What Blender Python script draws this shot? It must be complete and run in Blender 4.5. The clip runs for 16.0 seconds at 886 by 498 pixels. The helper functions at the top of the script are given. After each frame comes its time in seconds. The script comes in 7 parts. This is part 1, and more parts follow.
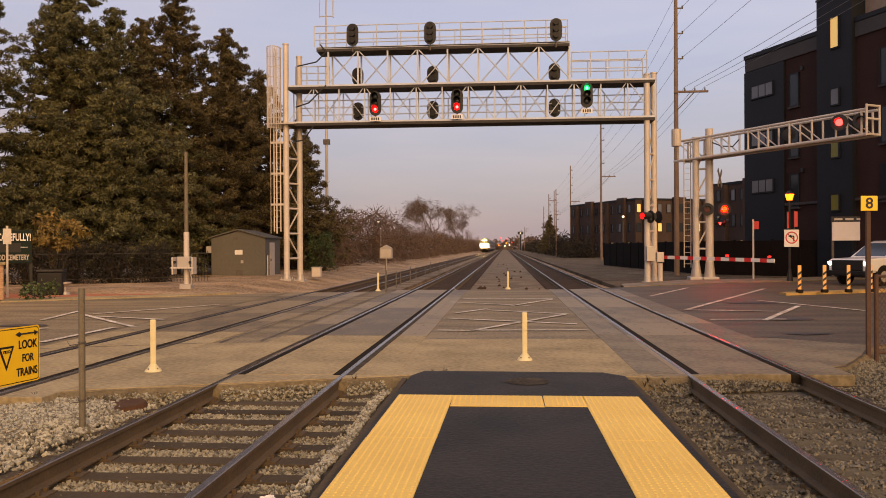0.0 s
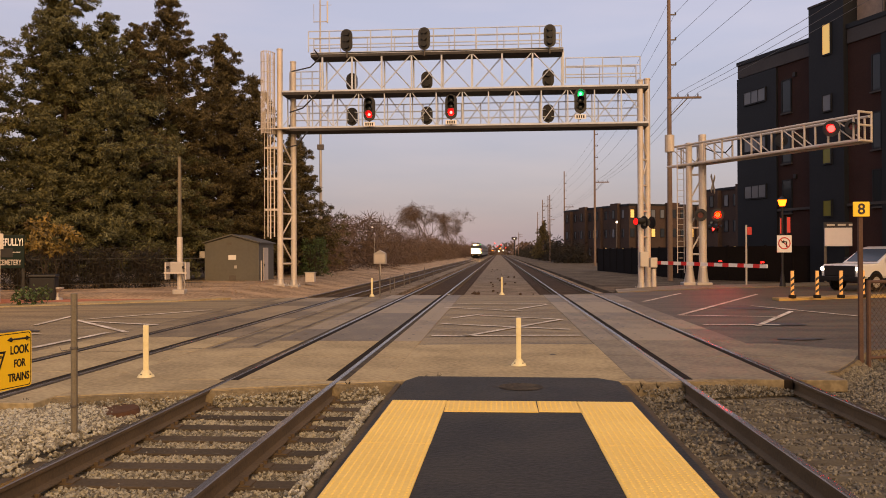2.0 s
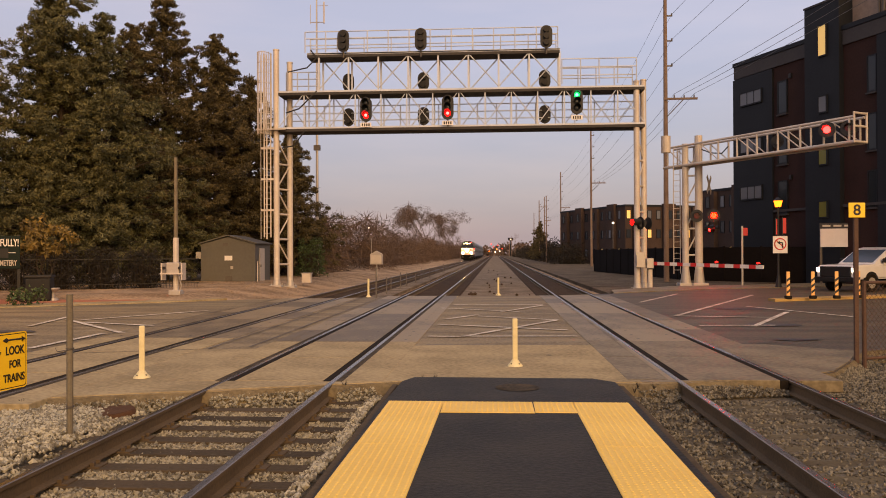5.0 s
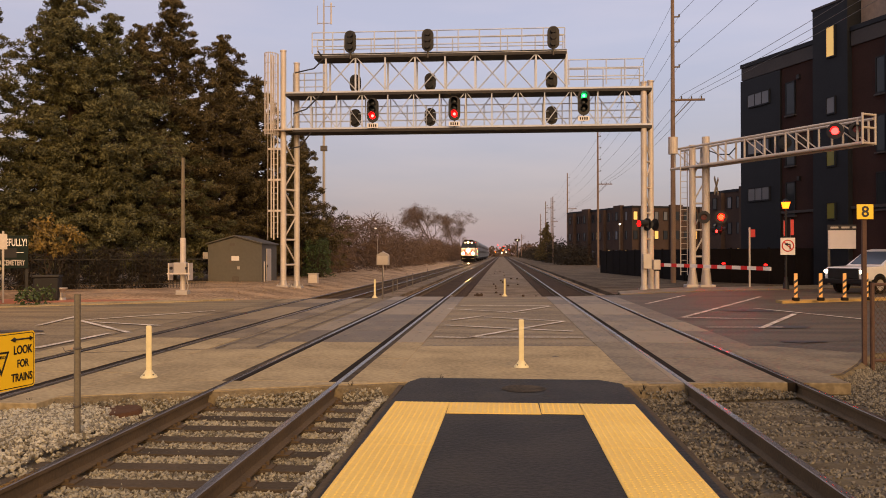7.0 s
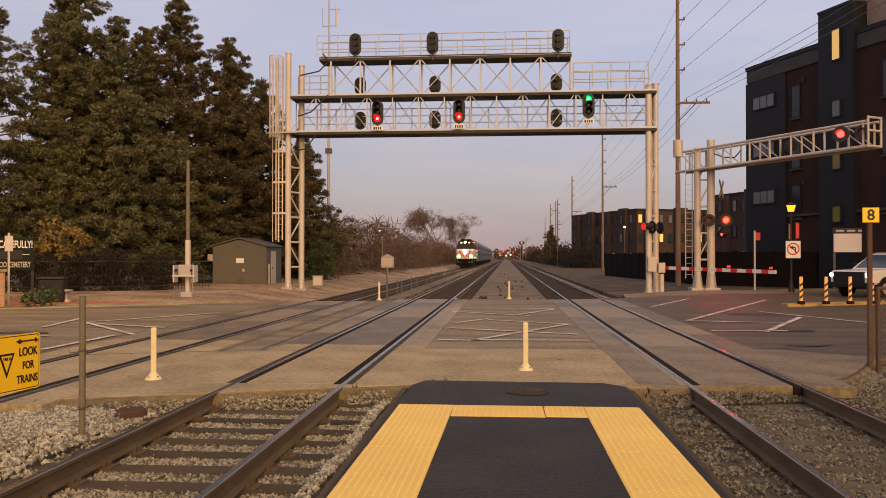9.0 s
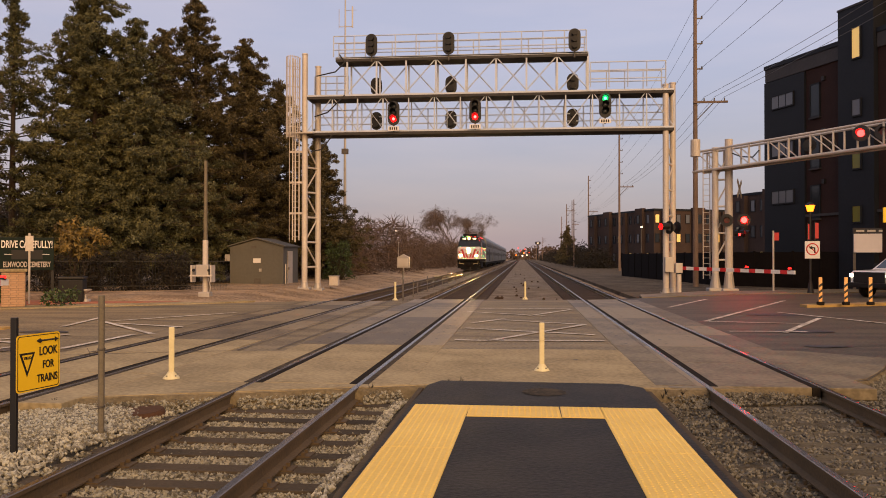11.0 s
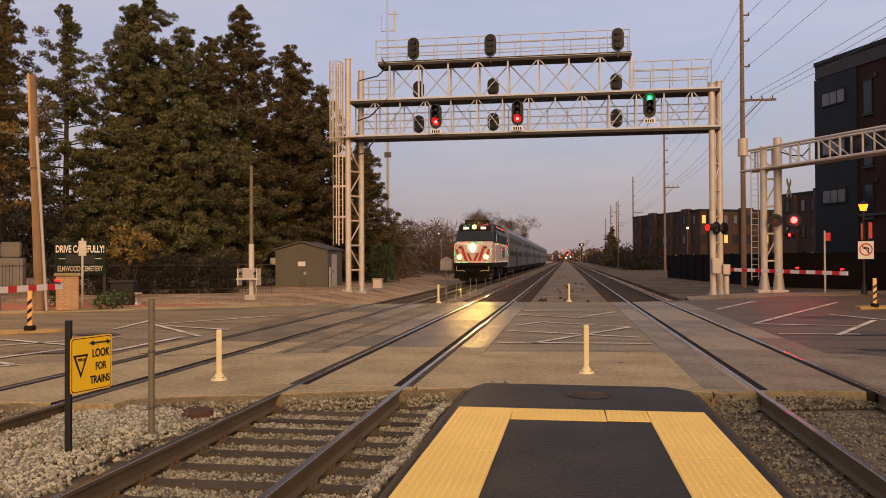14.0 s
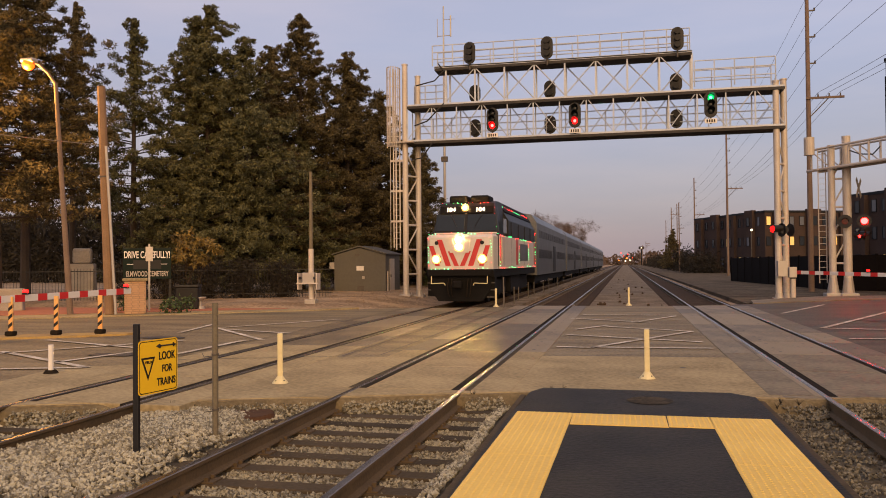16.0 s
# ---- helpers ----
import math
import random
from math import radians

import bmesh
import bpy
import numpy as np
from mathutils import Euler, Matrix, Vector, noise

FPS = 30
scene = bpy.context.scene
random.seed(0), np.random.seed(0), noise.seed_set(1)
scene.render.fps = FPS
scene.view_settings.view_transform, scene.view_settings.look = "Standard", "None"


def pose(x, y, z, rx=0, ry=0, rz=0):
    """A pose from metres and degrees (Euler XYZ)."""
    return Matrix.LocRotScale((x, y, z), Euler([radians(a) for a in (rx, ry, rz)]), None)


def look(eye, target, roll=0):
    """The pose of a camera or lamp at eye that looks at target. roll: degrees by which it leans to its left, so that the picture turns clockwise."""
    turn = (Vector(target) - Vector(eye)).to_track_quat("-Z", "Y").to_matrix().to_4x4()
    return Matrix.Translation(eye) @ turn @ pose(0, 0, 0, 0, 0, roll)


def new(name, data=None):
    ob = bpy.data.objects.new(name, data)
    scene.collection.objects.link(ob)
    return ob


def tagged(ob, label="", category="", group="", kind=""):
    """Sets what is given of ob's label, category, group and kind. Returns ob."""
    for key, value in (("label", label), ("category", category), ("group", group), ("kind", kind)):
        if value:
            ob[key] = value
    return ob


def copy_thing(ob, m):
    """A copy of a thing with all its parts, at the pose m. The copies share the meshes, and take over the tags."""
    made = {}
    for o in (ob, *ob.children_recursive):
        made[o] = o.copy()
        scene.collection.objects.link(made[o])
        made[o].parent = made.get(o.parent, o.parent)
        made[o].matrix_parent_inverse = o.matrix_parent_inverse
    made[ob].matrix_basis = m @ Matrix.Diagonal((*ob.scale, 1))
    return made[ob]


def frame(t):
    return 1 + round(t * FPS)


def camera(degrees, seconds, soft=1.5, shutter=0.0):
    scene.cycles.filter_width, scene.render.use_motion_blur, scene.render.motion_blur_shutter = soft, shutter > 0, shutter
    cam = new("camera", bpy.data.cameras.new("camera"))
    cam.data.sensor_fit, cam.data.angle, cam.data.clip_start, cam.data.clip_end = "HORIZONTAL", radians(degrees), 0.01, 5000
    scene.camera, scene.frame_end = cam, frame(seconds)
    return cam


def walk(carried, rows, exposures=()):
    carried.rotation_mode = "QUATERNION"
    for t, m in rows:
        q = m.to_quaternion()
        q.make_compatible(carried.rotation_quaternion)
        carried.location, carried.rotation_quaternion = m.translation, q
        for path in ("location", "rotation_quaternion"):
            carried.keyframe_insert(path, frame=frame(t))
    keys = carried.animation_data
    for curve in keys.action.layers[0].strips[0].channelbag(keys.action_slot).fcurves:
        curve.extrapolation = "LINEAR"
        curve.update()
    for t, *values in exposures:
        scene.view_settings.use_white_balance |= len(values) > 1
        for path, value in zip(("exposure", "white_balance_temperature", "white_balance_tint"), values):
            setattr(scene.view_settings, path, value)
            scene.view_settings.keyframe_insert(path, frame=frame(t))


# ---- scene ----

# x to the right, y along the tracks, z up; rail tops and road lie at z = 0
cam = camera(58.1, 16.0, soft=0.95)
EYE = (0.0, 0.0, 1.725)
ROWS = [
    (0.0, 4.419, -0.097, 0.286),
    (0.5, 4.472, 0.014, 0.252),
    (1.0, 4.409, 0.147, 0.274),
    (1.5, 4.208, 0.233, 0.224),
    (2.0, 3.981, 0.284, 0.242),
    (2.5, 3.780, 0.289, 0.210),
    (3.0, 3.667, 0.290, 0.210),
    (3.5, 3.619, 0.317, 0.261),
    (4.0, 3.626, 0.330, 0.285),
    (6.5, 4.067, 0.344, 0.069),
    (7.0, 4.190, 0.392, 0.079),
    (7.5, 4.267, 0.446, 0.079),
    (8.0, 4.323, 0.500, 0.068),
    (10.5, 5.240, 0.628, -0.106),
    (11.0, 5.659, 0.591, -0.055),
    (11.5, 6.154, 0.574, -0.003),
    (12.0, 6.695, 0.609, 0.061),
    (12.5, 7.240, 0.647, 0.113),
    (13.0, 7.750, 0.703, 0.130),
    (13.5, 8.230, 0.744, 0.195),
    (14.0, 8.745, 0.774, 0.230),
    (14.5, 9.369, 0.809, 0.301),
    (15.0, 10.143, 0.837, 0.371),
    (15.5, 11.268, 0.925, 0.449),
    (16.0, 12.857, 1.083, 0.483),
]
walk(cam, [(t, pose(*EYE, 90 + pitch, roll, yaw)) for t, yaw, pitch, roll in ROWS], exposures=[(0.0, -0.04, 6850, 11.0), (8.0, -0.07, 6800, 11.0), (12.0, -0.14, 6600, 10.5), (16.0, -0.2, 6500, 10.0)])

# ---- light: a clear sky just after sunset, the glow behind the camera ----
world = bpy.data.worlds.new("dusk_sky")
scene.world = world
world.use_nodes = True
wn, wl = world.node_tree.nodes, world.node_tree.links
sky = wn.new("ShaderNodeTexSky")
sky.sky_type = "NISHITA"
sky.sun_disc = False
sky.sun_elevation = radians(4)
sky.sun_rotation = radians(195)
sky.altitude = 200
sky.dust_density = 2.5
sky.ozone_density = 3.0
wash = wn.new("ShaderNodeMix")
wash.data_type = "RGBA"
wash.inputs[0].default_value = 0.5
wash.inputs[7].default_value = (5.35, 4.9, 5.8, 1)
wl.new(sky.outputs[0], wash.inputs[6])
# dusty haze: the sky dims and warms towards the horizon
coord, turn, grade, ramp, haze = (wn.new("ShaderNode" + k) for k in ("TexCoord", "Mapping", "TexGradient", "ValToRGB", "Mix"))
turn.inputs["Rotation"].default_value = (0, radians(90), 0)
wl.new(coord.outputs["Generated"], turn.inputs["Vector"])
wl.new(turn.outputs[0], grade.inputs[0])
wl.new(grade.outputs[0], ramp.inputs[0])
ramp.color_ramp.elements[0].color = (0.87, 0.77, 0.71, 1)
ramp.color_ramp.elements[1].position, ramp.color_ramp.elements[1].color = 0.26, (1.12, 1.11, 1.11, 1)
haze.data_type, haze.blend_type = "RGBA", "MULTIPLY"
haze.inputs[0].default_value = 1.0
wl.new(wash.outputs[2], haze.inputs[6])
wl.new(ramp.outputs[0], haze.inputs[7])
# thin streaks of cloud
stretch, wisp, thin, cloud = (wn.new("ShaderNode" + k) for k in ("Mapping", "TexNoise", "MapRange", "Mix"))
stretch.inputs["Scale"].default_value = (1.0, 1.3, 5.5)
stretch.inputs["Rotation"].default_value = (0.12, 0.2, 0.3)
wl.new(coord.outputs["Generated"], stretch.inputs["Vector"])
wl.new(stretch.outputs[0], wisp.inputs["Vector"])
wisp.inputs["Scale"].default_value, wisp.inputs["Detail"].default_value, wisp.inputs["Roughness"].default_value = 2.2, 5, 0.55
thin.inputs["From Min"].default_value, thin.inputs["From Max"].default_value = 0.36, 0.66
wl.new(wisp.outputs[0], thin.inputs["Value"])
cloud.data_type, cloud.blend_type = "RGBA", "MULTIPLY"
cloud.inputs[0].default_value = 1.0
tone = wn.new("ShaderNodeMix")
tone.data_type = "RGBA"
tone.inputs[6].default_value, tone.inputs[7].default_value = (0.92, 0.955, 0.99, 1), (1.09, 1.05, 1.02, 1)
wl.new(thin.outputs[0], tone.inputs[0])
wl.new(haze.outputs[2], cloud.inputs[6])
wl.new(tone.outputs[2], cloud.inputs[7])
wl.new(cloud.outputs[2], wn["Background"].inputs[0])
wn["Background"].inputs[1].default_value = 0.172
sun_data = bpy.data.lights.new("sun", "SUN")
sun_data.energy, sun_data.angle, sun_data.color = 3.25, radians(50), (1.0, 0.58, 0.22)
sun = new("sun", sun_data)
sun.matrix_world = look((13, -30, 15), (0, 0, 0))


# ---- materials ----
def material(name, base, rough=0.8, metal=0.0, dark=None, scale=4.0, fine=60.0, bump=0.0, bump_scale=None, amount=0.5, vary=0.0, island=0.0, spec=0.5, coat=0.0, stretch=None):
    """A surface: base colour broken by a coarse and a fine noise towards a second colour, with relief."""
    m = bpy.data.materials.new(name)
    m.use_nodes = True
    n, l = m.node_tree.nodes, m.node_tree.links
    b = n["Principled BSDF"]
    b.inputs["Roughness"].default_value = rough
    b.inputs["Metallic"].default_value = metal
    b.inputs["Specular IOR Level"].default_value = spec
    b.inputs["Coat Weight"].default_value = coat
    dark = dark or tuple(c * 0.6 for c in base)
    co = n.new("ShaderNodeTexCoord")
    n1, n2 = n.new("ShaderNodeTexNoise"), n.new("ShaderNodeTexNoise")
    for t, s in ((n1, scale), (n2, fine)):
        t.inputs["Scale"].default_value = s
        t.inputs["Detail"].default_value = 5
        l.new(co.outputs["Object"], t.inputs["Vector"])
    if stretch:
        mp = n.new("ShaderNodeMapping")
        mp.inputs["Scale"].default_value = stretch
        l.new(co.outputs["Object"], mp.inputs["Vector"])
        l.new(mp.outputs[0], n1.inputs["Vector"])
    add = n.new("ShaderNodeMath")
    add.operation = "ADD"
    l.new(n1.outputs[0], add.inputs[0])
    l.new(n2.outputs[0], add.inputs[1])
    last = add.outputs[0]
    for kind, weight in (("ob", vary), ("geo", island)):
        if weight:
            rnd = n.new("ShaderNodeObjectInfo" if kind == "ob" else "ShaderNodeNewGeometry")
            mul = n.new("ShaderNodeMath")
            mul.operation = "MULTIPLY_ADD"
            l.new(rnd.outputs["Random" if kind == "ob" else "Random Per Island"], mul.inputs[0])
            mul.inputs[1].default_value = weight
            l.new(last, mul.inputs[2])
            sub = n.new("ShaderNodeMath")
            sub.operation = "SUBTRACT"
            l.new(mul.outputs[0], sub.inputs[0])
            sub.inputs[1].default_value = weight / 2
            last = sub.outputs[0]
    mr = n.new("ShaderNodeMapRange")
    mr.inputs["From Min"].default_value, mr.inputs["From Max"].default_value = 1 - 0.35 / max(amount, 0.01) * 0.5, 1 + 0.35 / max(amount, 0.01) * 0.5
    l.new(last, mr.inputs["Value"])
    mix = n.new("ShaderNodeMix")
    mix.data_type = "RGBA"
    mix.inputs[6].default_value, mix.inputs[7].default_value = (*dark, 1), (*base, 1)
    l.new(mr.outputs[0], mix.inputs[0])
    l.new(mix.outputs[2], b.inputs["Base Color"])
    if bump:
        n3 = n2
        if bump_scale:
            n3 = n.new("ShaderNodeTexNoise")
            n3.inputs["Scale"].default_value, n3.inputs["Detail"].default_value = bump_scale, 6
            l.new(co.outputs["Object"], n3.inputs["Vector"])
        bp = n.new("ShaderNodeBump")
        bp.inputs["Strength"].default_value, bp.inputs["Distance"].default_value = bump, 0.02
        l.new(n3.outputs[0], bp.inputs["Height"])
        l.new(bp.outputs[0], b.inputs["Normal"])
    return m


def glow(name, colour, strength):
    m = bpy.data.materials.new(name)
    m.use_nodes = True
    b = m.node_tree.nodes["Principled BSDF"]
    b.inputs["Base Color"].default_value = (*colour, 1)
    b.inputs["Emission Color"].default_value = (*colour, 1)
    b.inputs["Emission Strength"].default_value = strength
    return m


def glass(name, colour=(0.02, 0.025, 0.03), rough=0.05):
    """Dark window glass before an unlit room."""
    m = bpy.data.materials.new(name)
    m.use_nodes = True
    b = m.node_tree.nodes["Principled BSDF"]
    b.inputs["Base Color"].default_value = (*colour, 1)
    b.inputs["Roughness"].default_value = rough
    b.inputs["Specular IOR Level"].default_value = 0.35
    return m


M = {
    "asphalt": material("asphalt", (0.265, 0.211, 0.12), 0.7, dark=(0.14, 0.11, 0.063), scale=0.9, fine=16, bump=0.3, amount=1.1, spec=0.3, stretch=(0.3, 1.5, 1)),
    # the asphalt again, its colour darkened to stand in for shade on the right
    "asphalt_dark": material("shaded_asphalt", (0.12, 0.094, 0.056), 0.62, dark=(0.06, 0.048, 0.031), scale=0.9, fine=16, bump=0.3, amount=1.1, spec=0.3, stretch=(0.3, 1.5, 1)),
    "pipe_dull": material("dull_pipe", (0.2, 0.175, 0.12), 0.7, metal=0.2, dark=(0.12, 0.1, 0.07), scale=4, fine=40),
    "concrete": material("concrete", (0.41, 0.328, 0.18), 0.88, dark=(0.25, 0.197, 0.105), scale=0.9, fine=14, bump=0.25, amount=0.9, spec=0.3),
    "concrete_grey": material("dirty_concrete", (0.245, 0.2, 0.12), 0.6, dark=(0.135, 0.108, 0.064), scale=1.1, fine=12, bump=0.25, amount=0.9, spec=0.25),
    "dirt": material("dirt_edge", (0.22, 0.178, 0.105), 0.95, dark=(0.1, 0.08, 0.048), scale=3, fine=22, bump=0.8, spec=0.1),
    "tie_dusty": material("dusty_tie", (0.16, 0.135, 0.082), 0.95, dark=(0.075, 0.06, 0.038), scale=2, fine=24, bump=0.5, vary=0.5, spec=0.15),
    "panel": material("crossing_concrete", (0.26, 0.205, 0.118), 0.5, dark=(0.135, 0.105, 0.061), scale=1.5, fine=16, bump=0.2, vary=0.6, amount=1.0, spec=0.22, stretch=(1.4, 0.5, 1)),
    "black_asphalt": material("fresh_asphalt", (0.036, 0.032, 0.024), 0.68, dark=(0.015, 0.0145, 0.012), scale=1.1, fine=22, bump=0.5, amount=0.9, spec=0.22),
    "ballast_bed": material("ballast_bed", (0.2, 0.175, 0.125), 0.9, dark=(0.075, 0.062, 0.044), scale=7, fine=30, bump=1.0, spec=0.2),
    "stone": material("ballast_stone", (0.5, 0.475, 0.36), 0.85, dark=(0.15, 0.137, 0.1), scale=3, fine=40, bump=0.3, island=0.9),
    "stone_mid": material("dull_ballast_stone", (0.34, 0.315, 0.225), 0.88, dark=(0.09, 0.08, 0.055), scale=3, fine=40, bump=0.3, island=0.9),
    "stone_dark": material("sooty_stone", (0.215, 0.197, 0.145), 0.9, dark=(0.055, 0.049, 0.036), scale=3, fine=40, bump=0.3, island=0.9),
    "far_gravel": material("sooty_gravel", (0.26, 0.213, 0.16), 0.95, dark=(0.12, 0.098, 0.072), scale=0.8, fine=9, bump=0.8, amount=0.9, spec=0.05),
    "grey_gravel": material("grey_gravel", (0.15, 0.122, 0.088), 0.95, dark=(0.065, 0.052, 0.037), scale=0.5, fine=7, bump=0.9, amount=1.0, spec=0.05),
    "far_red": glow("distant_red_lamp", (1.0, 0.03, 0.02), 3.0),
    "far_white": glow("distant_white_lamp", (1.0, 0.85, 0.62), 2.0),
    "ground": material("gravel_ground", (0.43, 0.315, 0.2), 0.95, dark=(0.19, 0.137, 0.088), scale=0.5, fine=9, bump=0.9, amount=1.0, spec=0.1),
    "brown_bed": material("dark_ballast", (0.085, 0.06, 0.042), 0.95, dark=(0.04, 0.028, 0.02), scale=1.5, fine=20, bump=0.7, spec=0.05),
    "brick": material("brick_paving", (0.36, 0.14, 0.075), 0.85, dark=(0.22, 0.095, 0.06), scale=1.2, fine=18, bump=0.3, island=0.7),
    "tactile": material("yellow_tactile", (0.86, 0.61, 0.14), 0.6, dark=(0.7, 0.46, 0.09), scale=1.2, fine=35, amount=0.35, vary=0.25),
    "white_paint": material("road_paint", (0.72, 0.66, 0.55), 0.75, dark=(0.34, 0.29, 0.21), scale=1.5, fine=14, amount=1.1),
    "yellow_paint": material("kerb_yellow", (0.5, 0.32, 0.08), 0.75, dark=(0.27, 0.19, 0.09), scale=2, fine=25),
    "rail_side": material("rusty_rail", (0.12, 0.08, 0.038), 0.85, dark=(0.058, 0.041, 0.021), scale=2, fine=40, bump=0.2),
    "rail_top": material("polished_rail", (0.33, 0.265, 0.2), 0.25, metal=0.9, dark=(0.18, 0.135, 0.095), scale=1, fine=30, amount=0.5),
    "tie": material("creosote_tie", (0.09, 0.068, 0.042), 0.95, dark=(0.042, 0.033, 0.021), scale=2, fine=24, bump=0.5, vary=0.5, spec=0.2),
    "lattice": material("grey_white_steel", (0.53, 0.575, 0.65), 0.5, metal=0.1, dark=(0.4, 0.435, 0.49), scale=1.5, fine=18),
    "tar": material("tar_seam", (0.045, 0.038, 0.032), 0.6, dark=(0.03, 0.026, 0.022), scale=3, fine=30),
    "galv": material("galvanised_steel", (0.44, 0.42, 0.39), 0.5, metal=0.35, dark=(0.4, 0.36, 0.32), scale=2, fine=20),
    "alu": material("pale_steel_paint", (0.6, 0.55, 0.49), 0.55, metal=0.15, dark=(0.46, 0.41, 0.36), scale=1.5, fine=18),
    "steel_dark": material("dark_steel", (0.13, 0.115, 0.1), 0.6, metal=0.4, dark=(0.08, 0.07, 0.06)),
    "black": material("black_paint", (0.008, 0.008, 0.009), 0.55, dark=(0.004, 0.004, 0.005)),
    "grating": material("walkway_dark", (0.05, 0.046, 0.044), 0.7, dark=(0.03, 0.028, 0.027), spec=0.3),
    "lamp_rim": glow("headlight_halo", (1.0, 0.45, 0.09), 6.0),
    "stone_pale": material("pale_grave_stone", (0.36, 0.33, 0.29), 0.85, dark=(0.22, 0.2, 0.175), scale=2, fine=20, bump=0.2),
    "rubber": material("black_rubber", (0.024, 0.019, 0.014), 0.9, spec=0.08),
    "grime": material("greasy_dirt", (0.085, 0.066, 0.04), 0.85, dark=(0.03, 0.024, 0.016), scale=3, fine=20, amount=1.0, spec=0.15),
    "cream": material("cream_plastic", (0.74, 0.66, 0.38), 0.5, dark=(0.6, 0.52, 0.29), scale=3, fine=30, amount=0.4),
    "sign_yellow": material("sign_yellow", (0.92, 0.6, 0.02), 0.45, dark=(0.85, 0.53, 0.015), amount=0.25),
    "sign_green": material("sign_green", (0.005, 0.016, 0.012), 0.6, spec=0.2),
    "white": material("white_sheet", (0.78, 0.76, 0.73), 0.5, dark=(0.68, 0.65, 0.62), amount=0.3),
    "red": material("red_sheet", (0.62, 0.03, 0.03), 0.5, dark=(0.5, 0.02, 0.02), amount=0.3),
    "wood_pole": material("weathered_pole", (0.24, 0.17, 0.125), 0.9, dark=(0.13, 0.09, 0.068), scale=1.2, fine=30, bump=0.4),
    "wood_warm": material("stripped_pole", (0.29, 0.18, 0.1), 0.85, dark=(0.16, 0.098, 0.056), scale=1.2, fine=30, bump=0.4),
    # base colour darkened to take in the shade of the trees
    "hut": material("hut_metal", (0.115, 0.109, 0.094), 0.65, dark=(0.085, 0.08, 0.068), scale=0.8, fine=6, amount=0.4),
    "bark": material("bark", (0.055, 0.04, 0.03), 0.95, dark=(0.026, 0.019, 0.015), scale=3, fine=25, bump=0.8),
    "needles": material("conifer_needles", (0.145, 0.143, 0.069), 0.7, dark=(0.042, 0.045, 0.023), scale=0.7, fine=5, island=0.5, amount=0.7, spec=0.2),
    # brown-olive needles; by the street lamp the tint also stands in for amber light
    "needles_warm": material("conifer_needles_warm_tint", (0.142, 0.116, 0.056), 0.75, dark=(0.04, 0.034, 0.017), scale=0.7, fine=5, island=0.5, amount=0.7, spec=0.15),
    "twig": material("bare_twigs", (0.15, 0.1, 0.068), 0.9, dark=(0.07, 0.046, 0.033), scale=0.3, fine=6, island=0.6),
    "leaf_yellow": material("yellowed_leaves", (0.21, 0.145, 0.03), 0.7, dark=(0.08, 0.06, 0.018), scale=1, fine=9, island=0.8),
    "leaf_green": material("green_leaves", (0.07, 0.11, 0.03), 0.7, dark=(0.025, 0.045, 0.012), scale=1, fine=9, island=0.8),
    "brick_dark": material("dark_brick", (0.04, 0.021, 0.018), 0.9, dark=(0.024, 0.013, 0.012), scale=0.8, fine=10, bump=0.2, spec=0.2),
    "brick_far": material("brown_brick", (0.072, 0.05, 0.042), 0.9, dark=(0.046, 0.032, 0.027), scale=0.6, fine=8, bump=0.2, spec=0.15),
    "clad_dark": material("dark_cladding", (0.011, 0.014, 0.019), 0.6, dark=(0.007, 0.009, 0.013), scale=0.5, fine=8, spec=0.25),
    "clad_grey": material("grey_fascia", (0.05, 0.048, 0.05), 0.7, dark=(0.034, 0.032, 0.034), scale=0.8, fine=8, spec=0.3),
    "clad_tan": material("tan_cladding", (0.3, 0.23, 0.18), 0.7),
    "fence_dark": material("dark_fence", (0.011, 0.008, 0.007), 0.9, dark=(0.006, 0.0045, 0.004), scale=1, fine=8, spec=0.1),
    "rusty": material("rusty_mesh", (0.11, 0.06, 0.038), 0.85, dark=(0.055, 0.03, 0.02), scale=4, fine=40),
    "lid_rust": material("rusted_lid", (0.11, 0.055, 0.028), 0.9, dark=(0.06, 0.032, 0.018), scale=5, fine=40, spec=0.2),
    # near-black brown: the shade under the conifers is put into the colour
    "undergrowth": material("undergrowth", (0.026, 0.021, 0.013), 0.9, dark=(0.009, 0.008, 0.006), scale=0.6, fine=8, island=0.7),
    "pane": glass("window_pane"),
    "coach_pane": material("tinted_coach_glass", (0.014, 0.015, 0.017), 0.35, spec=0.12),
    "pane_pale": glass("window_pane_bright", (0.12, 0.13, 0.15), 0.1),
    "lit_window": glow("lit_window", (1.0, 0.68, 0.22), 0.3),
    "car_paint": material("white_car_paint", (0.72, 0.71, 0.7), 0.3, dark=(0.66, 0.65, 0.64), amount=0.3, coat=0.6),
    "head_lamp": glow("train_headlight", (1.0, 0.55, 0.15), 8000.0),
    "car_lamp": glow("car_headlight", (1.0, 0.83, 0.6), 10.0),
    "red_lamp": glow("red_lamp", (1.0, 0.035, 0.03), 24.0),
    "crossing_red": glow("crossing_red", (1.0, 0.0014, 0.0012), 500.0),
    "arm_red": glow("arm_red_lamp", (1.0, 0.008, 0.007), 40.0),
    "red_dim": glow("red_lamp_dim", (1.0, 0.012, 0.01), 5.0),
    "green_lamp": glow("green_lamp", (0.1, 1.0, 0.5), 5.0),
    "red_glass": glow("lit_red_glass", (1.0, 0.004, 0.004), 5.0),
    "green_glass": glow("lit_green_glass", (0.003, 1.0, 0.2), 1.0),
    "sodium": glow("sodium_lamp", (1.0, 0.055, 0.002), 7.0),
    "porch": glow("street_lantern", (1.0, 0.15, 0.008), 6.0),
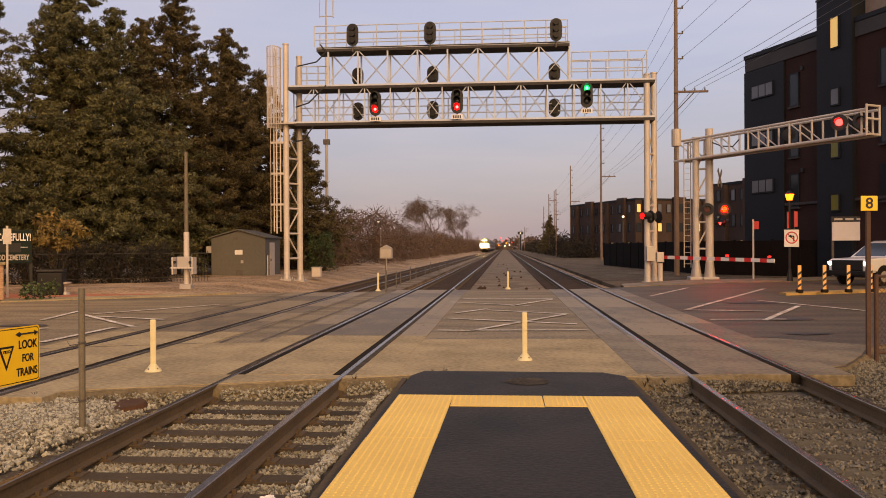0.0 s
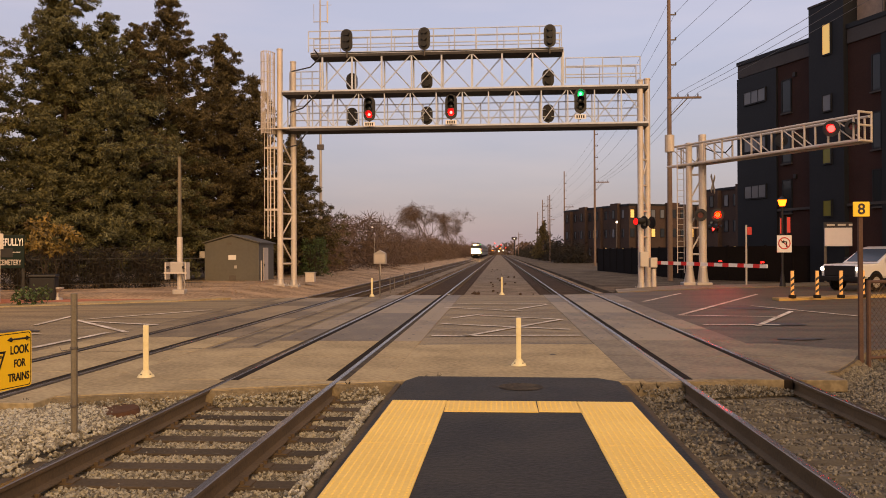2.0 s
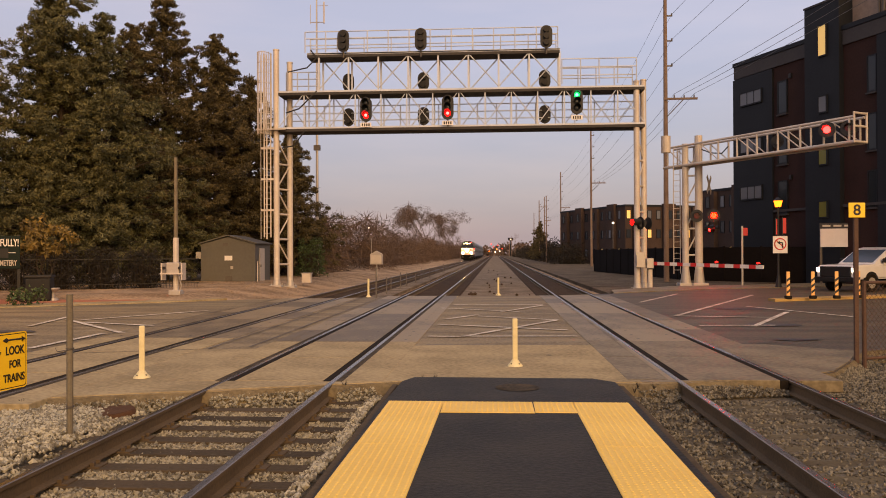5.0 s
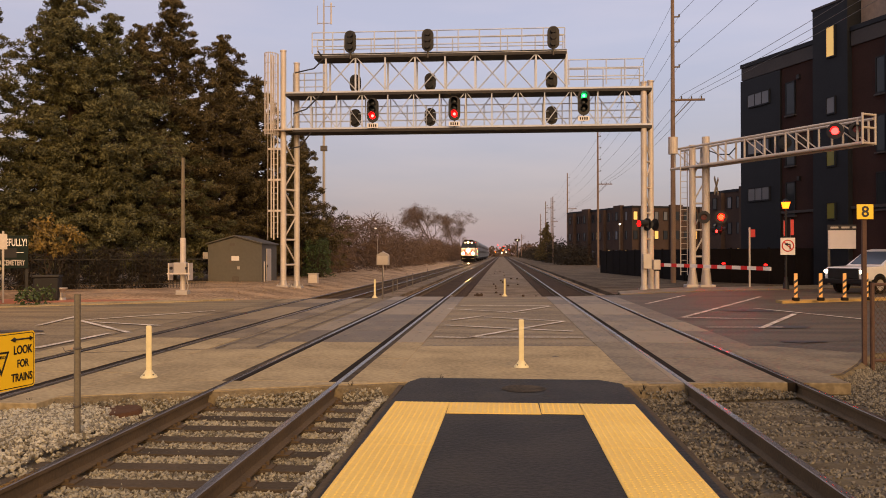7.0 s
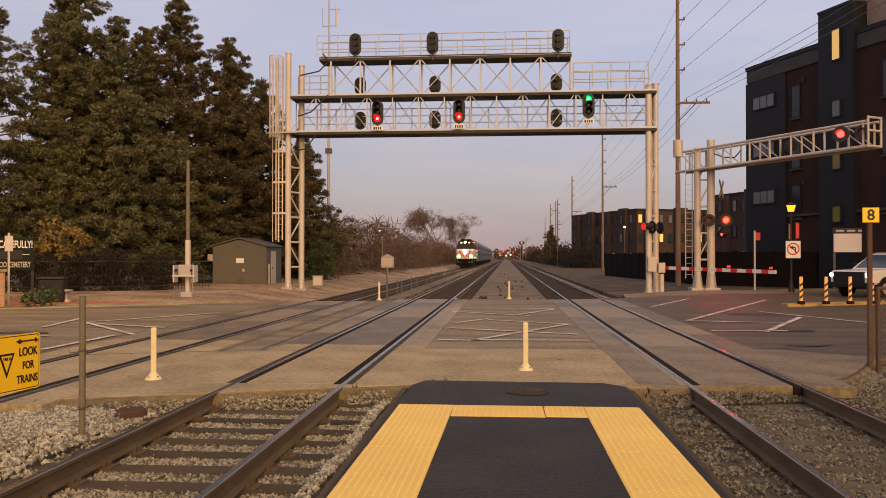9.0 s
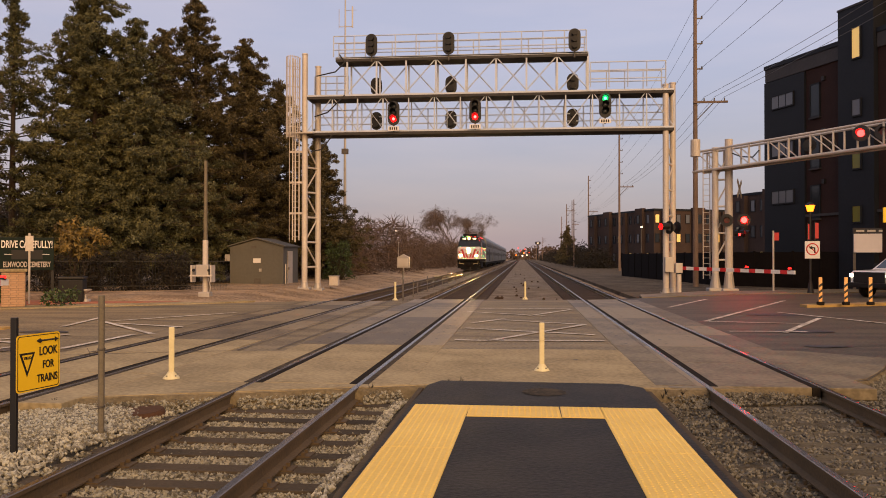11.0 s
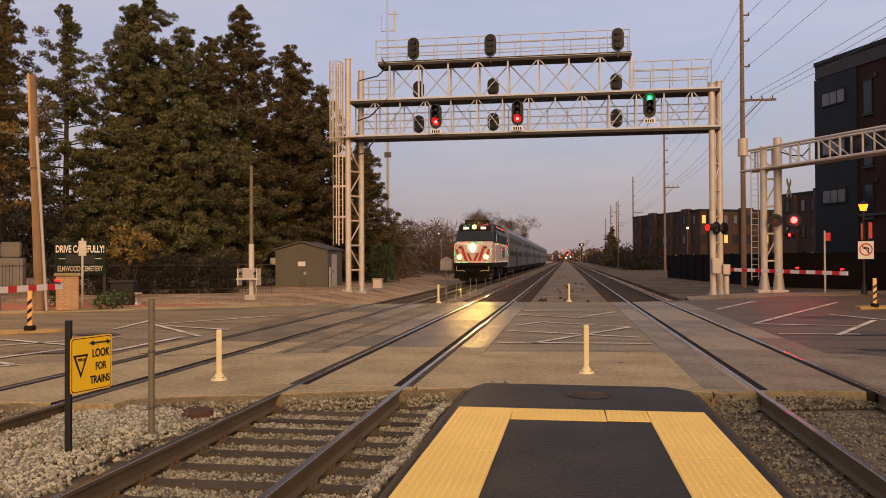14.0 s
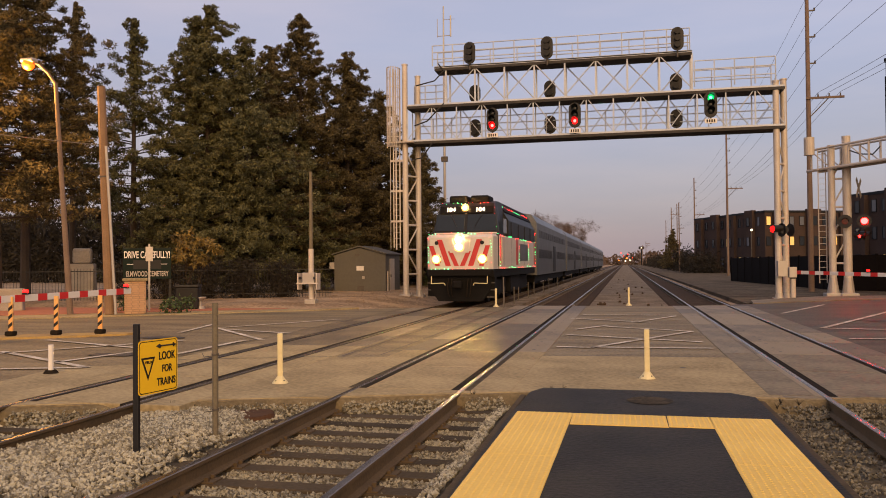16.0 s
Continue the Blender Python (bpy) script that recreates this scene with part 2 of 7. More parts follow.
    "stainless": material("stainless_steel", (0.2, 0.21, 0.215), 0.45, metal=0.7, dark=(0.12, 0.125, 0.13), scale=0.6, fine=10, amount=0.5),
    "loco_white": material("loco_white", (0.62, 0.6, 0.56), 0.45, dark=(0.5, 0.47, 0.43), scale=1, fine=12, amount=0.4),
    "loco_red": material("loco_red", (0.52, 0.035, 0.03), 0.45, dark=(0.4, 0.02, 0.02), amount=0.3),
    "loco_dark": material("loco_underframe", (0.009, 0.008, 0.008), 0.8, dark=(0.005, 0.005, 0.005), scale=2, fine=20, spec=0.15),
    "loco_grey": material("loco_grey", (0.016, 0.016, 0.017), 0.5, dark=(0.009, 0.009, 0.01), spec=0.25),
    "led_red": glow("string_red", (1.0, 0.02, 0.02), 26.0),
    "led_green": glow("string_green", (0.05, 1.0, 0.25), 14.0),
}


# ---- building helpers ----
def mesh_of(name, bm, mat, smooth=False):
    me = bpy.data.meshes.new(name)
    bm.normal_update()
    bm.to_mesh(me)
    bm.free()
    for m in (mat if isinstance(mat, (list, tuple)) else [mat]):
        me.materials.append(M[m] if isinstance(m, str) else m)
    if smooth:
        me.shade_smooth()
    return me


def part(name, bm, mat, parent=None, label="", at=None, smooth=False):
    ob = new(name, mesh_of(name, bm, mat, smooth))
    if parent is not None:
        ob.parent = parent
    if at is not None:
        ob.matrix_basis = at
    if label:
        ob["label"] = label
    return ob


def piece(name, me, parent, at):
    ob = new(name, me)
    ob.parent = parent
    ob.matrix_basis = at
    return ob


def thing(name, label, category, at=None, group="", kind=""):
    ob = new(name)
    ob.empty_display_size = 0.2
    if at is not None:
        ob.matrix_basis = at
    return tagged(ob, label, category, group, kind)


def box(bm, x0, x1, y0, y1, z0, z1, mi=0, m=None, bevel=0.0):
    r = bmesh.ops.create_cube(bm, size=1.0)
    t = pose((x0 + x1) / 2, (y0 + y1) / 2, (z0 + z1) / 2) @ Matrix.Diagonal((x1 - x0, y1 - y0, z1 - z0, 1))
    bmesh.ops.transform(bm, matrix=(m @ t) if m else t, verts=r["verts"])
    faces = {f for v in r["verts"] for f in v.link_faces}
    for f in faces:
        f.material_index = mi
    if bevel:
        edges = list({e for f in faces for e in f.edges})
        bmesh.ops.bevel(bm, geom=edges, offset=bevel, segments=2, affect="EDGES", profile=0.5)
    return bm


def tube(bm, a, b, r, r2=None, seg=8, mi=0):
    """A round bar from a to b."""
    a, b = Vector(a), Vector(b)
    d = b - a
    t = Matrix.Translation((a + b) / 2) @ d.to_track_quat("Z", "Y").to_matrix().to_4x4()
    res = bmesh.ops.create_cone(bm, cap_ends=True, segments=seg, radius1=r, radius2=r if r2 is None else r2, depth=d.length, matrix=t)
    for f in {f for v in res["verts"] for f in v.link_faces}:
        f.material_index = mi
    return bm


def path_tube(bm, pts, r, seg=6, mi=0):
    for a, b in zip(pts[:-1], pts[1:]):
        tube(bm, a, b, r, seg=seg, mi=mi)
    return bm


def prism(bm, outline, y0, y1, mi=0, axis="y"):
    """An outline in the x-z plane drawn out along y (or in x-y along z)."""
    lo, hi = [], []
    for p, q in outline:
        lo.append(bm.verts.new((p, y0, q) if axis == "y" else (p, q, y0) if axis == "z" else (y0, p, q)))
        hi.append(bm.verts.new((p, y1, q) if axis == "y" else (p, q, y1) if axis == "z" else (y1, p, q)))
    n = len(lo)
    fs = [bm.faces.new(lo), bm.faces.new(hi[::-1])]
    fs += [bm.faces.new((lo[i], hi[i], hi[(i + 1) % n], lo[(i + 1) % n])) for i in range(n)]
    for f in fs:
        f.material_index = mi
    bmesh.ops.recalc_face_normals(bm, faces=fs)
    return bm


def B():
    return bmesh.new()


def writing(name, words, size, mat, parent, at, label="", align="CENTER"):
    """Flat lettering in the built-in font, as a mesh."""
    cu = bpy.data.curves.new(name, "FONT")
    cu.body, cu.size, cu.align_x, cu.align_y, cu.extrude = words, size, align, "CENTER", 0.002
    cu.offset = size * 0.02
    tmp = bpy.data.objects.new("tmp", cu)
    scene.collection.objects.link(tmp)
    me = bpy.data.meshes.new_from_object(tmp.evaluated_get(bpy.context.evaluated_depsgraph_get()))
    bpy.data.objects.remove(tmp)
    me.name = name
    me.materials.clear()
    me.materials.append(M[mat])
    ob = new(name, me)
    ob.parent, ob.matrix_basis = parent, at
    if label:
        ob["label"] = label
    return ob


TRACK_A, TRACK_B, TRACK_C = -2.95, 3.22, -6.82
HALF = 0.7525
# ---- ground, road, pavements ----
def ground_height(x, y):
    z = -0.24
    left = min(1, max(0, (-9.3 - x) / 2.5))
    north = min(1, max(0, (y - 26) / 5))
    z += left * north * 0.4
    right = min(1, max(0, (x - 5.6) / 2))
    z += right * min(1, max(0, (y - 20) / 8)) * 0.13
    if y > 34 and -0.9 < x < 1.2:
        z += 0.1
    return z + 0.03 * noise.noise((x * 0.5, y * 0.5, 0))


def build_ground():
    xs = [-1500, -600, -200, -90, -50, -35, *[-28 + i * 0.8 for i in range(71)], 35, 50, 90, 200, 600, 1500]
    ys = [-400, -100, -30, -8, *[-2 + i * 1.0 for i in range(72)], 75, 85, 100, 130, 180, 260, 400, 700, 1200, 2500]
    bm = B()
    grid = [[bm.verts.new((x, y, ground_height(x, y))) for y in ys] for x in xs]
    for i in range(len(xs) - 1):
        for j in range(len(ys) - 1):
            bm.faces.new((grid[i][j], grid[i + 1][j], grid[i + 1][j + 1], grid[i][j + 1]))
    ob = part("ground", bm, "ground", smooth=True)
    tagged(ob, "pale dusty gravel ground beside the railway", "ground", kind="structure")


build_ground()

ROAD_NEAR = [(-60, -17), (-20, 4.0), (-9.0, 8.0), (-4.9, 9.5), (-1.2, 10.75), (2.2, 10.75), (3.9, 11.2), (4.9, 11.9), (5.6, 13.0), (6.4, 14.4), (14, 18.5), (60, 42)]
ROAD_FAR = [(70, 72), (40, 54), (14, 40.0), (10.9, 38.9), (7.5, 36.5), (5.0, 34.6), (2.5, 33.0), (-2.2, 32.6), (-6.0, 31.2), (-9.3, 30.4), (-11.6, 28.5), (-13.4, 27.2), (-15.9, 25.6), (-18.1, 24.0), (-40, 10.5), (-70, -8)]


def build_road():
    # one street in two tones; the right one carries shade in its colour
    for side, mat, words in ((-1, "asphalt", "worn grey-brown asphalt street over the level crossing"), (1, "asphalt_dark", "asphalt street beyond the last track, darkened in colour for shade")):
        pts = [p for p in ROAD_NEAR if (p[0] - 3.9) * side > 0]
        far = [p for p in ROAD_FAR if (p[0] - 3.9) * side > 0]
        cut = [(3.9, 11.2), (3.9, 33.9)]
        ring = pts + cut + far if side < 0 else cut[::-1] + pts + far
        tagged(part("road", prism(B(), ring, -0.3, -0.012, axis="z"), mat), words, "road", kind="structure")
    # pale concrete apron along the near side
    apron = [(-9.0, 8.05), (-4.9, 9.55), (-1.2, 10.8), (1.95, 10.8), (1.95, 15.2), (-1.2, 15.0), (-5.3, 14.2), (-9.5, 12.0)]
    bm = prism(B(), apron, -0.2, -0.002, axis="z")
    tagged(part("pavement_apron", bm, "concrete"), "buff concrete apron at the crossing edge", "pavement", kind="structure")
    bm = prism(B(), [(1.953, 10.8), (2.2, 10.8), (3.9, 11.25), (4.9, 11.95), (5.6, 13.05), (6.3, 14.4), (5.0, 15.4), (1.953, 15.2)], -0.2, -0.002, axis="z")
    tagged(part("pavement_apron", bm, "concrete_grey"), "dirty grey concrete apron at the crossing edge", "pavement", kind="structure")
    # far pavement with a kerb, and brick paving behind it
    bm = prism(B(), [(-40, 10.6), (-18.1, 24.05), (-15.9, 25.65), (-13.4, 27.25), (-11.6, 28.55), (-10.4, 30.4), (-11.4, 31.0), (-13.2, 29.0), (-16.5, 27.2), (-19, 25.8), (-41, 12.4)], -0.2, 0.02, axis="z")
    tagged(part("pavement_left", bm, "concrete"), "buff concrete pavement with a low kerb", "pavement", kind="structure")
    bm = prism(B(), [(-40.5, 12.75), (-19, 25.85), (-16.5, 27.25), (-13.2, 29.05), (-11.6, 30.9), (-15, 34.5), (-24, 30), (-45, 17)], -0.2, 0.03, axis="z")
    tagged(part("brick_paving", bm, "brick"), "reddish brick paving behind the pavement", "paving", kind="structure")
    bm = prism(B(), [(5.1, 34.65), (7.5, 36.55), (10.9, 38.95), (14, 40.05), (40, 54.05), (39, 57), (13, 43.2), (9, 41.5), (5.4, 37.5)], -0.2, 0.015, axis="z")
    tagged(part("pavement_right", bm, "concrete_grey"), "grey concrete pavement behind the barrier mast", "pavement", kind="structure")


build_road()


def strip(bm, a, b, w, z):
    a, b = Vector((*a, z)), Vector((*b, z))
    d = (b - a).normalized()
    s = Vector((-d.y, d.x, 0)) * w / 2
    vs = [bm.verts.new(p) for p in (a - s, b - s, b + s, a + s)]
    f = bm.faces.new(vs)
    if f.normal.z < 0:
        f.normal_flip()


def build_markings():
    middle_right = [((-1.4, 16.6), (-0.7, 16.5)), ((-0.7, 16.5), (1.6, 20.7)), ((-1.4, 19.4), (1.6, 18.0)), ((-1.3, 20.9), (-0.5, 22.4)), ((-0.5, 22.0), (1.6, 20.7)), ((-0.7, 16.6), (1.7, 16.7)), ((0.2, 23.6), (1.6, 26.6)), ((-1.7, 25.2), (0.7, 23.6)), ((-1.4, 26.9), (1.6, 26.9)), ((4.9, 22.1), (10.4, 33.0)), ((6.0, 19.0), (8.4, 23.6)), ((5.0, 28.1), (7.6, 33.9)), ((4.9, 22.1), (7.4, 21.6)), ((8.0, 26.0), (9.5, 21.9)), ((4.8, 19.2), (6.6, 19.3))]
    left = [((-13.4, 16.4), (-9.9, 15.0)), ((-12.3, 13.7), (-10.0, 16.8)), ((-12.5, 14.0), (-9.0, 12.0)), ((-10.1, 12.6), (-9.7, 14.4)), ((-10.4, 11.6), (-9.0, 12.0)), ((-11.3, 18.7), (-11.9, 21.6)), ((-11.4, 20.6), (-8.2, 17.1)), ((-8.6, 14.2), (-8.6, 17.0)), ((-11.0, 20.4), (-8.8, 24.0)), ((-10.5, 19.8), (-8.3, 18.9))]
    lines = middle_right + left
    for a, b in lines:
        bm = B()
        strip(bm, a, b, 0.14, 0.008)
        ob = part("road_marking", bm, "white_paint")
        tagged(ob, "worn white painted line on the road", "road marking", group="crossing road markings", kind="structure")


build_markings()


# ---- tracks ----
RAIL = [(-0.07, -0.172), (0.07, -0.172), (0.07, -0.16), (0.012, -0.14), (0.009, -0.05), (0.036, -0.035), (0.036, -0.006), (0.028, 0.0), (-0.028, 0.0), (-0.036, -0.006), (-0.036, -0.035), (-0.009, -0.05), (-0.012, -0.14), (-0.07, -0.16)]


def rail_mesh(y0, y1, lift):
    bm = B()
    prism(bm, RAIL, y0, y1)
    bm.normal_update()
    for f in bm.faces:
        c = f.calc_center_median()
        if abs(f.normal.z) > 0.5 and c.z > -0.008:
            f.material_index = 1
    for v in bm.verts:
        v.co.z += lift
    return mesh_of("rail", bm, ["rail_side", "rail_top"])


def tie_mesh():
    bm = box(B(), -1.3, 1.3, -0.115, 0.115, -0.34, -0.172, bevel=0.012)
    for s in (-HALF, HALF):
        box(bm, s - 0.17, s + 0.17, -0.09, 0.09, -0.172, -0.158, 1)
        for k in (-1, 1):
            for j in (-1, 1):
                box(bm, s + k * 0.095 - 0.016, s + k * 0.095 + 0.016, j * 0.055 - 0.016, j * 0.055 + 0.016, -0.16, -0.125, 1)
    return mesh_of("tie", bm, ["tie", "rail_side"])


def build_tracks():
    tie = tie_mesh()
    dusty = tie.copy()
    dusty.materials[0] = M["tie_dusty"]
    rails = rail_mesh(-12, 900, 0.006)
    rng = random.Random(3)
    for name, x, words in (("track", TRACK_A, "railway track on dark ties in pale ballast beside the platform"), ("track", TRACK_B, "railway track with rusty rails set low in ballast"), ("track", TRACK_C, "far railway track that carries the approaching train")):
        t = thing(name, words, "railway track", pose(x, 0, 0), group="railway tracks", kind="structure")
        for s in (-HALF, HALF):
            piece("rail", rails, t, pose(s, 0, 0))
        y = -2.0
        while y < 10.6:
            if not (x == TRACK_C and y > 8.6):
                piece("tie", dusty if x == TRACK_B else tie, t, pose(rng.uniform(-0.03, 0.03), y, -0.012 - (0.03 if x == TRACK_B else 0), 0, 0, rng.uniform(-1, 1)))
            y += 0.53
        y = 33.4
        while y < 80:
            piece("tie", tie, t, pose(0, y, -0.02, 0, 0, rng.uniform(-1, 1)))
            y += 0.53
        bm = B()
        for k in range(1000):
            if y > 330:
                break
            box(bm, -1.3, 1.3, y - 0.115, y + 0.115, -0.3, -0.19)
            y += 0.53
        tagged(part("far_ties", bm, "tie", t), kind="stuff")


build_tracks()


def build_crossing():
    """Concrete panels between and beside the rails, with lifting pockets."""
    pan = {}
    for w, tag in ((1.21, "gauge"), (0.55, "field")):
        bm = box(B(), -w / 2, w / 2, -1.2, 1.2, -0.16, 0.0, bevel=0.012)
        for sx in (-0.36, 0.36):
            for sy in (-0.8, 0.0, 0.8):
                if tag == "gauge" or sx > 0:
                    r = bmesh.ops.create_circle(bm, cap_ends=True, segments=8, radius=0.035, matrix=pose(sx if tag == "gauge" else 0, sy, 0.003))
                    for f in {f for v in r["verts"] for f in v.link_faces}:
                        f.material_index = 1
        pan[tag] = mesh_of("panel", bm, ["panel", "black"])
        for tone, mat in (("_pale", "concrete"), ("_grey", "concrete_grey")):
            pan[tag + tone] = mesh_of("panel", box(B(), -w / 2, w / 2, -1.2, 1.2, -0.16, 0.0, bevel=0.012), mat)
    inner = mesh_of("flange_strip", box(B(), -0.052, 0.052, -1.21, 1.21, -0.12, 0.0015), "rubber")
    outer = mesh_of("flange_strip", box(B(), -0.045, 0.045, -1.21, 1.21, -0.12, 0.0015), "grime")
    plain = mesh_of("flange_strip", box(B(), -0.04, 0.04, -1.21, 1.21, -0.12, 0.0015), "panel")
    ends = {TRACK_A: (10.7, 9), TRACK_B: (11.0, 9), TRACK_C: (8.9, 9)}
    for x, (y0, n) in ends.items():
        deck = thing("crossing_deck", "grey-brown concrete panels set between and beside the rails", "crossing deck", pose(x, 0, 0), group="crossing decks", kind="structure")
        for k in range(n):
            y = y0 + 1.21 + 2.42 * k
            if y > 32.5:
                break
            pale = ("_grey" if x == TRACK_B else "_pale") if y < 15.2 else ""
            piece("panel", pan["gauge" + pale], deck, pose(0, y, 0.004))
            for s in (-1, 1):
                piece("panel", pan["field" + pale], deck, pose(s * (HALF + 0.126 + 0.275), y, 0.003))
                piece("flange_strip", inner, deck, pose(s * (HALF - 0.092), y, 0))
                piece("flange_strip", plain if x == TRACK_B else outer, deck, pose(s * (HALF + 0.08), y, 0))


build_crossing()


def build_platform():
    p = thing("platform", "black asphalt platform end edged with yellow tactile panels", "platform", pose(0.13, 0, 0), kind="structure")
    bm = prism(B(), [(-1.43, -8), (1.46, -8), (1.47, 9.1), (1.46, 10.75), (1.2, 11.05), (-1.25, 11.1), (-1.39, 10.7), (-1.43, 9.1)], -0.35, 0.006, axis="z")
    part("surface", bm, "black_asphalt", p)
    for x in (-1.47, 1.51):
        part("edge_board", box(B(), x - 0.035, x + 0.035, -8, 10.6, -0.35, -0.015, bevel=0.01), "tie", p, "dark timber edge board")

    def panel(w, d):
        bm = box(B(), -w / 2, w / 2, -d / 2, d / 2, -0.02, 0.014, bevel=0.004)
        nx, ny = round(w / 0.0605), round(d / 0.0605)
        for i in range(nx):
            for j in range(ny):
                cx, cy = -w / 2 + (i + 0.5) * w / nx, -d / 2 + (j + 0.5) * d / ny
                lo = [bm.verts.new((cx + 0.0145 * math.cos(a), cy + 0.0145 * math.sin(a), 0.0142)) for a in (0.4, 1.45, 2.5, 3.54, 4.6, 5.64)]
                hi = [bm.verts.new((cx + 0.008 * math.cos(a), cy + 0.008 * math.sin(a), 0.019)) for a in (0.4, 1.45, 2.5, 3.54, 4.6, 5.64)]
                for k in range(6):
                    bm.faces.new((lo[k], lo[(k + 1) % 6], hi[(k + 1) % 6], hi[k]))
                bm.faces.new(hi)
        return mesh_of("tactile_panel", bm, "tactile")

    big = panel(0.64, 2.09)
    for k in range(5):
        for x, turn in ((-1.06 - 0.02 * k, -0.5), (1.07 + 0.006 * k, 0.25)):
            piece("tactile_panel", big, p, pose(x, 8.2 - k * 2.105, 0.002 * (k % 2), 0, 0, turn))
    piece("tactile_panel", panel(1.02, 0.62), p, pose(-0.22, 8.93, 0, 0, 0, 0.3))
    piece("tactile_panel", panel(0.46, 0.6), p, pose(0.53, 8.95, 0, 0, 0, -0.4))
    bm = B()
    bmesh.ops.create_circle(bm, cap_ends=True, segments=24, radius=0.28, matrix=pose(0.15, 10.25, 0.012))
    part("cover_plate", bm, "grime", p, "worn round cover plate set in the asphalt")


build_platform()


def build_ballast():
    """Loose stones round the near ties and along the near track edges."""
    def stones(name, region, count, size, seed, words, mat="stone"):
        rng = np.random.default_rng(seed)
        base = [Vector(v) for v in ((1, 0, 0), (-1, 0, 0), (0, 1, 0), (0, -1, 0), (0, 0, 1), (0, 0, -1))]
        tri = [(0, 2, 4), (2, 1, 4), (1, 3, 4), (3, 0, 4), (2, 0, 5), (1, 2, 5), (3, 1, 5), (0, 3, 5)]
        V, F = [], []
        for k in range(count):
            x, y, z = region(rng)
            s = size * rng.uniform(0.55, 1.25)
            e = Euler(rng.uniform(0, 6.28, 3)).to_matrix()
            sc = rng.uniform(0.6, 1.25, 3)
            o = len(V)
            for v in base:
                q = e @ Vector((v.x * sc[0], v.y * sc[1], v.z * sc[2] * 0.8)) * s
                V.append((x + q.x + rng.normal() * 0.12 * s, y + q.y + rng.normal() * 0.12 * s, z + q.z))
            F.extend([(a + o, b + o, c + o) for a, b, c in tri])
        me = bpy.data.meshes.new(name)
        me.from_pydata(V, [], F)
        me.materials.append(M[mat])
        tagged(new(name, me), words, "ballast", kind="stuff")

    def bed(name, pts, z, mat, words):
        bm = prism(B(), pts, -0.4, z, axis="z")
        tagged(part(name, bm, mat), words, "ballast bed", kind="structure")

    bed("ballast_bed", [(-16, -8), (-1.5, -8), (-1.5, 10.72), (-4.9, 9.45), (-9.0, 7.95), (-16, 5)], -0.215, "ballast_bed", "dirty grey ballast bed")
    bed("ballast_bed", [(1.8, -8), (12, -8), (14, 18), (6.5, 14.3), (5.6, 12.9), (4.9, 11.8), (3.9, 11.1), (2.2, 10.7), (1.8, 10.7)], -0.215, "ballast_bed", "dirty grey ballast bed")

    bm = prism(B(), [(-5.95, -0.3), (-4.4, -0.3), (-4.65, -0.135), (-5.6, -0.135)], 2.0, 9.75)
    tagged(part("ballast_shoulder", bm, "ballast_bed"), "raised ballast shoulder between two tracks", "ballast bed", kind="structure")

    def near_left(r, inside=False):
        while True:
            x, y = r.uniform(-6.0, -1.5), r.uniform(3.2, 10.6)
            if y > 9.45 + (x + 4.9) * 0.34:
                continue
            d = abs(x - TRACK_A)
            if abs(d - HALF) < 0.085 or (d < 1.3) != inside:
                continue
            tie = d < 1.32 and abs((y + 2.0) / 0.53 % 1 - 0.5) > 0.27
            if tie and r.random() < 0.93:
                continue
            z = -0.205 if d < 1.32 else -0.19 + 0.03 * math.sin(x * 3 + y * 2)
            if d > 1.2:
                z += 0.09 * min(1, (d - 1.2) / 0.5)
            return x, y, z

    def mid_left(r):
        while True:
            x, y = r.uniform(-11.5, -5.3), r.uniform(3.5, 9.3)
            if y > 9.3 + (x + 4.9) * 0.36 or abs(abs(x - TRACK_C) - HALF) < 0.09:
                continue
            return x, y, (-0.2 if x < -5.8 else -0.125) + 0.02 * math.sin(x * 2)

    def near_right(r):
        while True:
            x, y = r.uniform(1.75, 7.5), r.uniform(4.2, 14.0)
            if y > 10.7 and x < 4.0 or x > 3.8 and y > 10.9 + (x - 3.8) * 1.3:
                continue
            d = abs(x - TRACK_B)
            if abs(d - HALF) < 0.085:
                continue
            if d < 1.3 and abs((y + 2.0) / 0.53 % 1 - 0.5) > 0.27 and r.random() < 0.85:
                continue
            return x, y, -0.2 + (0.03 if d > 0.9 else -0.01)

    stones("ballast", near_left, 14000, 0.028, 5, "loose grey ballast stones beside the near track")
    stones("ballast", lambda r: near_left(r, True), 12000, 0.026, 15, "dull grey ballast stones between the ties", "stone_mid")
    stones("ballast", mid_left, 17000, 0.03, 6, "loose grey ballast stones between the tracks")
    stones("ballast", near_right, 25000, 0.024, 7, "brownish ballast stones round a sunken track", "stone_dark")

    def edge_stones(r, dark=False):
        while True:
            k = r.integers(1, 10)
            (x0, y0), (x1, y1) = ROAD_NEAR[k], ROAD_NEAR[k + 1]
            f = r.random()
            x, y = x0 + (x1 - x0) * f, y0 + (y1 - y0) * f
            if (x > 0) != dark or -1.6 < x < 1.85 or any(abs(abs(x - c) - HALF) < 0.1 for c in (TRACK_A, TRACK_B, TRACK_C)) or x < -12 or x > 7:
                continue
            d = 0.03 + r.random() * 0.24
            return x + d * 0.25, y - d, -0.045 - 0.5 * d

    stones("ballast", edge_stones, 2600, 0.026, 9, "ballast stones heaped against the concrete edge", "stone_mid")
    stones("ballast", lambda r: edge_stones(r, True), 3400, 0.024, 10, "sooty ballast stones heaped against the concrete edge", "stone_dark")
    def rubble(r):
        while True:
            x, y = r.uniform(-15.5, -8.4), 30.8 + 32 * r.random() ** 1.6
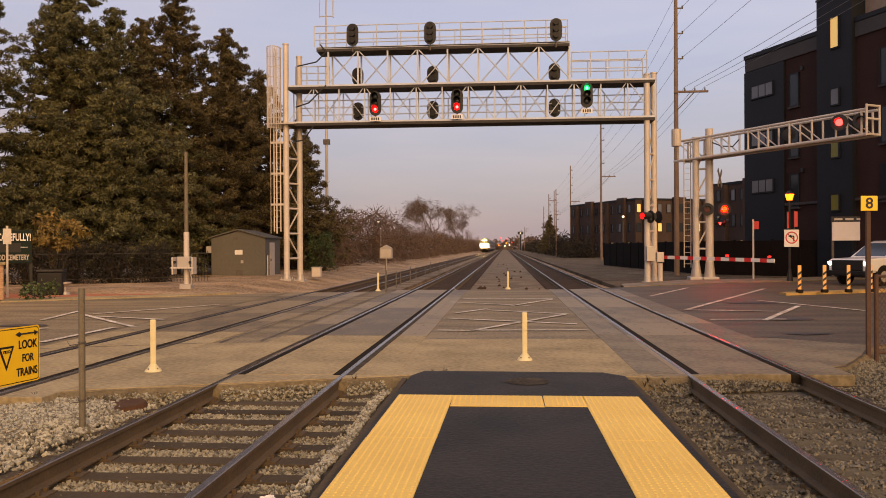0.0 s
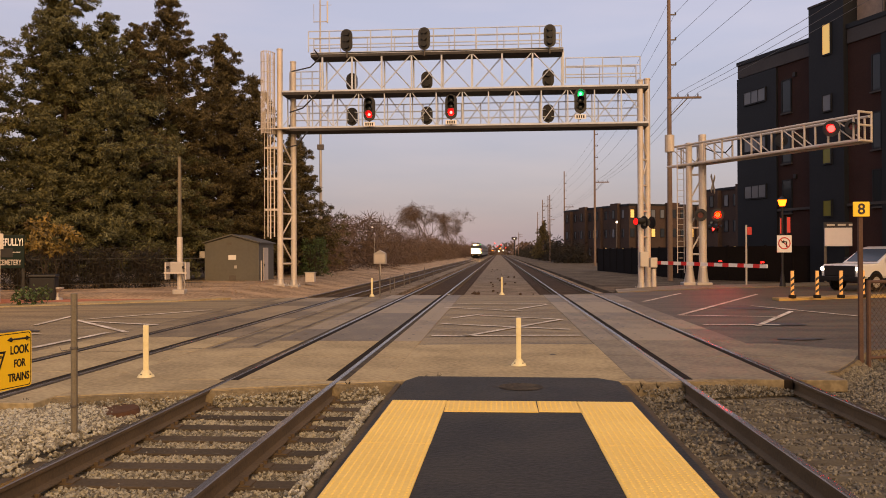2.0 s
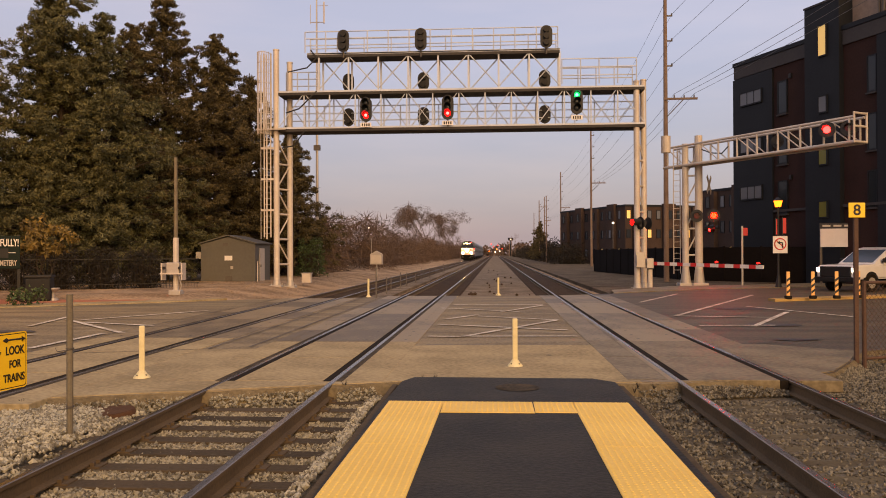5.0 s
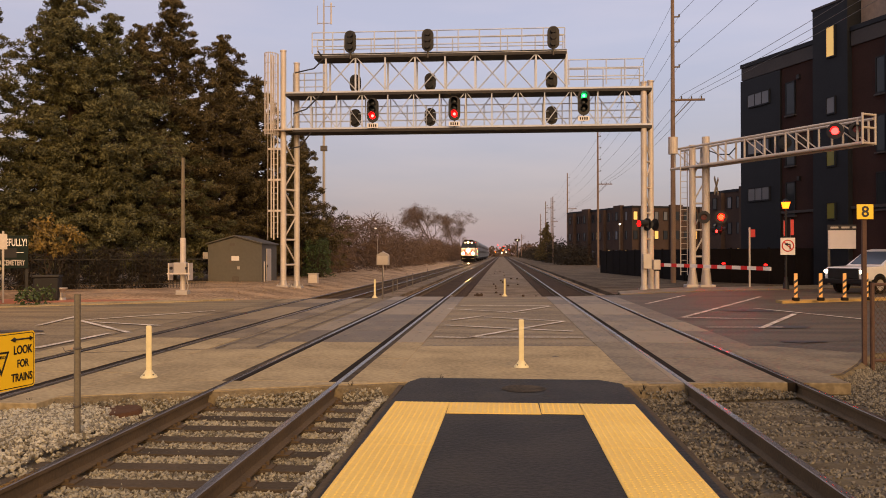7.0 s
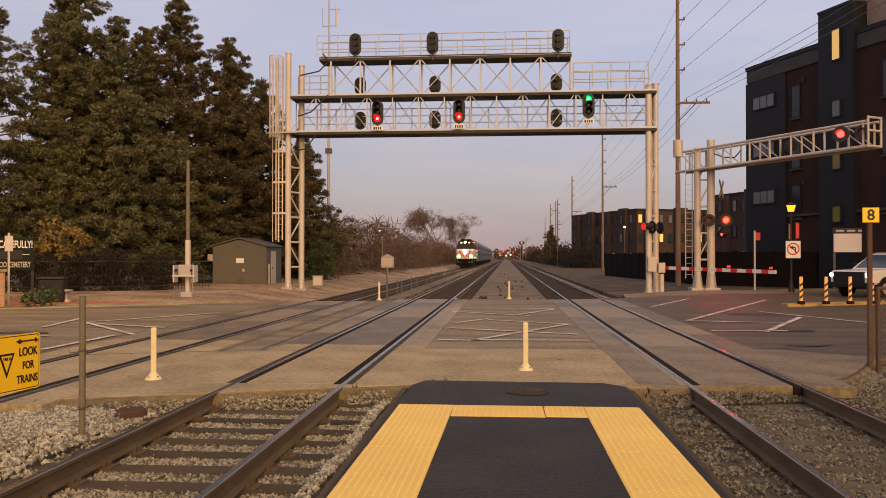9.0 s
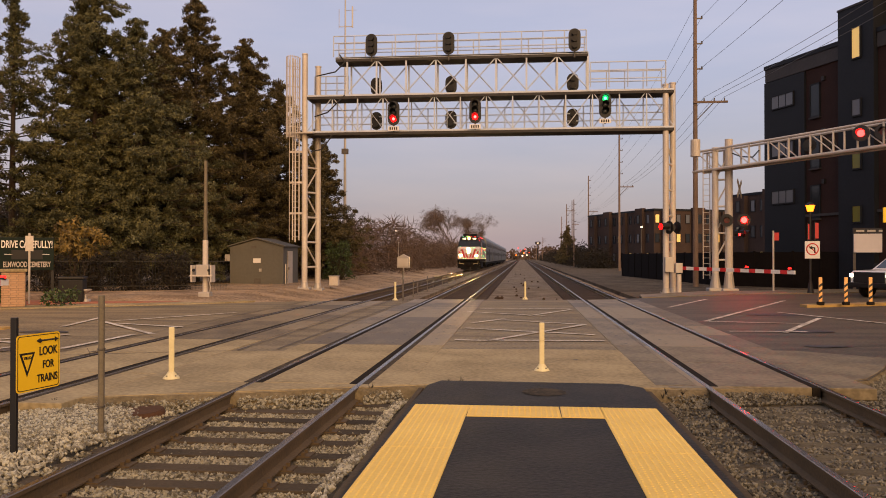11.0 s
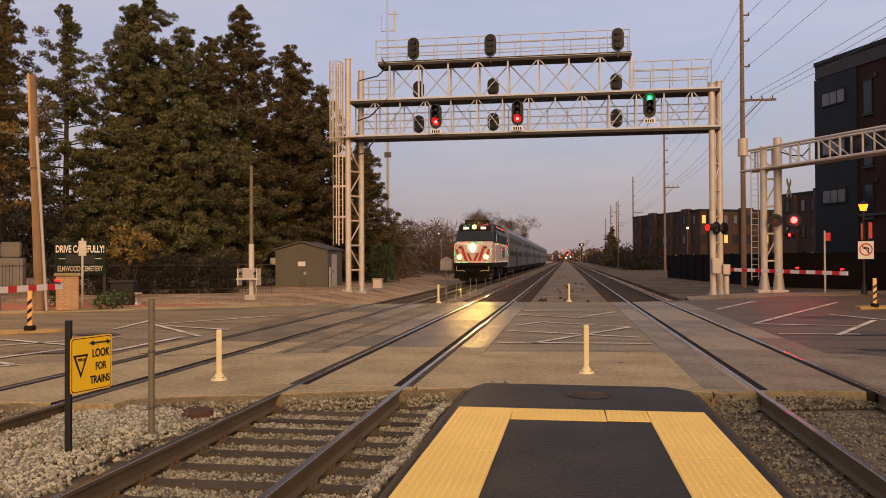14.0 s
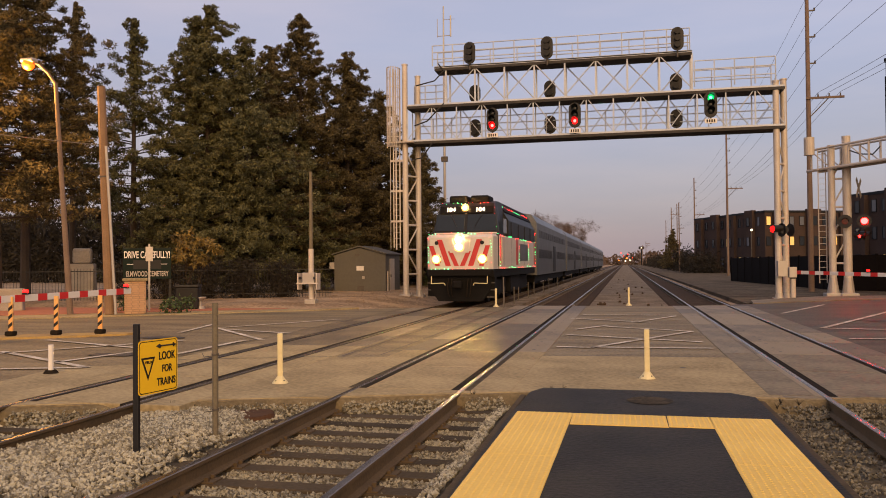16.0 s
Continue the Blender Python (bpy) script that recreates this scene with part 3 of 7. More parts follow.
            if y > 31 + max(0.0, -9.6 - x) * 0.9:
                return x, y, ground_height(x, y) + 0.01

    stones("rubble", rubble, 1100, 0.032, 11, "pale rubble strewn over the dusty ground", "ground")
    # beds of the far tracks
    for x, w in ((TRACK_A, 1.55), (TRACK_B, 1.55), (TRACK_C, 1.55)):
        bm = prism(B(), [(x - w, -0.3), (x + w, -0.3), (x + w - 0.25, -0.165), (x - w + 0.25, -0.165)], 32.4, 900)
        tagged(part("track_bed", bm, "brown_bed"), "rust-brown ballast bed running off down the line", "track bed", group="far track beds", kind="structure")


def build_cess():
    """Sooty gravel strips between and beside the far tracks, with scattered lumps."""
    for pts in ([(-1.5, 32.7), (1.75, 32.9), (1.75, 700), (-1.5, 700)], [(5.0, 35.6), (6.2, 39.0), (9.0, 42.2), (13.0, 44.4), (30.0, 60.0), (40.0, 120.0), (40.0, 700), (4.9, 700)], [(-5.35, 31.6), (-4.5, 31.9), (-4.5, 700), (-5.35, 700)]):
        bm = prism(B(), pts, -0.4, -0.05 if pts[0][0] > 4 else -0.1, axis="z")
        tagged(part("track_cess", bm, "grey_gravel" if pts[0][0] > 4 else "far_gravel"), "sooty gravel strip beside the far tracks", "gravel strip", group="gravel strips", kind="structure")
    rng = random.Random(31)
    for k in range(26):
        x, y, s = rng.uniform(-1.2, 1.5), 34 + 60 * rng.random() ** 1.8, rng.uniform(0.03, 0.09)
        bm = B()
        bmesh.ops.create_icosphere(bm, subdivisions=1, radius=s)
        for v in bm.verts:
            v.co *= rng.uniform(0.7, 1.2)
        ob = part("rock", bm, "brown_bed", at=pose(x, y, -0.1 + s * 0.5))
        tagged(ob, "loose lump of rock between the tracks", "rock", group="rocks between the tracks")


build_ballast()
build_cess()


def build_verge():
    """Dirt and broken concrete that slopes from the crossing edge down to the ballast."""
    rng = random.Random(4)
    edge = [Vector((*p, 0)) for p in ROAD_NEAR[1:11]]
    pts = []
    for a, b in zip(edge[:-1], edge[1:]):
        n = max(2, int((b - a).length / 0.18))
        pts += [a.lerp(b, k / n) for k in range(n)]
    bm = B()
    rows = []
    for i, p in enumerate(pts):
        q = pts[min(i + 1, len(pts) - 1)] - pts[max(i - 1, 0)]
        out = Vector((q.y, -q.x, 0)).normalized()
        w = 0.15 + 0.09 * noise.noise((p.x * 1.7, p.y * 1.7, 3)) + rng.uniform(-0.025, 0.025)
        row = []
        for f, z in ((-0.25, -0.016), (0.1, -0.02), (0.35, -0.06), (0.7, -0.15), (1.0, -0.24)):
            v = p + out * w * f
            row.append(bm.verts.new((v.x, v.y, z + (rng.uniform(-0.012, 0.006) if f > 0 else 0))))
        rows.append(row)
    for a, b in zip(rows[:-1], rows[1:]):
        for k in range(4):
            bm.faces.new((a[k], a[k + 1], b[k + 1], b[k]))
    bmesh.ops.recalc_face_normals(bm, faces=bm.faces)
    tagged(part("dirt_verge", bm, "dirt"), "dusty broken edge between the concrete and the ballast", "verge", kind="structure")
    c = thing("drain_lid", "rusty round iron lid in the gravel", "drain lid", pose(-4.62, 9.25, -0.125, 2, 0, 0))
    part("lid", tube(B(), (0, 0, -0.05), (0, 0, 0.006), 0.29, 0.285, seg=28), "lid_rust", c)
    part("ring", tube(B(), (0, 0, -0.08), (0, 0, 0.0), 0.34, 0.3, seg=28), "lid_rust", c)


build_verge()


def build_seams():
    """Tar-filled seams and darker patches on the crossing surface."""
    rng = random.Random(17)
    for a, b in (((-1.3, 15.05), (1.75, 15.2)), ((-8.3, 13.2), (-5.4, 14.2)), ((4.7, 15.4), (9.0, 17.5)), ((4.7, 27.8), (12.0, 31.2)), ((-13.0, 21.0), (-8.4, 22.4)), ((-4.56, 14.6), (-4.5, 31.8)), ((-5.24, 14.3), (-5.2, 31.6)), ((-8.42, 13.0), (-8.4, 30.5)), ((-13.5, 17.2), (-8.5, 18.4)), ((-1.3, 24.4), (1.6, 24.8)), ((-1.3, 29.3), (1.6, 29.0)), ((4.8, 21.2), (11.0, 24.0))):
        a, b = Vector((*a, 0)), Vector((*b, 0))
        n = max(3, int((b - a).length / 0.45))
        side = Vector((-(b - a).y, (b - a).x, 0)).normalized()
        bm = B()
        prev = None
        for k in range(n + 1):
            c = a.lerp(b, k / n) + side * rng.gauss(0, 0.006)
            w = rng.uniform(0.007, 0.022)
            row = [bm.verts.new(c + side * w + Vector((0, 0, 0.0065))), bm.verts.new(c - side * w + Vector((0, 0, 0.0065)))]
            if prev:
                f = bm.faces.new((prev[1], row[1], row[0], prev[0]))
            prev = row
        bmesh.ops.recalc_face_normals(bm, faces=bm.faces)
        tagged(part("tar_seam", bm, "tar"), "dark tar-filled seam in the crossing surface", "seam", group="tar seams", kind="structure")
    for cx, cy, rx, ry in ((6.6, 19.5, 0.7, 0.45), (-9.8, 13.9, 0.6, 0.3), (-11.0, 17.4, 0.7, 0.35), (7.6, 25.0, 0.9, 0.5), (0.9, 13.6, 0.06, 0.05), (5.9, 16.2, 0.5, 0.2)):
        bm = B()
        bm.faces.new([bm.verts.new((cx + rx * math.cos(a) * rng.uniform(0.7, 1.15), cy + ry * math.sin(a) * rng.uniform(0.7, 1.15), 0.002)) for a in (math.pi * 2 * k / 14 for k in range(14))])
        tagged(part("asphalt_patch", bm, "tar"), "dark uneven asphalt patch in the street", "patch", group="asphalt patches", kind="structure")


build_seams()

# ---- signal bridge over the tracks ----
def truss(name, parent, x0, x1, y0, y1, z0, z1, bays, label=""):
    """Two lattice faces between pale chords, with a walkway."""
    for z, nm in ((z0, "bottom_chord"), (z1, "top_chord")):
        for y in (y0, y1):
            bm = box(B(), x0, x1, y - 0.06, y + 0.06, z - 0.034, z + 0.055, bevel=0.008)
            part(nm, bm, "lattice", parent, label)
    # dark box set proud of the chords, so a dark band shows below them
    part("walkway", box(B(), x0, x1, y0 - 0.075, y1 + 0.075, z0 - 0.17, z0 - 0.035), "grating", parent, "dark walkway band under the chord")
    if z1 - z0 > 1:
        part("walkway", box(B(), x0, x1, y0 - 0.075, y1 + 0.075, z1 - 0.17, z1 - 0.035), "grating", parent, "dark walkway band under the chord")
    step = (x1 - x0) / bays
    for y in (y0, y1):
        for k in range(bays + 1):
            x = x0 + k * step
            part("strut", box(B(), x - 0.028, x + 0.028, y - 0.028, y + 0.028, z0 + 0.055, z1 - 0.055), "lattice", parent)
        for k in range(bays):
            a, b = x0 + k * step, x0 + (k + 1) * step
            up = (k % 2 == 0) == (y == y0)
            bm = tube(B(), (a, y, z0 + 0.05 if up else z1 - 0.05), (b, y, z1 - 0.05 if up else z0 + 0.05), 0.024, seg=6)
            part("brace", bm, "lattice", parent)


def railing(parent, x0, x1, y, z, h, posts, rails=3):
    for k in range(rails):
        zz = z + h * (k + 1) / rails
        part("handrail", tube(B(), (x0, y, zz), (x1, y, zz), 0.028, seg=6), "lattice", parent)
    for k in range(posts + 1):
        x = x0 + (x1 - x0) * k / posts
        part("rail_post", tube(B(), (x, y, z), (x, y, z + h), 0.03, seg=6), "lattice", parent)


def signal_head(x, y, z, h, lit, words, plate=False, back=False):
    """An oval black backboard with its lamps and hoods."""
    s = thing("railway_signal", words, "railway signal", pose(x, y, z), group="signal heads on the bridge")
    w = 0.3
    n = 12
    outline = [(w * math.cos(a), h / 2 - w + w * math.sin(a)) for a in (math.pi * k / n for k in range(n + 1))]
    outline += [(w * math.cos(a), -h / 2 + w + w * math.sin(a)) for a in (math.pi + math.pi * k / n for k in range(n + 1))]
    part("backboard", prism(B(), outline, -0.02, 0.02), "black", s)
    spots = {3: (0.34, 0.02, -0.3), 2: (0.2, -0.2)}[3 if h > 1.1 else 2]
    for k, dz in enumerate(spots):
        if back:
            part("lamp_case", tube(B(), (0, -0.22, dz), (0, -0.02, dz), 0.15, seg=12), "loco_grey", s, "grey lamp case seen from behind")
            continue
        hood = B()
        ring = [(0.16 * math.cos(a), 0.16 * math.sin(a)) for a in (radians(-20 + 22 * i) for i in range(11))]
        for (p, q), (p2, q2) in zip(ring[:-1], ring[1:]):
            hood.faces.new([hood.verts.new(v) for v in ((p, -0.02, q + dz), (p2, -0.02, q2 + dz), (p2 * 1.05, -0.4, q2 + dz + 0.02), (p * 1.05, -0.4, q + dz + 0.02))])
        part("hood", hood, "black", s)
        mat = lit.get(k, "pane")
        bm = B()
        bmesh.ops.create_uvsphere(bm, u_segments=14, v_segments=7, radius=0.16)
        bmesh.ops.transform(bm, matrix=pose(0, -0.03, dz) @ Matrix.Diagonal((1, 0.35, 1, 1)), verts=bm.verts)
        lens = part("lens", bm, {"red_lamp": "red_glass", "green_lamp": "green_glass"}.get(mat, mat), s, {"red_lamp": "lit red lens", "green_lamp": "lit green lens"}.get(mat, "dark unlit lens"), smooth=True)
        if mat != "pane":
            bm = B()
            bmesh.ops.create_uvsphere(bm, u_segments=12, v_segments=6, radius=0.08, matrix=pose(0, -0.055, dz))
            part("bulb", bm, mat, lens, "bright core of the lit lens", smooth=True)
    part("bracket", tube(B(), (0, 0.06, -h / 2 - 0.3), (0, 0.06, h / 2), 0.04, seg=8), "steel_dark", s)
    if plate:
        p = part("number_plate", box(B(), -0.28, 0.28, -0.04, -0.01, -h / 2 - 0.27, -h / 2 - 0.05), "white", s, "white number plate with dark marks")
        for i, bx in enumerate((-0.17, -0.06, 0.05, 0.16)):
            part("mark", box(B(), bx - 0.035, bx + 0.035, -0.046, -0.041, -h / 2 - 0.23, -h / 2 - 0.09), "black", p)
    return s


GY = 41.0


def build_bridge():
    g = thing("signal_bridge", "pale steel lattice signal bridge spanning the tracks on twin tubular legs", "signal bridge")
    truss("lower", g, -11.1, 7.5, GY - 0.55, GY + 0.55, 8.2, 10.07, 14)
    truss("upper", g, -9.6, 3.3, GY - 0.5, GY + 0.5, 12.0, 12.02, 1)
    # lattice between the middle and the upper walkway
    step = 12.3 / 8
    for y in (GY - 0.5, GY + 0.5):
        for k in range(9):
            x = -9.0 + k * step
            part("strut", box(B(), x - 0.04, x + 0.04, y - 0.04, y + 0.04, 10.12, 11.92), "lattice", g)
        for k in range(8):
            a, b = -9.0 + k * step, -9.0 + (k + 1) * step
            up = (k % 2 == 0) == (y < GY)
            part("brace", tube(B(), (a, y, 10.2 if up else 11.9), (b, y, 11.9 if up else 10.2), 0.03, seg=6), "lattice", g)
    railing(g, -9.7, 3.2, GY - 0.6, 12.08, 1.06, 12)
    railing(g, -9.7, 3.2, GY + 0.6, 12.08, 1.0, 9, 2)
    railing(g, -11.0, -9.2, GY + 0.6, 10.25, 1.1, 3)
    railing(g, 3.4, 7.1, GY - 0.6, 10.25, 1.25, 4)
    railing(g, 3.4, 7.1, GY + 0.6, 10.25, 1.05, 4, 2)
    railing(g, -11.0, 7.2, GY + 0.7, 8.4, 1.15, 18, 3)
    # legs: tubes with cross ties and bases
    for xs, tops in (((-11.25, -10.78), (12.25, 11.8)), ((7.12, 7.62), (10.3, 10.55))):
        for (x, top), dy in zip(zip(xs, tops), (-0.45, 0.45)):
            base = ground_height(x, GY) + 0.02
            leg = part("leg", tube(B(), (x, GY + dy, base), (x, GY + dy, top), 0.15, seg=18), "alu", g, smooth=False)
            part("cap", tube(B(), (x, GY + dy, top), (x, GY + dy, top + 0.06), 0.168, seg=18), "alu", leg)
            fb = tube(B(), (x, GY + dy, base), (x, GY + dy, base + 0.34), 0.23, 0.155, seg=12)
            box(fb, x - 0.3, x + 0.3, GY + dy - 0.3, GY + dy + 0.3, base - 0.25, base + 0.06, bevel=0.02)
            for bx in (-0.23, 0.23):
                for by in (-0.23, 0.23):
                    tube(fb, (x + bx, GY + dy + by, base + 0.06), (x + bx, GY + dy + by, base + 0.14), 0.03, seg=6)
            part("footing", fb, "galv", leg, "flanged foot on a concrete block")
        z = 1.2
        k = 0
        while z < 7.6:
            part("leg_tie", tube(B(), (xs[0], GY - 0.45, z), (xs[1], GY + 0.45, z), 0.05, seg=8), "alu", g)
            za, zb = (z, z + 1.3) if k % 2 else (z + 1.3, z)
            part("leg_brace", tube(B(), (xs[0], GY - 0.45, za), (xs[1], GY + 0.45, zb), 0.04, seg=6), "alu", g)
            z, k = z + 1.3, k + 1
    # ladder in its cage on the left leg
    for x in (-11.88, -11.54):
        part("ladder_rail", tube(B(), (x, GY - 0.5, 2.6), (x, GY - 0.5, 12.1), 0.035, seg=8), "alu", g)
    for x, r in ((-11.71, 0.04), (-12.02, 0.015)):
        part("conduit", tube(B(), (x, GY - 0.62, 2.5), (x, GY - 0.62, 12.0), r, seg=8), "alu", g)
    bm = B()
    z = 2.8
    while z < 12:
        tube(bm, (-11.88, GY - 0.5, z), (-11.54, GY - 0.5, z), 0.011, seg=4)
        z += 0.3
    tagged(part("rungs", bm, "alu", g), kind="stuff")
    for k in range(9):
        z = 7.9 + k * 0.52
        pts = [(-11.83 + 0.36 * math.cos(a), GY - 0.5 - 0.38 * math.sin(a) * 1.6, z) for a in (math.pi * i / 8 for i in range(9))]
        part("cage_hoop", path_tube(B(), pts, 0.018, 5), "alu", g)
    for i in range(13):
        a = math.pi * (i + 0.5) / 13
        x, y = -11.83 + 0.36 * math.cos(a), GY - 0.5 - 0.38 * math.sin(a) * 1.6
        part("cage_bar", tube(B(), (x, y, 7.9), (x, y, 12.1), 0.018, seg=5), "alu", g)
    # lower ladder shield panels and platforms
    for z in (4.0, 5.6, 7.2):
        part("ladder_tie", box(B(), -12.05, -11.2, GY - 0.56, GY - 0.46, z - 0.05, z + 0.05), "alu", g)
    part("landing", box(B(), -12.2, -10.7, GY - 0.9, GY + 0.9, 8.1, 8.16), "galv", g)
    # slack black cables
    for pts in ([(-10.7, GY - 0.6, 9.0), (-10.0, GY - 0.65, 9.2), (-9.4, GY - 0.62, 9.8), (-9.1, GY - 0.6, 10.1)], [(-10.6, GY - 0.6, 11.1), (-9.6, GY - 0.62, 11.3), (-9.1, GY - 0.6, 11.8), (-9.4, GY - 0.6, 12.2)], [(-10.9, GY - 0.6, 7.2), (-10.3, GY - 0.6, 7.3), (-9.7, GY - 0.6, 8.1)]):
        part("cable", path_tube(B(), pts, 0.035, 6), "black", g, "slack black cable")
    # red crossing light low on the right leg
    lamp = part("warning_lamp", tube(B(), (7.3, GY - 0.95, 3.2), (7.36, GY - 0.6, 3.2), 0.2, seg=16), "black", g, "pair of round warning lamps turned aside")
    part("backboard", tube(B(), (7.2, GY - 0.8, 3.2), (7.24, GY - 0.78, 3.2), 0.32, seg=18), "black", lamp)
    part("backboard", tube(B(), (7.62, GY - 0.62, 3.2), (7.66, GY - 0.6, 3.2), 0.3, seg=18), "black", lamp)
    part("hood", tube(B(), (6.78, GY - 1.02, 3.26), (7.2, GY - 0.8, 3.26), 0.17, 0.17, seg=14), "black", lamp, "long black lamp hood")
    part("lens", tube(B(), (6.76, GY - 1.035, 3.24), (6.8, GY - 1.015, 3.24), 0.15, seg=14), "red_glass", lamp, "lit red lens")
    part("relay_box", box(B(), 7.0, 7.4, GY - 0.95, GY - 0.62, 1.0, 1.75, bevel=0.02), "galv", g, "grey metal box on the leg")
    y = GY - 0.75
    red = "black railway signal showing one red lens, with a number plate"
    signal_head(-6.53, y, 9.08, 1.25, {2: "red_lamp"}, red, True)
    signal_head(-2.36, y, 9.12, 1.25, {2: "red_lamp"}, red, True)
    signal_head(4.12, y, 9.3, 1.25, {0: "green_lamp"}, "black railway signal showing a green lens, with a number plate", True)
    for x in (-7.7, -3.72, 2.62):
        signal_head(x, GY + 0.75, 8.96, 0.95, {}, "black oval signal backboard seen from behind", back=True)
        signal_head(x, GY + 0.75, 10.8, 0.95, {}, "black oval signal backboard seen from behind", back=True)
        signal_head(x, GY - 0.7, 12.62, 1.15, {}, "black oval signal backboard seen from behind", back=True)


build_bridge()


# ---- the train ----
def lamp_disc(name, parent, m, r, label, mat="head_lamp"):
    """A lamp in a black rim; only its front and an added halo ring shine."""
    bm = B()
    bmesh.ops.create_circle(bm, cap_ends=True, segments=18, radius=r, matrix=m @ pose(0, 0, 0, 90))
    for f in bm.faces:
        f.normal_update()
    lamp = part(name, bm, mat, parent, label)
    # glowing annulus paints the lamp's halo; it is no part of the lens
    ring = B()
    n = 20
    for rr in (1.12, 1.8):
        for k in range(n):
            ring.verts.new(m @ Vector((rr * r * math.cos(6.2832 * k / n), 0.004, rr * r * math.sin(6.2832 * k / n))))
    ring.verts.ensure_lookup_table()
    for k in range(n):
        ring.faces.new([ring.verts[i] for i in (k, (k + 1) % n, n + (k + 1) % n, n + k)])
    part("halo_ring", ring, "lamp_rim", lamp, "glowing amber ring that stands in for the lamp's halo")
    # made-up deep louvre of cells, added to narrow the beam, inside a short hood
    cell, depth = r / 6.2, 0.115
    bm = B()
    for a in range(-4, 5):
        for b in range(-4, 5):
            cx, cz = (a + b * 0.5) * cell * 2, b * cell * 1.732
            if math.hypot(cx, cz) < r - cell * 0.6:
                bmesh.ops.create_cone(bm, cap_ends=False, segments=6, radius1=cell * 1.12, radius2=cell * 1.12, depth=depth, matrix=m @ pose(cx, -0.004 - depth / 2, cz, 90))
    tagged(part("beam_louvre", bm, "black", lamp), kind="stuff")
    bm = B()
    bmesh.ops.create_cone(bm, cap_ends=False, segments=20, radius1=r + 0.012, radius2=r + 0.012, depth=depth + 0.02, matrix=m @ pose(0, -depth / 2, 0, 90))
    part("hood", bm, "loco_grey", lamp)


def build_loco():
    """Diesel passenger locomotive; front at local y = 0, running towards -y, rails at z = 0."""
    t = thing("locomotive", "white diesel locomotive with red chevrons and coloured light strings", "locomotive", pose(TRACK_C, 275, 0))
    L = 15.6
    # nose: a broad face, leaning back a little, bevelled corners
    def nose_ring(y, w, z0, z1, c):
        return [(-w, y, z0), (w, y, z0), (w, y, z1 - c), (w - c, y, z1), (-w + c, y, z1), (-w, y, z1 - c)]
    bm = B()
    rings = [nose_ring(0.0, 1.28, 1.5, 2.85, 0.08), nose_ring(0.16, 1.42, 1.5, 2.98, 0.1), nose_ring(1.25, 1.5, 1.5, 3.02, 0.1)]
    vs = [[bm.verts.new(p) for p in r] for r in rings]
    bm.faces.new(vs[0])
    for a, b in zip(vs[:-1], vs[1:]):
        for i in range(6):
            bm.faces.new((a[i], a[(i + 1) % 6], b[(i + 1) % 6], b[i]))
    bmesh.ops.recalc_face_normals(bm, faces=bm.faces)
    nose = part("nose", bm, "loco_white", t)
    # red stripes in a V
    for s in (-1, 1):
        for x_top, zt, x_bot, zb, w in ((0.86, 2.76, 0.48, 1.64, 0.23), (1.22, 2.5, 0.94, 1.64, 0.2), (0.4, 2.26, 0.12, 1.64, 0.2)):
            bm = prism(B(), [(s * (x_top - w / 2), zt), (s * (x_top + w / 2), zt), (s * (x_bot + w / 2), zb), (s * (x_bot - w / 2), zb)], -0.012, 0.01)
            part("stripe", bm, "loco_red", nose, "red chevron stripe")
    part("lamp_housing", prism(B(), [(-0.4, 2.2), (0.4, 2.2), (0.5, 2.85), (-0.5, 2.85)], -0.05, 0.02), "loco_white", nose)
    for dz in (2.46, 2.74):
        lamp_disc("headlight", nose, pose(0, -0.06 - 0.02 * (dz > 2.5), dz), 0.12, "bright twin headlight")
    for x in (-0.99, 0.99):
        box_bm = box(B(), x - 0.18, x + 0.18, -0.06, 0.02, 1.78, 2.08, bevel=0.02)
        h = part("ditch_lamp_box", box_bm, "loco_dark", nose)
        lamp_disc("ditch_lamp", h, pose(x, -0.07, 1.93), 0.105, "bright ditch light")
    for x in (-0.98, 0.98):
        part("horn_port", tube(B(), (x, -0.03, 2.62), (x, 0.02, 2.62), 0.085, seg=12), "loco_grey", nose)
    # cab: raked windshield, number boards, roof
    side = [(1.05, 3.0), (1.35, 3.05), (1.9, 4.42), (2.6, 4.55), (4.2, 4.55), (4.2, 1.5), (1.05, 1.5)]
    bm = B()
    prism(bm, side, -1.5, 1.5, axis="x")
    for v in bm.verts:
        if v.co.z > 4.3:
            v.co.x *= 0.8
    part("cab", bm, "loco_grey", t, "dark cab front and roof")
    # windshield: dark panes in the raked front
    sl = Matrix.Translation((0, 1.35, 3.05)) @ pose(0, 0, 0, -math.degrees(math.atan2(0.55, 1.37)))
    for x0, x1 in ((-1.36, -0.06), (0.06, 1.36)):
        part("windshield", box(B(), x0, x1, -0.03, 0.02, 0.12, 0.92, m=sl, bevel=0.01), "pane", t, "dark raked windscreen pane")
    part("number_board", box(B(), -1.2, 1.2, -0.05, 0.03, 0.96, 1.32, m=sl, bevel=0.01), "loco_dark", t, "black number board")
    for x in (-0.72, 0.6):
        writing("numerals", "104", 0.29, "lit_number", t, sl @ pose(x, -0.055, 1.14, 90), "glowing white numerals")
    for dz in (1.2,):
        lamp_disc("top_light", t, Matrix.Translation(sl @ Vector((-0.06, -0.16, dz))), 0.09, "bright upper headlight", "top_lamp")
    for x in (-0.42, 0.55):
        part("roof_unit", box(B(), x - 0.42, x + 0.42, 1.95, 3.2, 4.42, 4.78, bevel=0.08), "loco_dark", t, "black box on the cab roof")
    part("cab_window", box(B(), 1.49, 1.515, 2.5, 3.5, 3.1, 3.75, bevel=0.01), "pane", t)
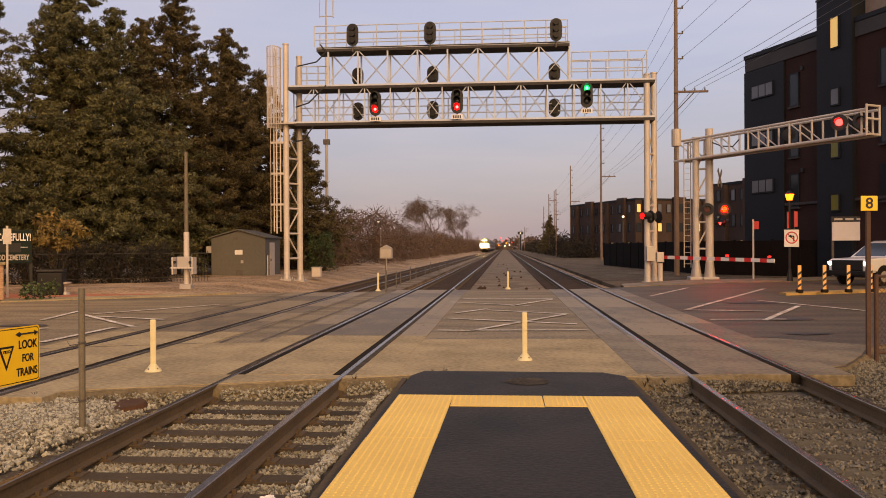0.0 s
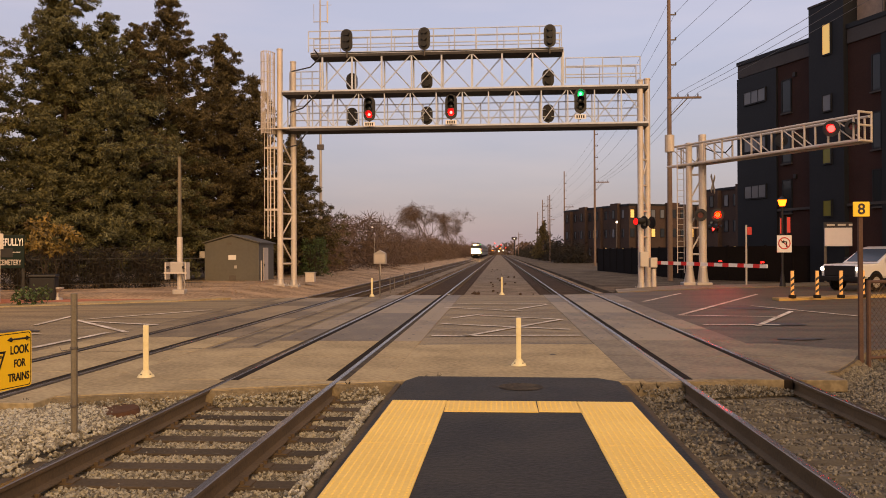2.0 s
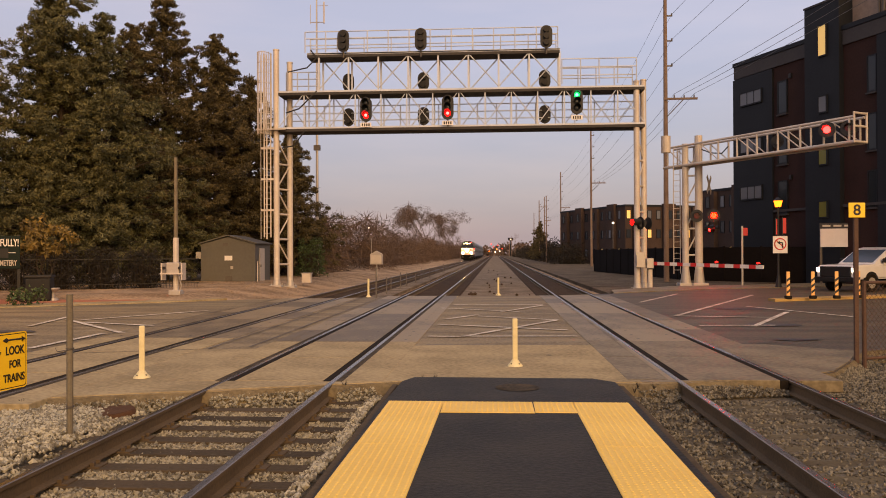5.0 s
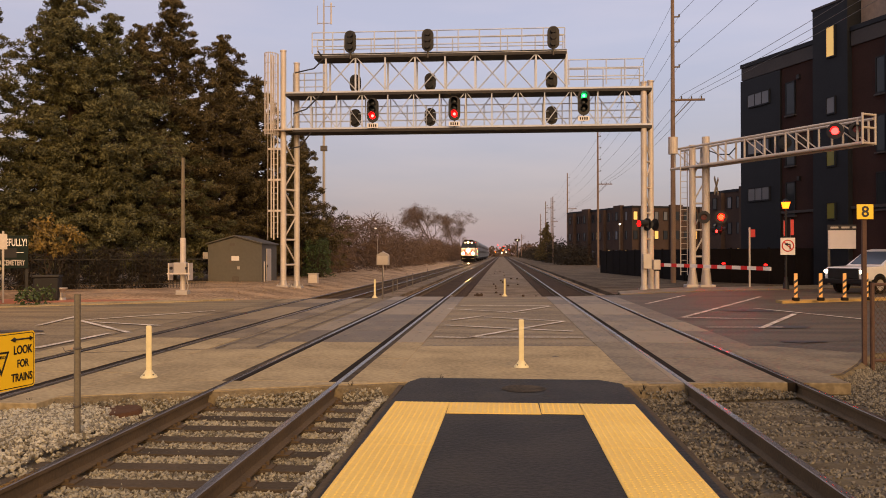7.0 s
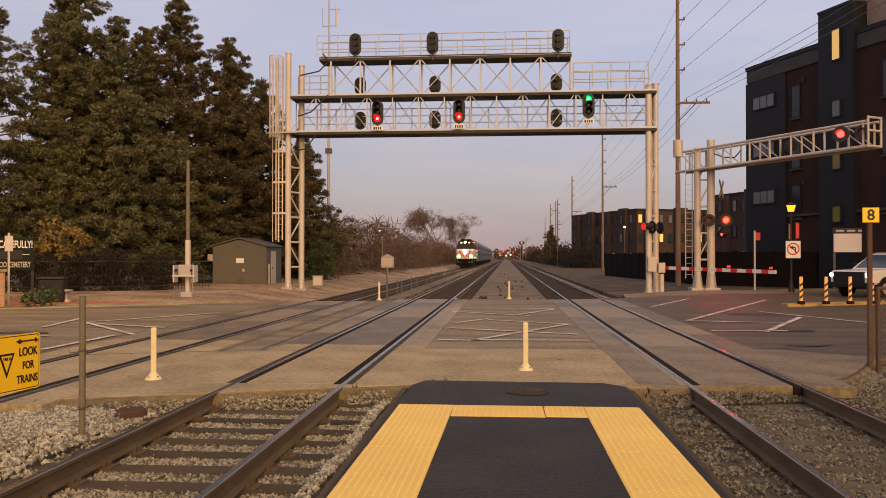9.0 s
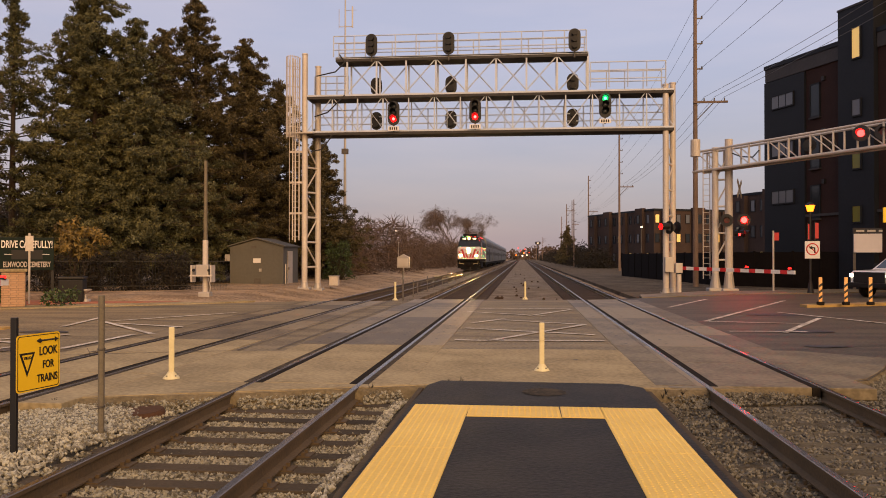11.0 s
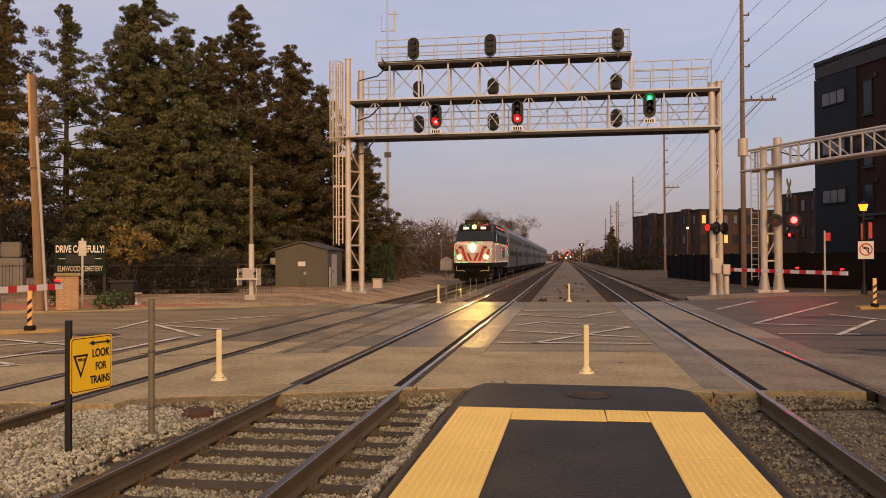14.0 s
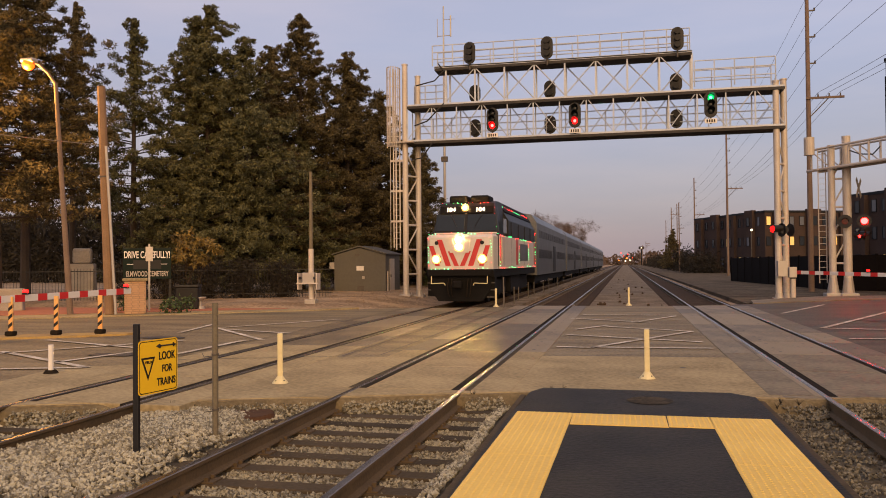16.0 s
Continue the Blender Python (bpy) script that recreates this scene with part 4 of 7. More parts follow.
    part("cab_window", box(B(), -1.515, -1.49, 2.5, 3.5, 3.1, 3.75, bevel=0.01), "pane", t)
    part("cab_door", box(B(), 1.48, 1.526, 1.7, 2.3, 1.6, 2.9, bevel=0.01), "loco_white", t)
    for x in (-0.7, 0.7):
        part("wiper", tube(B(), sl @ Vector((x, -0.05, 0.9)), sl @ Vector((x * 0.55, -0.05, 0.3)), 0.014, seg=5), "black", t)
    for x in (-0.12, 0.0, 0.12):
        part("horn", tube(B(), (x, 3.3, 4.66), (x, 2.9, 4.7), 0.03, 0.075, seg=10), "steel_dark", t, "brass-grey air horn")
    for s in (-1, 1):
        part("grab_rail", path_tube(B(), [(s * 1.53, 1.62, 1.7), (s * 1.57, 1.62, 1.75), (s * 1.57, 1.62, 2.8), (s * 1.53, 1.62, 2.85)], 0.018, 6), "cream", t, "pale grab rail")
        part("brow_band", box(B(), min(s * 0.1, s * 1.4), max(s * 0.1, s * 1.4), 1.28, 1.36, 3.02, 3.1), "loco_white", t, "white band under the windscreen")
        for dx in (0.35, 0.5):
            part("brake_hose", path_tube(B(), [(s * dx, 0.1, 1.1), (s * dx, -0.1, 0.8), (s * dx * 0.95, -0.12, 0.5), (s * dx * 0.85, -0.05, 0.35)], 0.025, 6), "rubber", t)
        for z in (0.3, 0.6, 0.9):
            part("step", box(B(), min(s * 1.12, s * 1.46), max(s * 1.12, s * 1.46), 0.22, 0.32, z, z + 0.04), "steel_dark", t)
    # carbody behind
    prof = [(-1.5, 1.5), (1.5, 1.5), (1.5, 3.75), (1.1, 4.4), (0.6, 4.6), (-0.6, 4.6), (-1.1, 4.4), (-1.5, 3.75)]
    part("carbody", prism(B(), prof, 4.2, L - 0.3), "loco_grey", t, "dark upper carbody and roof")
    for s in (-1, 1):
        part("side_panel", box(B(), min(s * 1.46, s * 1.515), max(s * 1.46, s * 1.515), 1.3, L - 0.3, 1.5, 2.97, bevel=0.01), "loco_white", t, "white lower side")
        for k in range(5):
            part("panel_seam", box(B(), min(s * 1.5, s * 1.519), max(s * 1.5, s * 1.519), 2.6 + 2.5 * k, 2.63 + 2.5 * k, 1.55, 2.92), "loco_grey", t)
    for k in range(4):
        y = 5.0 + k * 2.6
        for s in (-1, 1):
            part("grille", box(B(), min(s * 1.49, s * 1.53), max(s * 1.49, s * 1.53), y, y + 2.0, 3.0, 3.7), "loco_grey", t, "dark air grille")
    for s in (-1, 1):
        part("roof_grille", box(B(), -0.55, 0.03, 4.4, L - 0.6, -0.02, 0.03, m=Matrix.Translation((s * 1.12, 0, 4.4)) @ pose(0, 0, 0, 0, s * 57, 0) @ (pose(0.25, 0, 0) if s > 0 else pose(0.3, 0, 0))), "loco_dark", t, "black roof-edge vents")
    part("grey_panel", box(B(), 1.5, 1.522, 8.0, 11.6, 1.85, 2.75), "stainless", t, "grey side panel")
    for y0, y1 in ((1.5, 1.75), (6.7, 7.4), (L - 1.05, L - 0.45)):
        part("side_stripe", box(B(), 1.5, 1.523, y0, y1, 1.64, 2.94), "loco_red", t, "red band down the side")
    part("sill_stripe", box(B(), 1.5, 1.524, 1.1, L - 0.3, 1.5, 1.62), "loco_white", t)
    for k in range(6):
        part("roof_fan", tube(B(), (0, 6 + 1.6 * k, 4.58), (0, 6 + 1.6 * k, 4.72), 0.5, seg=18), "loco_dark", t)
    # underframe, pilot, steps, handrails, coupler
    part("underframe", box(B(), -1.45, 1.45, 0.1, L, 1.15, 1.5, bevel=0.02), "loco_dark", t)
    bm = B()
    prism(bm, [(-1.35, 1.2), (1.35, 1.2), (1.28, 0.62), (0.95, 0.14), (-0.95, 0.14), (-1.28, 0.62)], 0.12, 0.28)
    part("pilot", bm, "loco_dark", t, "black snow plough")
    cp = part("coupler", box(B(), -0.12, 0.12, -0.35, 0.15, 0.74, 0.98, bevel=0.04), "loco_dark", t)
    part("knuckle", box(B(), -0.2, 0.2, -0.58, -0.3, 0.7, 1.02, bevel=0.07), "loco_dark", cp)
    part("anticlimber", box(B(), -1.35, 1.35, -0.12, 0.2, 1.22, 1.48, bevel=0.03), "loco_dark", t)
    for s in (-1, 1):
        part("handrail", path_tube(B(), [(s * 1.2, -0.05, 1.35), (s * 1.2, -0.12, 0.9), (s * 0.65, -0.14, 0.92), (s * 0.6, -0.1, 0.82)], 0.018, 6), "cream", t, "pale grab rail")
        part("step_well", box(B(), min(s * 1.1, s * 1.45), max(s * 1.1, s * 1.45), 0.3, 0.9, 0.35, 1.2, bevel=0.02), "loco_dark", t)
    for base_y in (2.0, 10.4):
        bog = part("bogie", box(B(), -1.15, 1.15, base_y, base_y + 3.6, 0.35, 1.05, bevel=0.04), "loco_dark", t)
        for wy in (0.5, 3.1):
            for s in (-HALF, HALF):
                part("wheel", tube(B(), (s - 0.07, base_y + wy, 0.51), (s + 0.07, base_y + wy, 0.51), 0.5, seg=20), "loco_dark", bog)
    part("fuel_tank", box(B(), -1.3, 1.3, 6.2, 9.8, 0.3, 1.2, bevel=0.12), "loco_dark", t)
    # strings of little lights along the edges
    rng = random.Random(8)
    runs = [((-1.3, -0.05, 1.53), (1.3, -0.05, 1.53), 7), ((-1.42, 0.14, 3.02), (1.42, 0.14, 3.02), 10), ((-1.36, 0.02, 1.6), (-1.36, 0.02, 2.9), 5), ((1.36, 0.02, 1.6), (1.36, 0.02, 2.9), 5),
            ((1.53, 1.3, 1.55), (1.53, L - 0.4, 1.55), 13), ((1.54, 1.3, 2.96), (1.54, L - 0.4, 2.96), 15), ((1.53, 1.4, 1.6), (1.53, 1.4, 2.95), 5), ((1.53, 7.8, 1.6), (1.53, 7.8, 2.95), 5), ((1.53, 11.8, 1.6), (1.53, 11.8, 2.95), 5), ((1.53, L - 0.4, 1.6), (1.53, L - 0.4, 3.9), 8), ((1.2, 2.0, 4.4), (1.15, L - 0.4, 4.42), 12), ((1.45, 1.3, 3.0), (1.18, 1.9, 4.4), 5), ((-1.2, 1.82, 4.42), (1.2, 1.82, 4.42), 7)]
    red, green = B(), B()
    flip = 0
    for a, b, n in runs:
        a, b = Vector(a), Vector(b)
        for k in range(n * 2):
            flip += 1
            bm = red if (flip // 6) % 2 else green
            c = a.lerp(b, (k + 0.5) / (n * 2)) + Vector((0, rng.uniform(-0.05, 0.05) if n > 11 else 0.0, rng.uniform(-0.03, 0.03)))
            bmesh.ops.create_icosphere(bm, subdivisions=1, radius=rng.choice((0.006, 0.01, 0.017)), matrix=Matrix.Translation(c))
    tagged(part("light_string", red, "led_red", t, "string of tiny red lights"), kind="stuff")
    tagged(part("light_string", green, "led_green", t, "string of tiny green lights"), kind="stuff")
    return t, L


def build_coach(y):
    c = thing("passenger_coach", "stainless steel bilevel passenger coach with two rows of windows", "coach", pose(TRACK_C, y, 0), group="coaches of the train")
    L = 25.6
    prof = [(-1.52, 1.0), (1.52, 1.0), (1.52, 4.25), (1.2, 4.75), (0.5, 4.86), (-0.5, 4.86), (-1.2, 4.75), (-1.52, 4.25)]
    part("body", prism(B(), prof, 0.35, L - 0.35), "stainless", c)
    part("underframe", box(B(), -1.3, 1.3, 1.0, L - 1.0, 0.55, 1.0), "loco_dark", c)
    for k in range(5):
        z = 1.25 + 0.13 * k
        part("flute", box(B(), 1.52, 1.535, 0.4, L - 0.4, z, z + 0.05), "stainless", c)
    for z0, z1, n in ((2.05, 2.62, 12), (3.35, 3.82, 14)):
        part("window_band", box(B(), 1.52, 1.53, 1.2, L - 1.2, z0 - 0.1, z1 + 0.1), "stainless", c)
        w = (L - 3.0) / n
        for k in range(n):
            y0 = 1.5 + k * w
            if z0 < 3 and abs(y0 + w / 2 - L / 2) < 1.6:
                continue
            part("window", box(B(), 1.525, 1.54, y0 + 0.12, y0 + w - 0.12, z0, z1), "coach_pane", c)
    part("door", box(B(), 1.525, 1.545, L / 2 - 1.0, L / 2 + 1.0, 1.1, 3.0), "loco_grey", c)
    part("vestibule", box(B(), -0.9, 0.9, 0.0, 0.36, 0.9, 4.2), "loco_dark", c)
    for by in (2.2, L - 5.0):
        bog = part("bogie", box(B(), -1.15, 1.15, by, by + 2.8, 0.4, 0.95, bevel=0.04), "loco_dark", c)
        for wy in (0.4, 2.4):
            for s in (-HALF, HALF):
                part("wheel", tube(B(), (s - 0.06, by + wy, 0.45), (s + 0.06, by + wy, 0.45), 0.44, seg=18), "loco_dark", bog)
    return c, L


M["top_lamp"] = glow("upper_headlight", (1.0, 0.5, 0.12), 900.0)
M["lit_number"] = glow("lit_numerals", (1.0, 0.9, 0.75), 2.2)
loco, loco_length = build_loco()
coaches = []
at = loco_length + 0.3
for k in range(6):
    if k == 0:
        c, clen = build_coach(275 + at)
    else:
        c = copy_thing(coaches[0][0], pose(TRACK_C, 275 + at, 0))
    coaches.append((c, at))
    at += clen + 0.1


# ---- trees ----
def card_mesh(name, pts, mat, rng, size, flat=0.5, per=6, thin=0.45):
    """Clumps of small pointed leaves round the given points."""
    V, F = [], []
    for p, s in pts:
        for k in range(per):
            d = Vector((rng.gauss(0, 1), rng.gauss(0, 1), rng.gauss(0, flat))).normalized()
            o = Vector(p) + d * s * rng.uniform(0.15, 1.0)
            e = Vector((rng.gauss(0, 1), rng.gauss(0, 1), rng.gauss(0, 0.6))).normalized()
            f = d.cross(e).normalized()
            L = size * rng.uniform(0.6, 1.4)
            b = len(V)
            V += [o - f * L * thin, o + d * L * 1.1 + Vector((0, 0, -0.25 * L)), o + f * L * thin, o + e * L * thin * 1.1]
            F += [(b, b + 1, b + 2), (b, b + 1, b + 3)]
    me = bpy.data.meshes.new(name)
    me.from_pydata([tuple(v) for v in V], [], F)
    me.materials.append(M[mat])
    return me


def spray_mesh(name, clumps, mat, seed, per, size):
    """Rounded sprays of small pointed needle tufts; most lie on the spray's skin, some stand out of it."""
    rng = np.random.default_rng(seed)
    centre = np.repeat(np.array([c for c, r in clumps]), per, axis=0)
    radius = np.repeat(np.array([r for c, r in clumps]), per)[:, None]
    n = len(centre)

    def unit(v):
        return v / (np.linalg.norm(v, axis=1)[:, None] + 1e-9)
    d = unit(rng.normal(size=(n, 3)) * (1, 1, 0.75) + (0, 0, 0.15))
    o = centre + d * radius * (rng.random((n, 1)) ** 0.45) * (1, 1, 0.8)
    g = unit(d + 0.62 * rng.normal(size=(n, 3)))
    t = unit(np.cross(g, rng.normal(size=(n, 3))))
    out = rng.random((n, 1)) < 0.36
    t = np.where(out, unit(d + 0.5 * rng.normal(size=(n, 3))), t)
    f = unit(np.cross(g, t))
    L = size * rng.uniform(0.55, 1.45, (n, 1))
    V = np.stack((o - f * L * 0.3 - t * L * 0.5, o + f * L * 0.3 - t * L * 0.5, o + t * L * 0.9), axis=1).reshape(-1, 3)
    me = bpy.data.meshes.new(name)
    me.from_pydata(V.tolist(), [], np.arange(n * 3).reshape(-1, 3).tolist())
    me.materials.append(M[mat])
    return me


def conifer(x, y, h, r, seed, mat="needles", bare=0.1, group="conifers behind the crossing", dense=1.0, words="tall dark conifer with dense clumped boughs"):
    rng = random.Random(seed)
    t = thing("conifer_tree", words, "tree", pose(x, y, ground_height(x, y) - 0.1), group=group)
    lean = (rng.uniform(-0.3, 0.3), rng.uniform(-0.3, 0.3))
    bm = tube(B(), (0, 0, 0), (lean[0], lean[1], h * 0.97), 0.12 + h * 0.007, 0.03, seg=9)
    clumps = []
    n = int(h * 11 * dense)
    swell = [rng.uniform(0.84, 1.1) for _ in range(40)]
    for k in range(n):
        f = bare + (0.985 - bare) * (k + rng.random()) / n
        a = rng.uniform(0, 6.283)
        reach = min(4.4, 1.42 * r * (1 - f) ** 0.8) * swell[int(f * 9 + a * 0.5) % 10 * 4 + int(a / 1.6) % 4] * rng.uniform(0.62, 1.1) + 0.1
        if f < 0.3:
            reach *= 0.8 + 0.67 * f
        base = Vector((lean[0] * f, lean[1] * f, f * h))
        tip = base + Vector((math.cos(a) * reach, math.sin(a) * reach, reach * (rng.uniform(-0.22, 0.2) + 0.5 * f * f)))
        tube(bm, base, tip, 0.05 * (1.1 - f) + 0.012, 0.01, seg=4)
        m = max(2, round(reach / 0.5))
        for j in range(m):
            q = 0.22 + 0.78 * (j + 0.7) / m if reach > 0.8 else (j + 0.7) / m
            side = reach * 0.15 * q
            p = base.lerp(tip, q) + Vector((rng.gauss(0, side), rng.gauss(0, side), rng.gauss(0, 0.16)))
            clumps.append((tuple(p), rng.uniform(0.24, 0.46) * (1.15 - 0.5 * f)))
    z = 0.6 * h
    while z < h * 1.005:
        w = 0.5 * r * min(1.0, dense + 0.2) * (1 - z / h)
        clumps.append(((lean[0] * z / h + rng.gauss(0, w * 0.5), lean[1] * z / h + rng.gauss(0, w * 0.5), z), 0.1 + 0.3 * min(1, 6 * (1 - z / h) + 0.05)))
        z += 0.13
    part("trunk", bm, "bark", t)
    crown = new("crown", spray_mesh("crown", clumps, mat, seed, 92, 0.118))
    crown.parent = t
    return t


def bare_tree(x, y, h, seed, mat="twig", name="bare_tree", words="leafless brown tree above the undergrowth", leaves=None, depth=4, group="bare trees along the line", z=None, thick=0.012):
    rng = random.Random(seed)
    t = thing(name, words, "tree", pose(x, y, ground_height(x, y) - 0.05 if z is None else z), group=group)
    bm = B()
    tips = []

    def grow(a, d, length, r, level):
        b = a + d * length
        tube(bm, a, b, r, r * 0.65, seg=5 if level > 2 else 3)
        if level == 0:
            tips.append((b, length * 0.6))
            return
        for k in range(rng.choice((2, 3, 3)) if level > 1 else 3):
            e = (d + Vector((rng.gauss(0, 0.42), rng.gauss(0, 0.42), rng.gauss(0.1, 0.25)))).normalized()
            grow(a.lerp(b, rng.uniform(0.55, 1.0)), e, length * rng.uniform(0.6, 0.85), r * 0.6, level - 1)

    grow(Vector((0, 0, 0)), Vector((rng.gauss(0, 0.06), rng.gauss(0, 0.06), 1)).normalized(), h * 0.3, h * thick, depth)
    part("branchwork", bm, mat, t)
    if leaves:
        crown = new("leaves", card_mesh("leaves", tips, leaves[0], rng, leaves[1], flat=1.0, per=leaves[2], thin=0.45 if leaves[0] == "leaf_yellow" else 0.035 if leaves[1] > 0.5 else 0.09))
        crown.parent = t
    return t


def build_trees():
    sparse = "thin open conifer with gaps between its boughs"
    dull, warm_tint = "needles", "needles_warm"
    spec = [(-23.6, 42.0, 16.8, 5.4, dull, 1.0), (-24.7, 43.0, 16.4, 3.3, dull, 0.9), (-21.5, 42.8, 14.8, 4.8, dull, 1.0), (-21.2, 45.9, 15.2, 3.8, warm_tint, 0.9), (-20.5, 48.6, 17.9, 5.4, warm_tint, 1.0),
            (-18.3, 51.5, 16.1, 5.0, warm_tint, 0.9), (-17.0, 54.0, 13.8, 4.0, warm_tint, 0.8), (-14.6, 57.5, 9.9, 3.0, warm_tint, 0.8), (-23.2, 51.0, 15.0, 4.0, warm_tint, 0.5), (-19.5, 57.0, 15.5, 4.6, warm_tint, 0.6),
            (-21.6, 42.0, 8.5, 3.8, dull, 1.0), (-15.9, 61.0, 11.6, 3.6, warm_tint, 0.6), (-20.2, 47.6, 9.5, 3.6, dull, 1.0), (-23.0, 39.6, 7.6, 3.2, dull, 1.0), (-26.6, 39.3, 15.4, 3.6, dull, 0.34), (-28.6, 33.5, 19.5, 4.6, warm_tint, 0.7),
            (-33.4, 43.0, 18.0, 4.0, warm_tint, 0.3), (-25.8, 28.6, 15.0, 3.9, warm_tint, 0.6)]
    for k, (x, y, h, r, mat, dense) in enumerate(spec):
        conifer(x, y, h, r, 40 + k, mat, (0.1, 0.26)[k > 13], dense=dense, words=sparse if dense < 0.6 else "tall dark conifer with dense clumped boughs")


build_trees()


# ---- buildings ----
def window_unit(parent, m, w, h, mat="pane", frame_mat="clad_dark", mull=1):
    fr = B()
    for a in ((-w / 2 - 0.06, -w / 2, -h / 2, h / 2), (w / 2, w / 2 + 0.06, -h / 2, h / 2), (-w / 2 - 0.06, w / 2 + 0.06, h / 2, h / 2 + 0.06), (-w / 2 - 0.06, w / 2 + 0.06, -h / 2 - 0.08, -h / 2)):
        box(fr, a[0], a[1], -0.05, 0.06, a[2], a[3], m=m)
    for k in range(1, mull):
        x = -w / 2 + w * k / mull
        box(fr, x - 0.03, x + 0.03, -0.03, 0.05, -h / 2, h / 2, m=m)
    win = part("window", fr, frame_mat, parent)
    part("pane", box(B(), -w / 2, w / 2, -0.02, 0.03, -h / 2, h / 2, m=m), mat, win)
    return win


def build_block():
    """Four-storey apartment block; local x runs along its facade towards the camera, -y is the street face."""
    m = pose(15.7, 53.0, 0, 0, 0, -69)
    b = thing("apartment_building", "dark four-storey brick and metal-clad apartment building", "building", m)
    H = 13.75
    part("wall", box(B(), 0, 40, 0, 14, -0.3, H), "brick_dark", b, "dark red-brown brick wall")
    part("roof", box(B(), -0.15, 40, -0.15, 14.2, H, H + 0.25), "clad_dark", b, "dark parapet")
    part("cladding", box(B(), -0.12, 3.55, -0.14, 0.3, -0.3, 12.9), "clad_dark", b, "dark blue-grey cladding")
    part("parapet_band", box(B(), -0.08, 6.46, -0.1, 0.2, 12.95, H - 0.02), "clad_grey", b, "grey fascia band")
    part("tower", box(B(), 6.46, 9.02, -0.3, 5, -0.3, 15.55), "clad_dark", b, "dark clad stair tower")
    part("tower_coping", box(B(), 6.42, 9.06, -0.34, 5.04, 15.55, 15.66), "clad_grey", b, "grey metal coping")
    part("penthouse", box(B(), 9.05, 40, 0.6, 12, H + 0.25, 16.4), "clad_tan", b, "tan set-back top storey")
    for x in (10.9, 11.2):
        part("downpipe", tube(B(), (x, 0.52, H + 0.25), (x, 0.52, 15.6), 0.07, seg=8), "steel_dark", b)
    part("parapet_band", box(B(), 9.05, 40, -0.1, 0.2, 12.95, H - 0.02), "clad_grey", b, "grey fascia band")
    part("cladding", box(B(), 11.35, 14.2, -0.14, 0.3, 2.0, 12.9), "clad_dark", b, "dark blue-grey cladding")
    part("ledge", box(B(), 3.58, 6.44, -0.12, 0.05, 4.15, 4.3), "clad_grey", b, "grey stone ledge")
    part("ledge", box(B(), 9.05, 20, -0.16, 0.05, 4.15, 4.3), "clad_grey", b, "grey stone ledge")
    for z in (5.49, 8.46, 11.48):
        window_unit(b, pose(1.65, -0.18, z), 1.95, 0.75, "pane_pale", mull=3)
        window_unit(b, pose(4.36, -0.05, z - 0.46), 0.68, 1.85, "pane")
        part("sill", box(B(), 3.92, 4.8, -0.16, 0.0, z - 1.56, z - 1.47), "clad_grey", b, "grey window sill")
        part("wall_light", box(B(), 4.95, 5.15, -0.14, 0.0, z + 0.55, z + 0.8), "black", b)
        window_unit(b, pose(10.98, -0.05, z - 0.46), 0.5, 1.8, "pane")
        part("sill", box(B(), 10.6, 11.33, -0.15, 0.0, z - 1.53, z - 1.45), "clad_grey", b, "grey window sill")
    for z, mt in ((4.11, "pane_olive"), (7.04, "pane_olive"), (9.95, "pane_pale"), (13.5, "lit_window")):
        window_unit(b, pose(7.85, -0.34, z), 0.56, 0.85 if z < 13 else 1.65, mt, mull=1)
    for k in range(4):
        window_unit(b, pose(17.5 + 4 * k, -0.05, 8), 1.2, 1.6, "pane")


M["pane_olive"] = glass("window_pane_olive", (0.16, 0.16, 0.04), 0.2)
build_block()


def townhouses(x, y, yaw, n, storeys, seed, lit=0.15, depth=10):
    rng = random.Random(seed)
    m = pose(x, y, 0, 0, 0, yaw)
    b = thing("row_house_block", "long dark brick apartment block with a few lit windows", "building", m, group="brick blocks down the line")
    W, H = 5.4, storeys * 3.0
    part("wall", box(B(), 0, n * W, 0, depth, -0.3, H), "brick_far", b)
    part("roof", box(B(), -0.1, n * W + 0.1, -0.1, depth + 0.1, H, H + 0.3), "clad_dark", b)
    for k in range(n):
        part("bay", box(B(), k * W + 1.2, k * W + 3.4, -0.55, 0.1, -0.3, H + (0.5 if k % 2 else 0)), "brick_far", b)
        for s in range(storeys):
            for dx, y0 in ((0.55, -0.04), (2.3, -0.6), (4.3, -0.04)):
                u = rng.random()
                window_unit(b, pose(k * W + dx, y0, s * 3 + 1.75), 0.66, 1.25, "lit_window" if u < lit else "pane_pale" if u < lit + 0.2 else "pane")
    return b


townhouses(25.2, 100, -68, 2, 3, 1, 0.05)
townhouses(12.0, 146.6, -68, 4, 3, 2, 0.05)
townhouses(20.3, 125.9, 22, 4, 3, 3, 0.07)

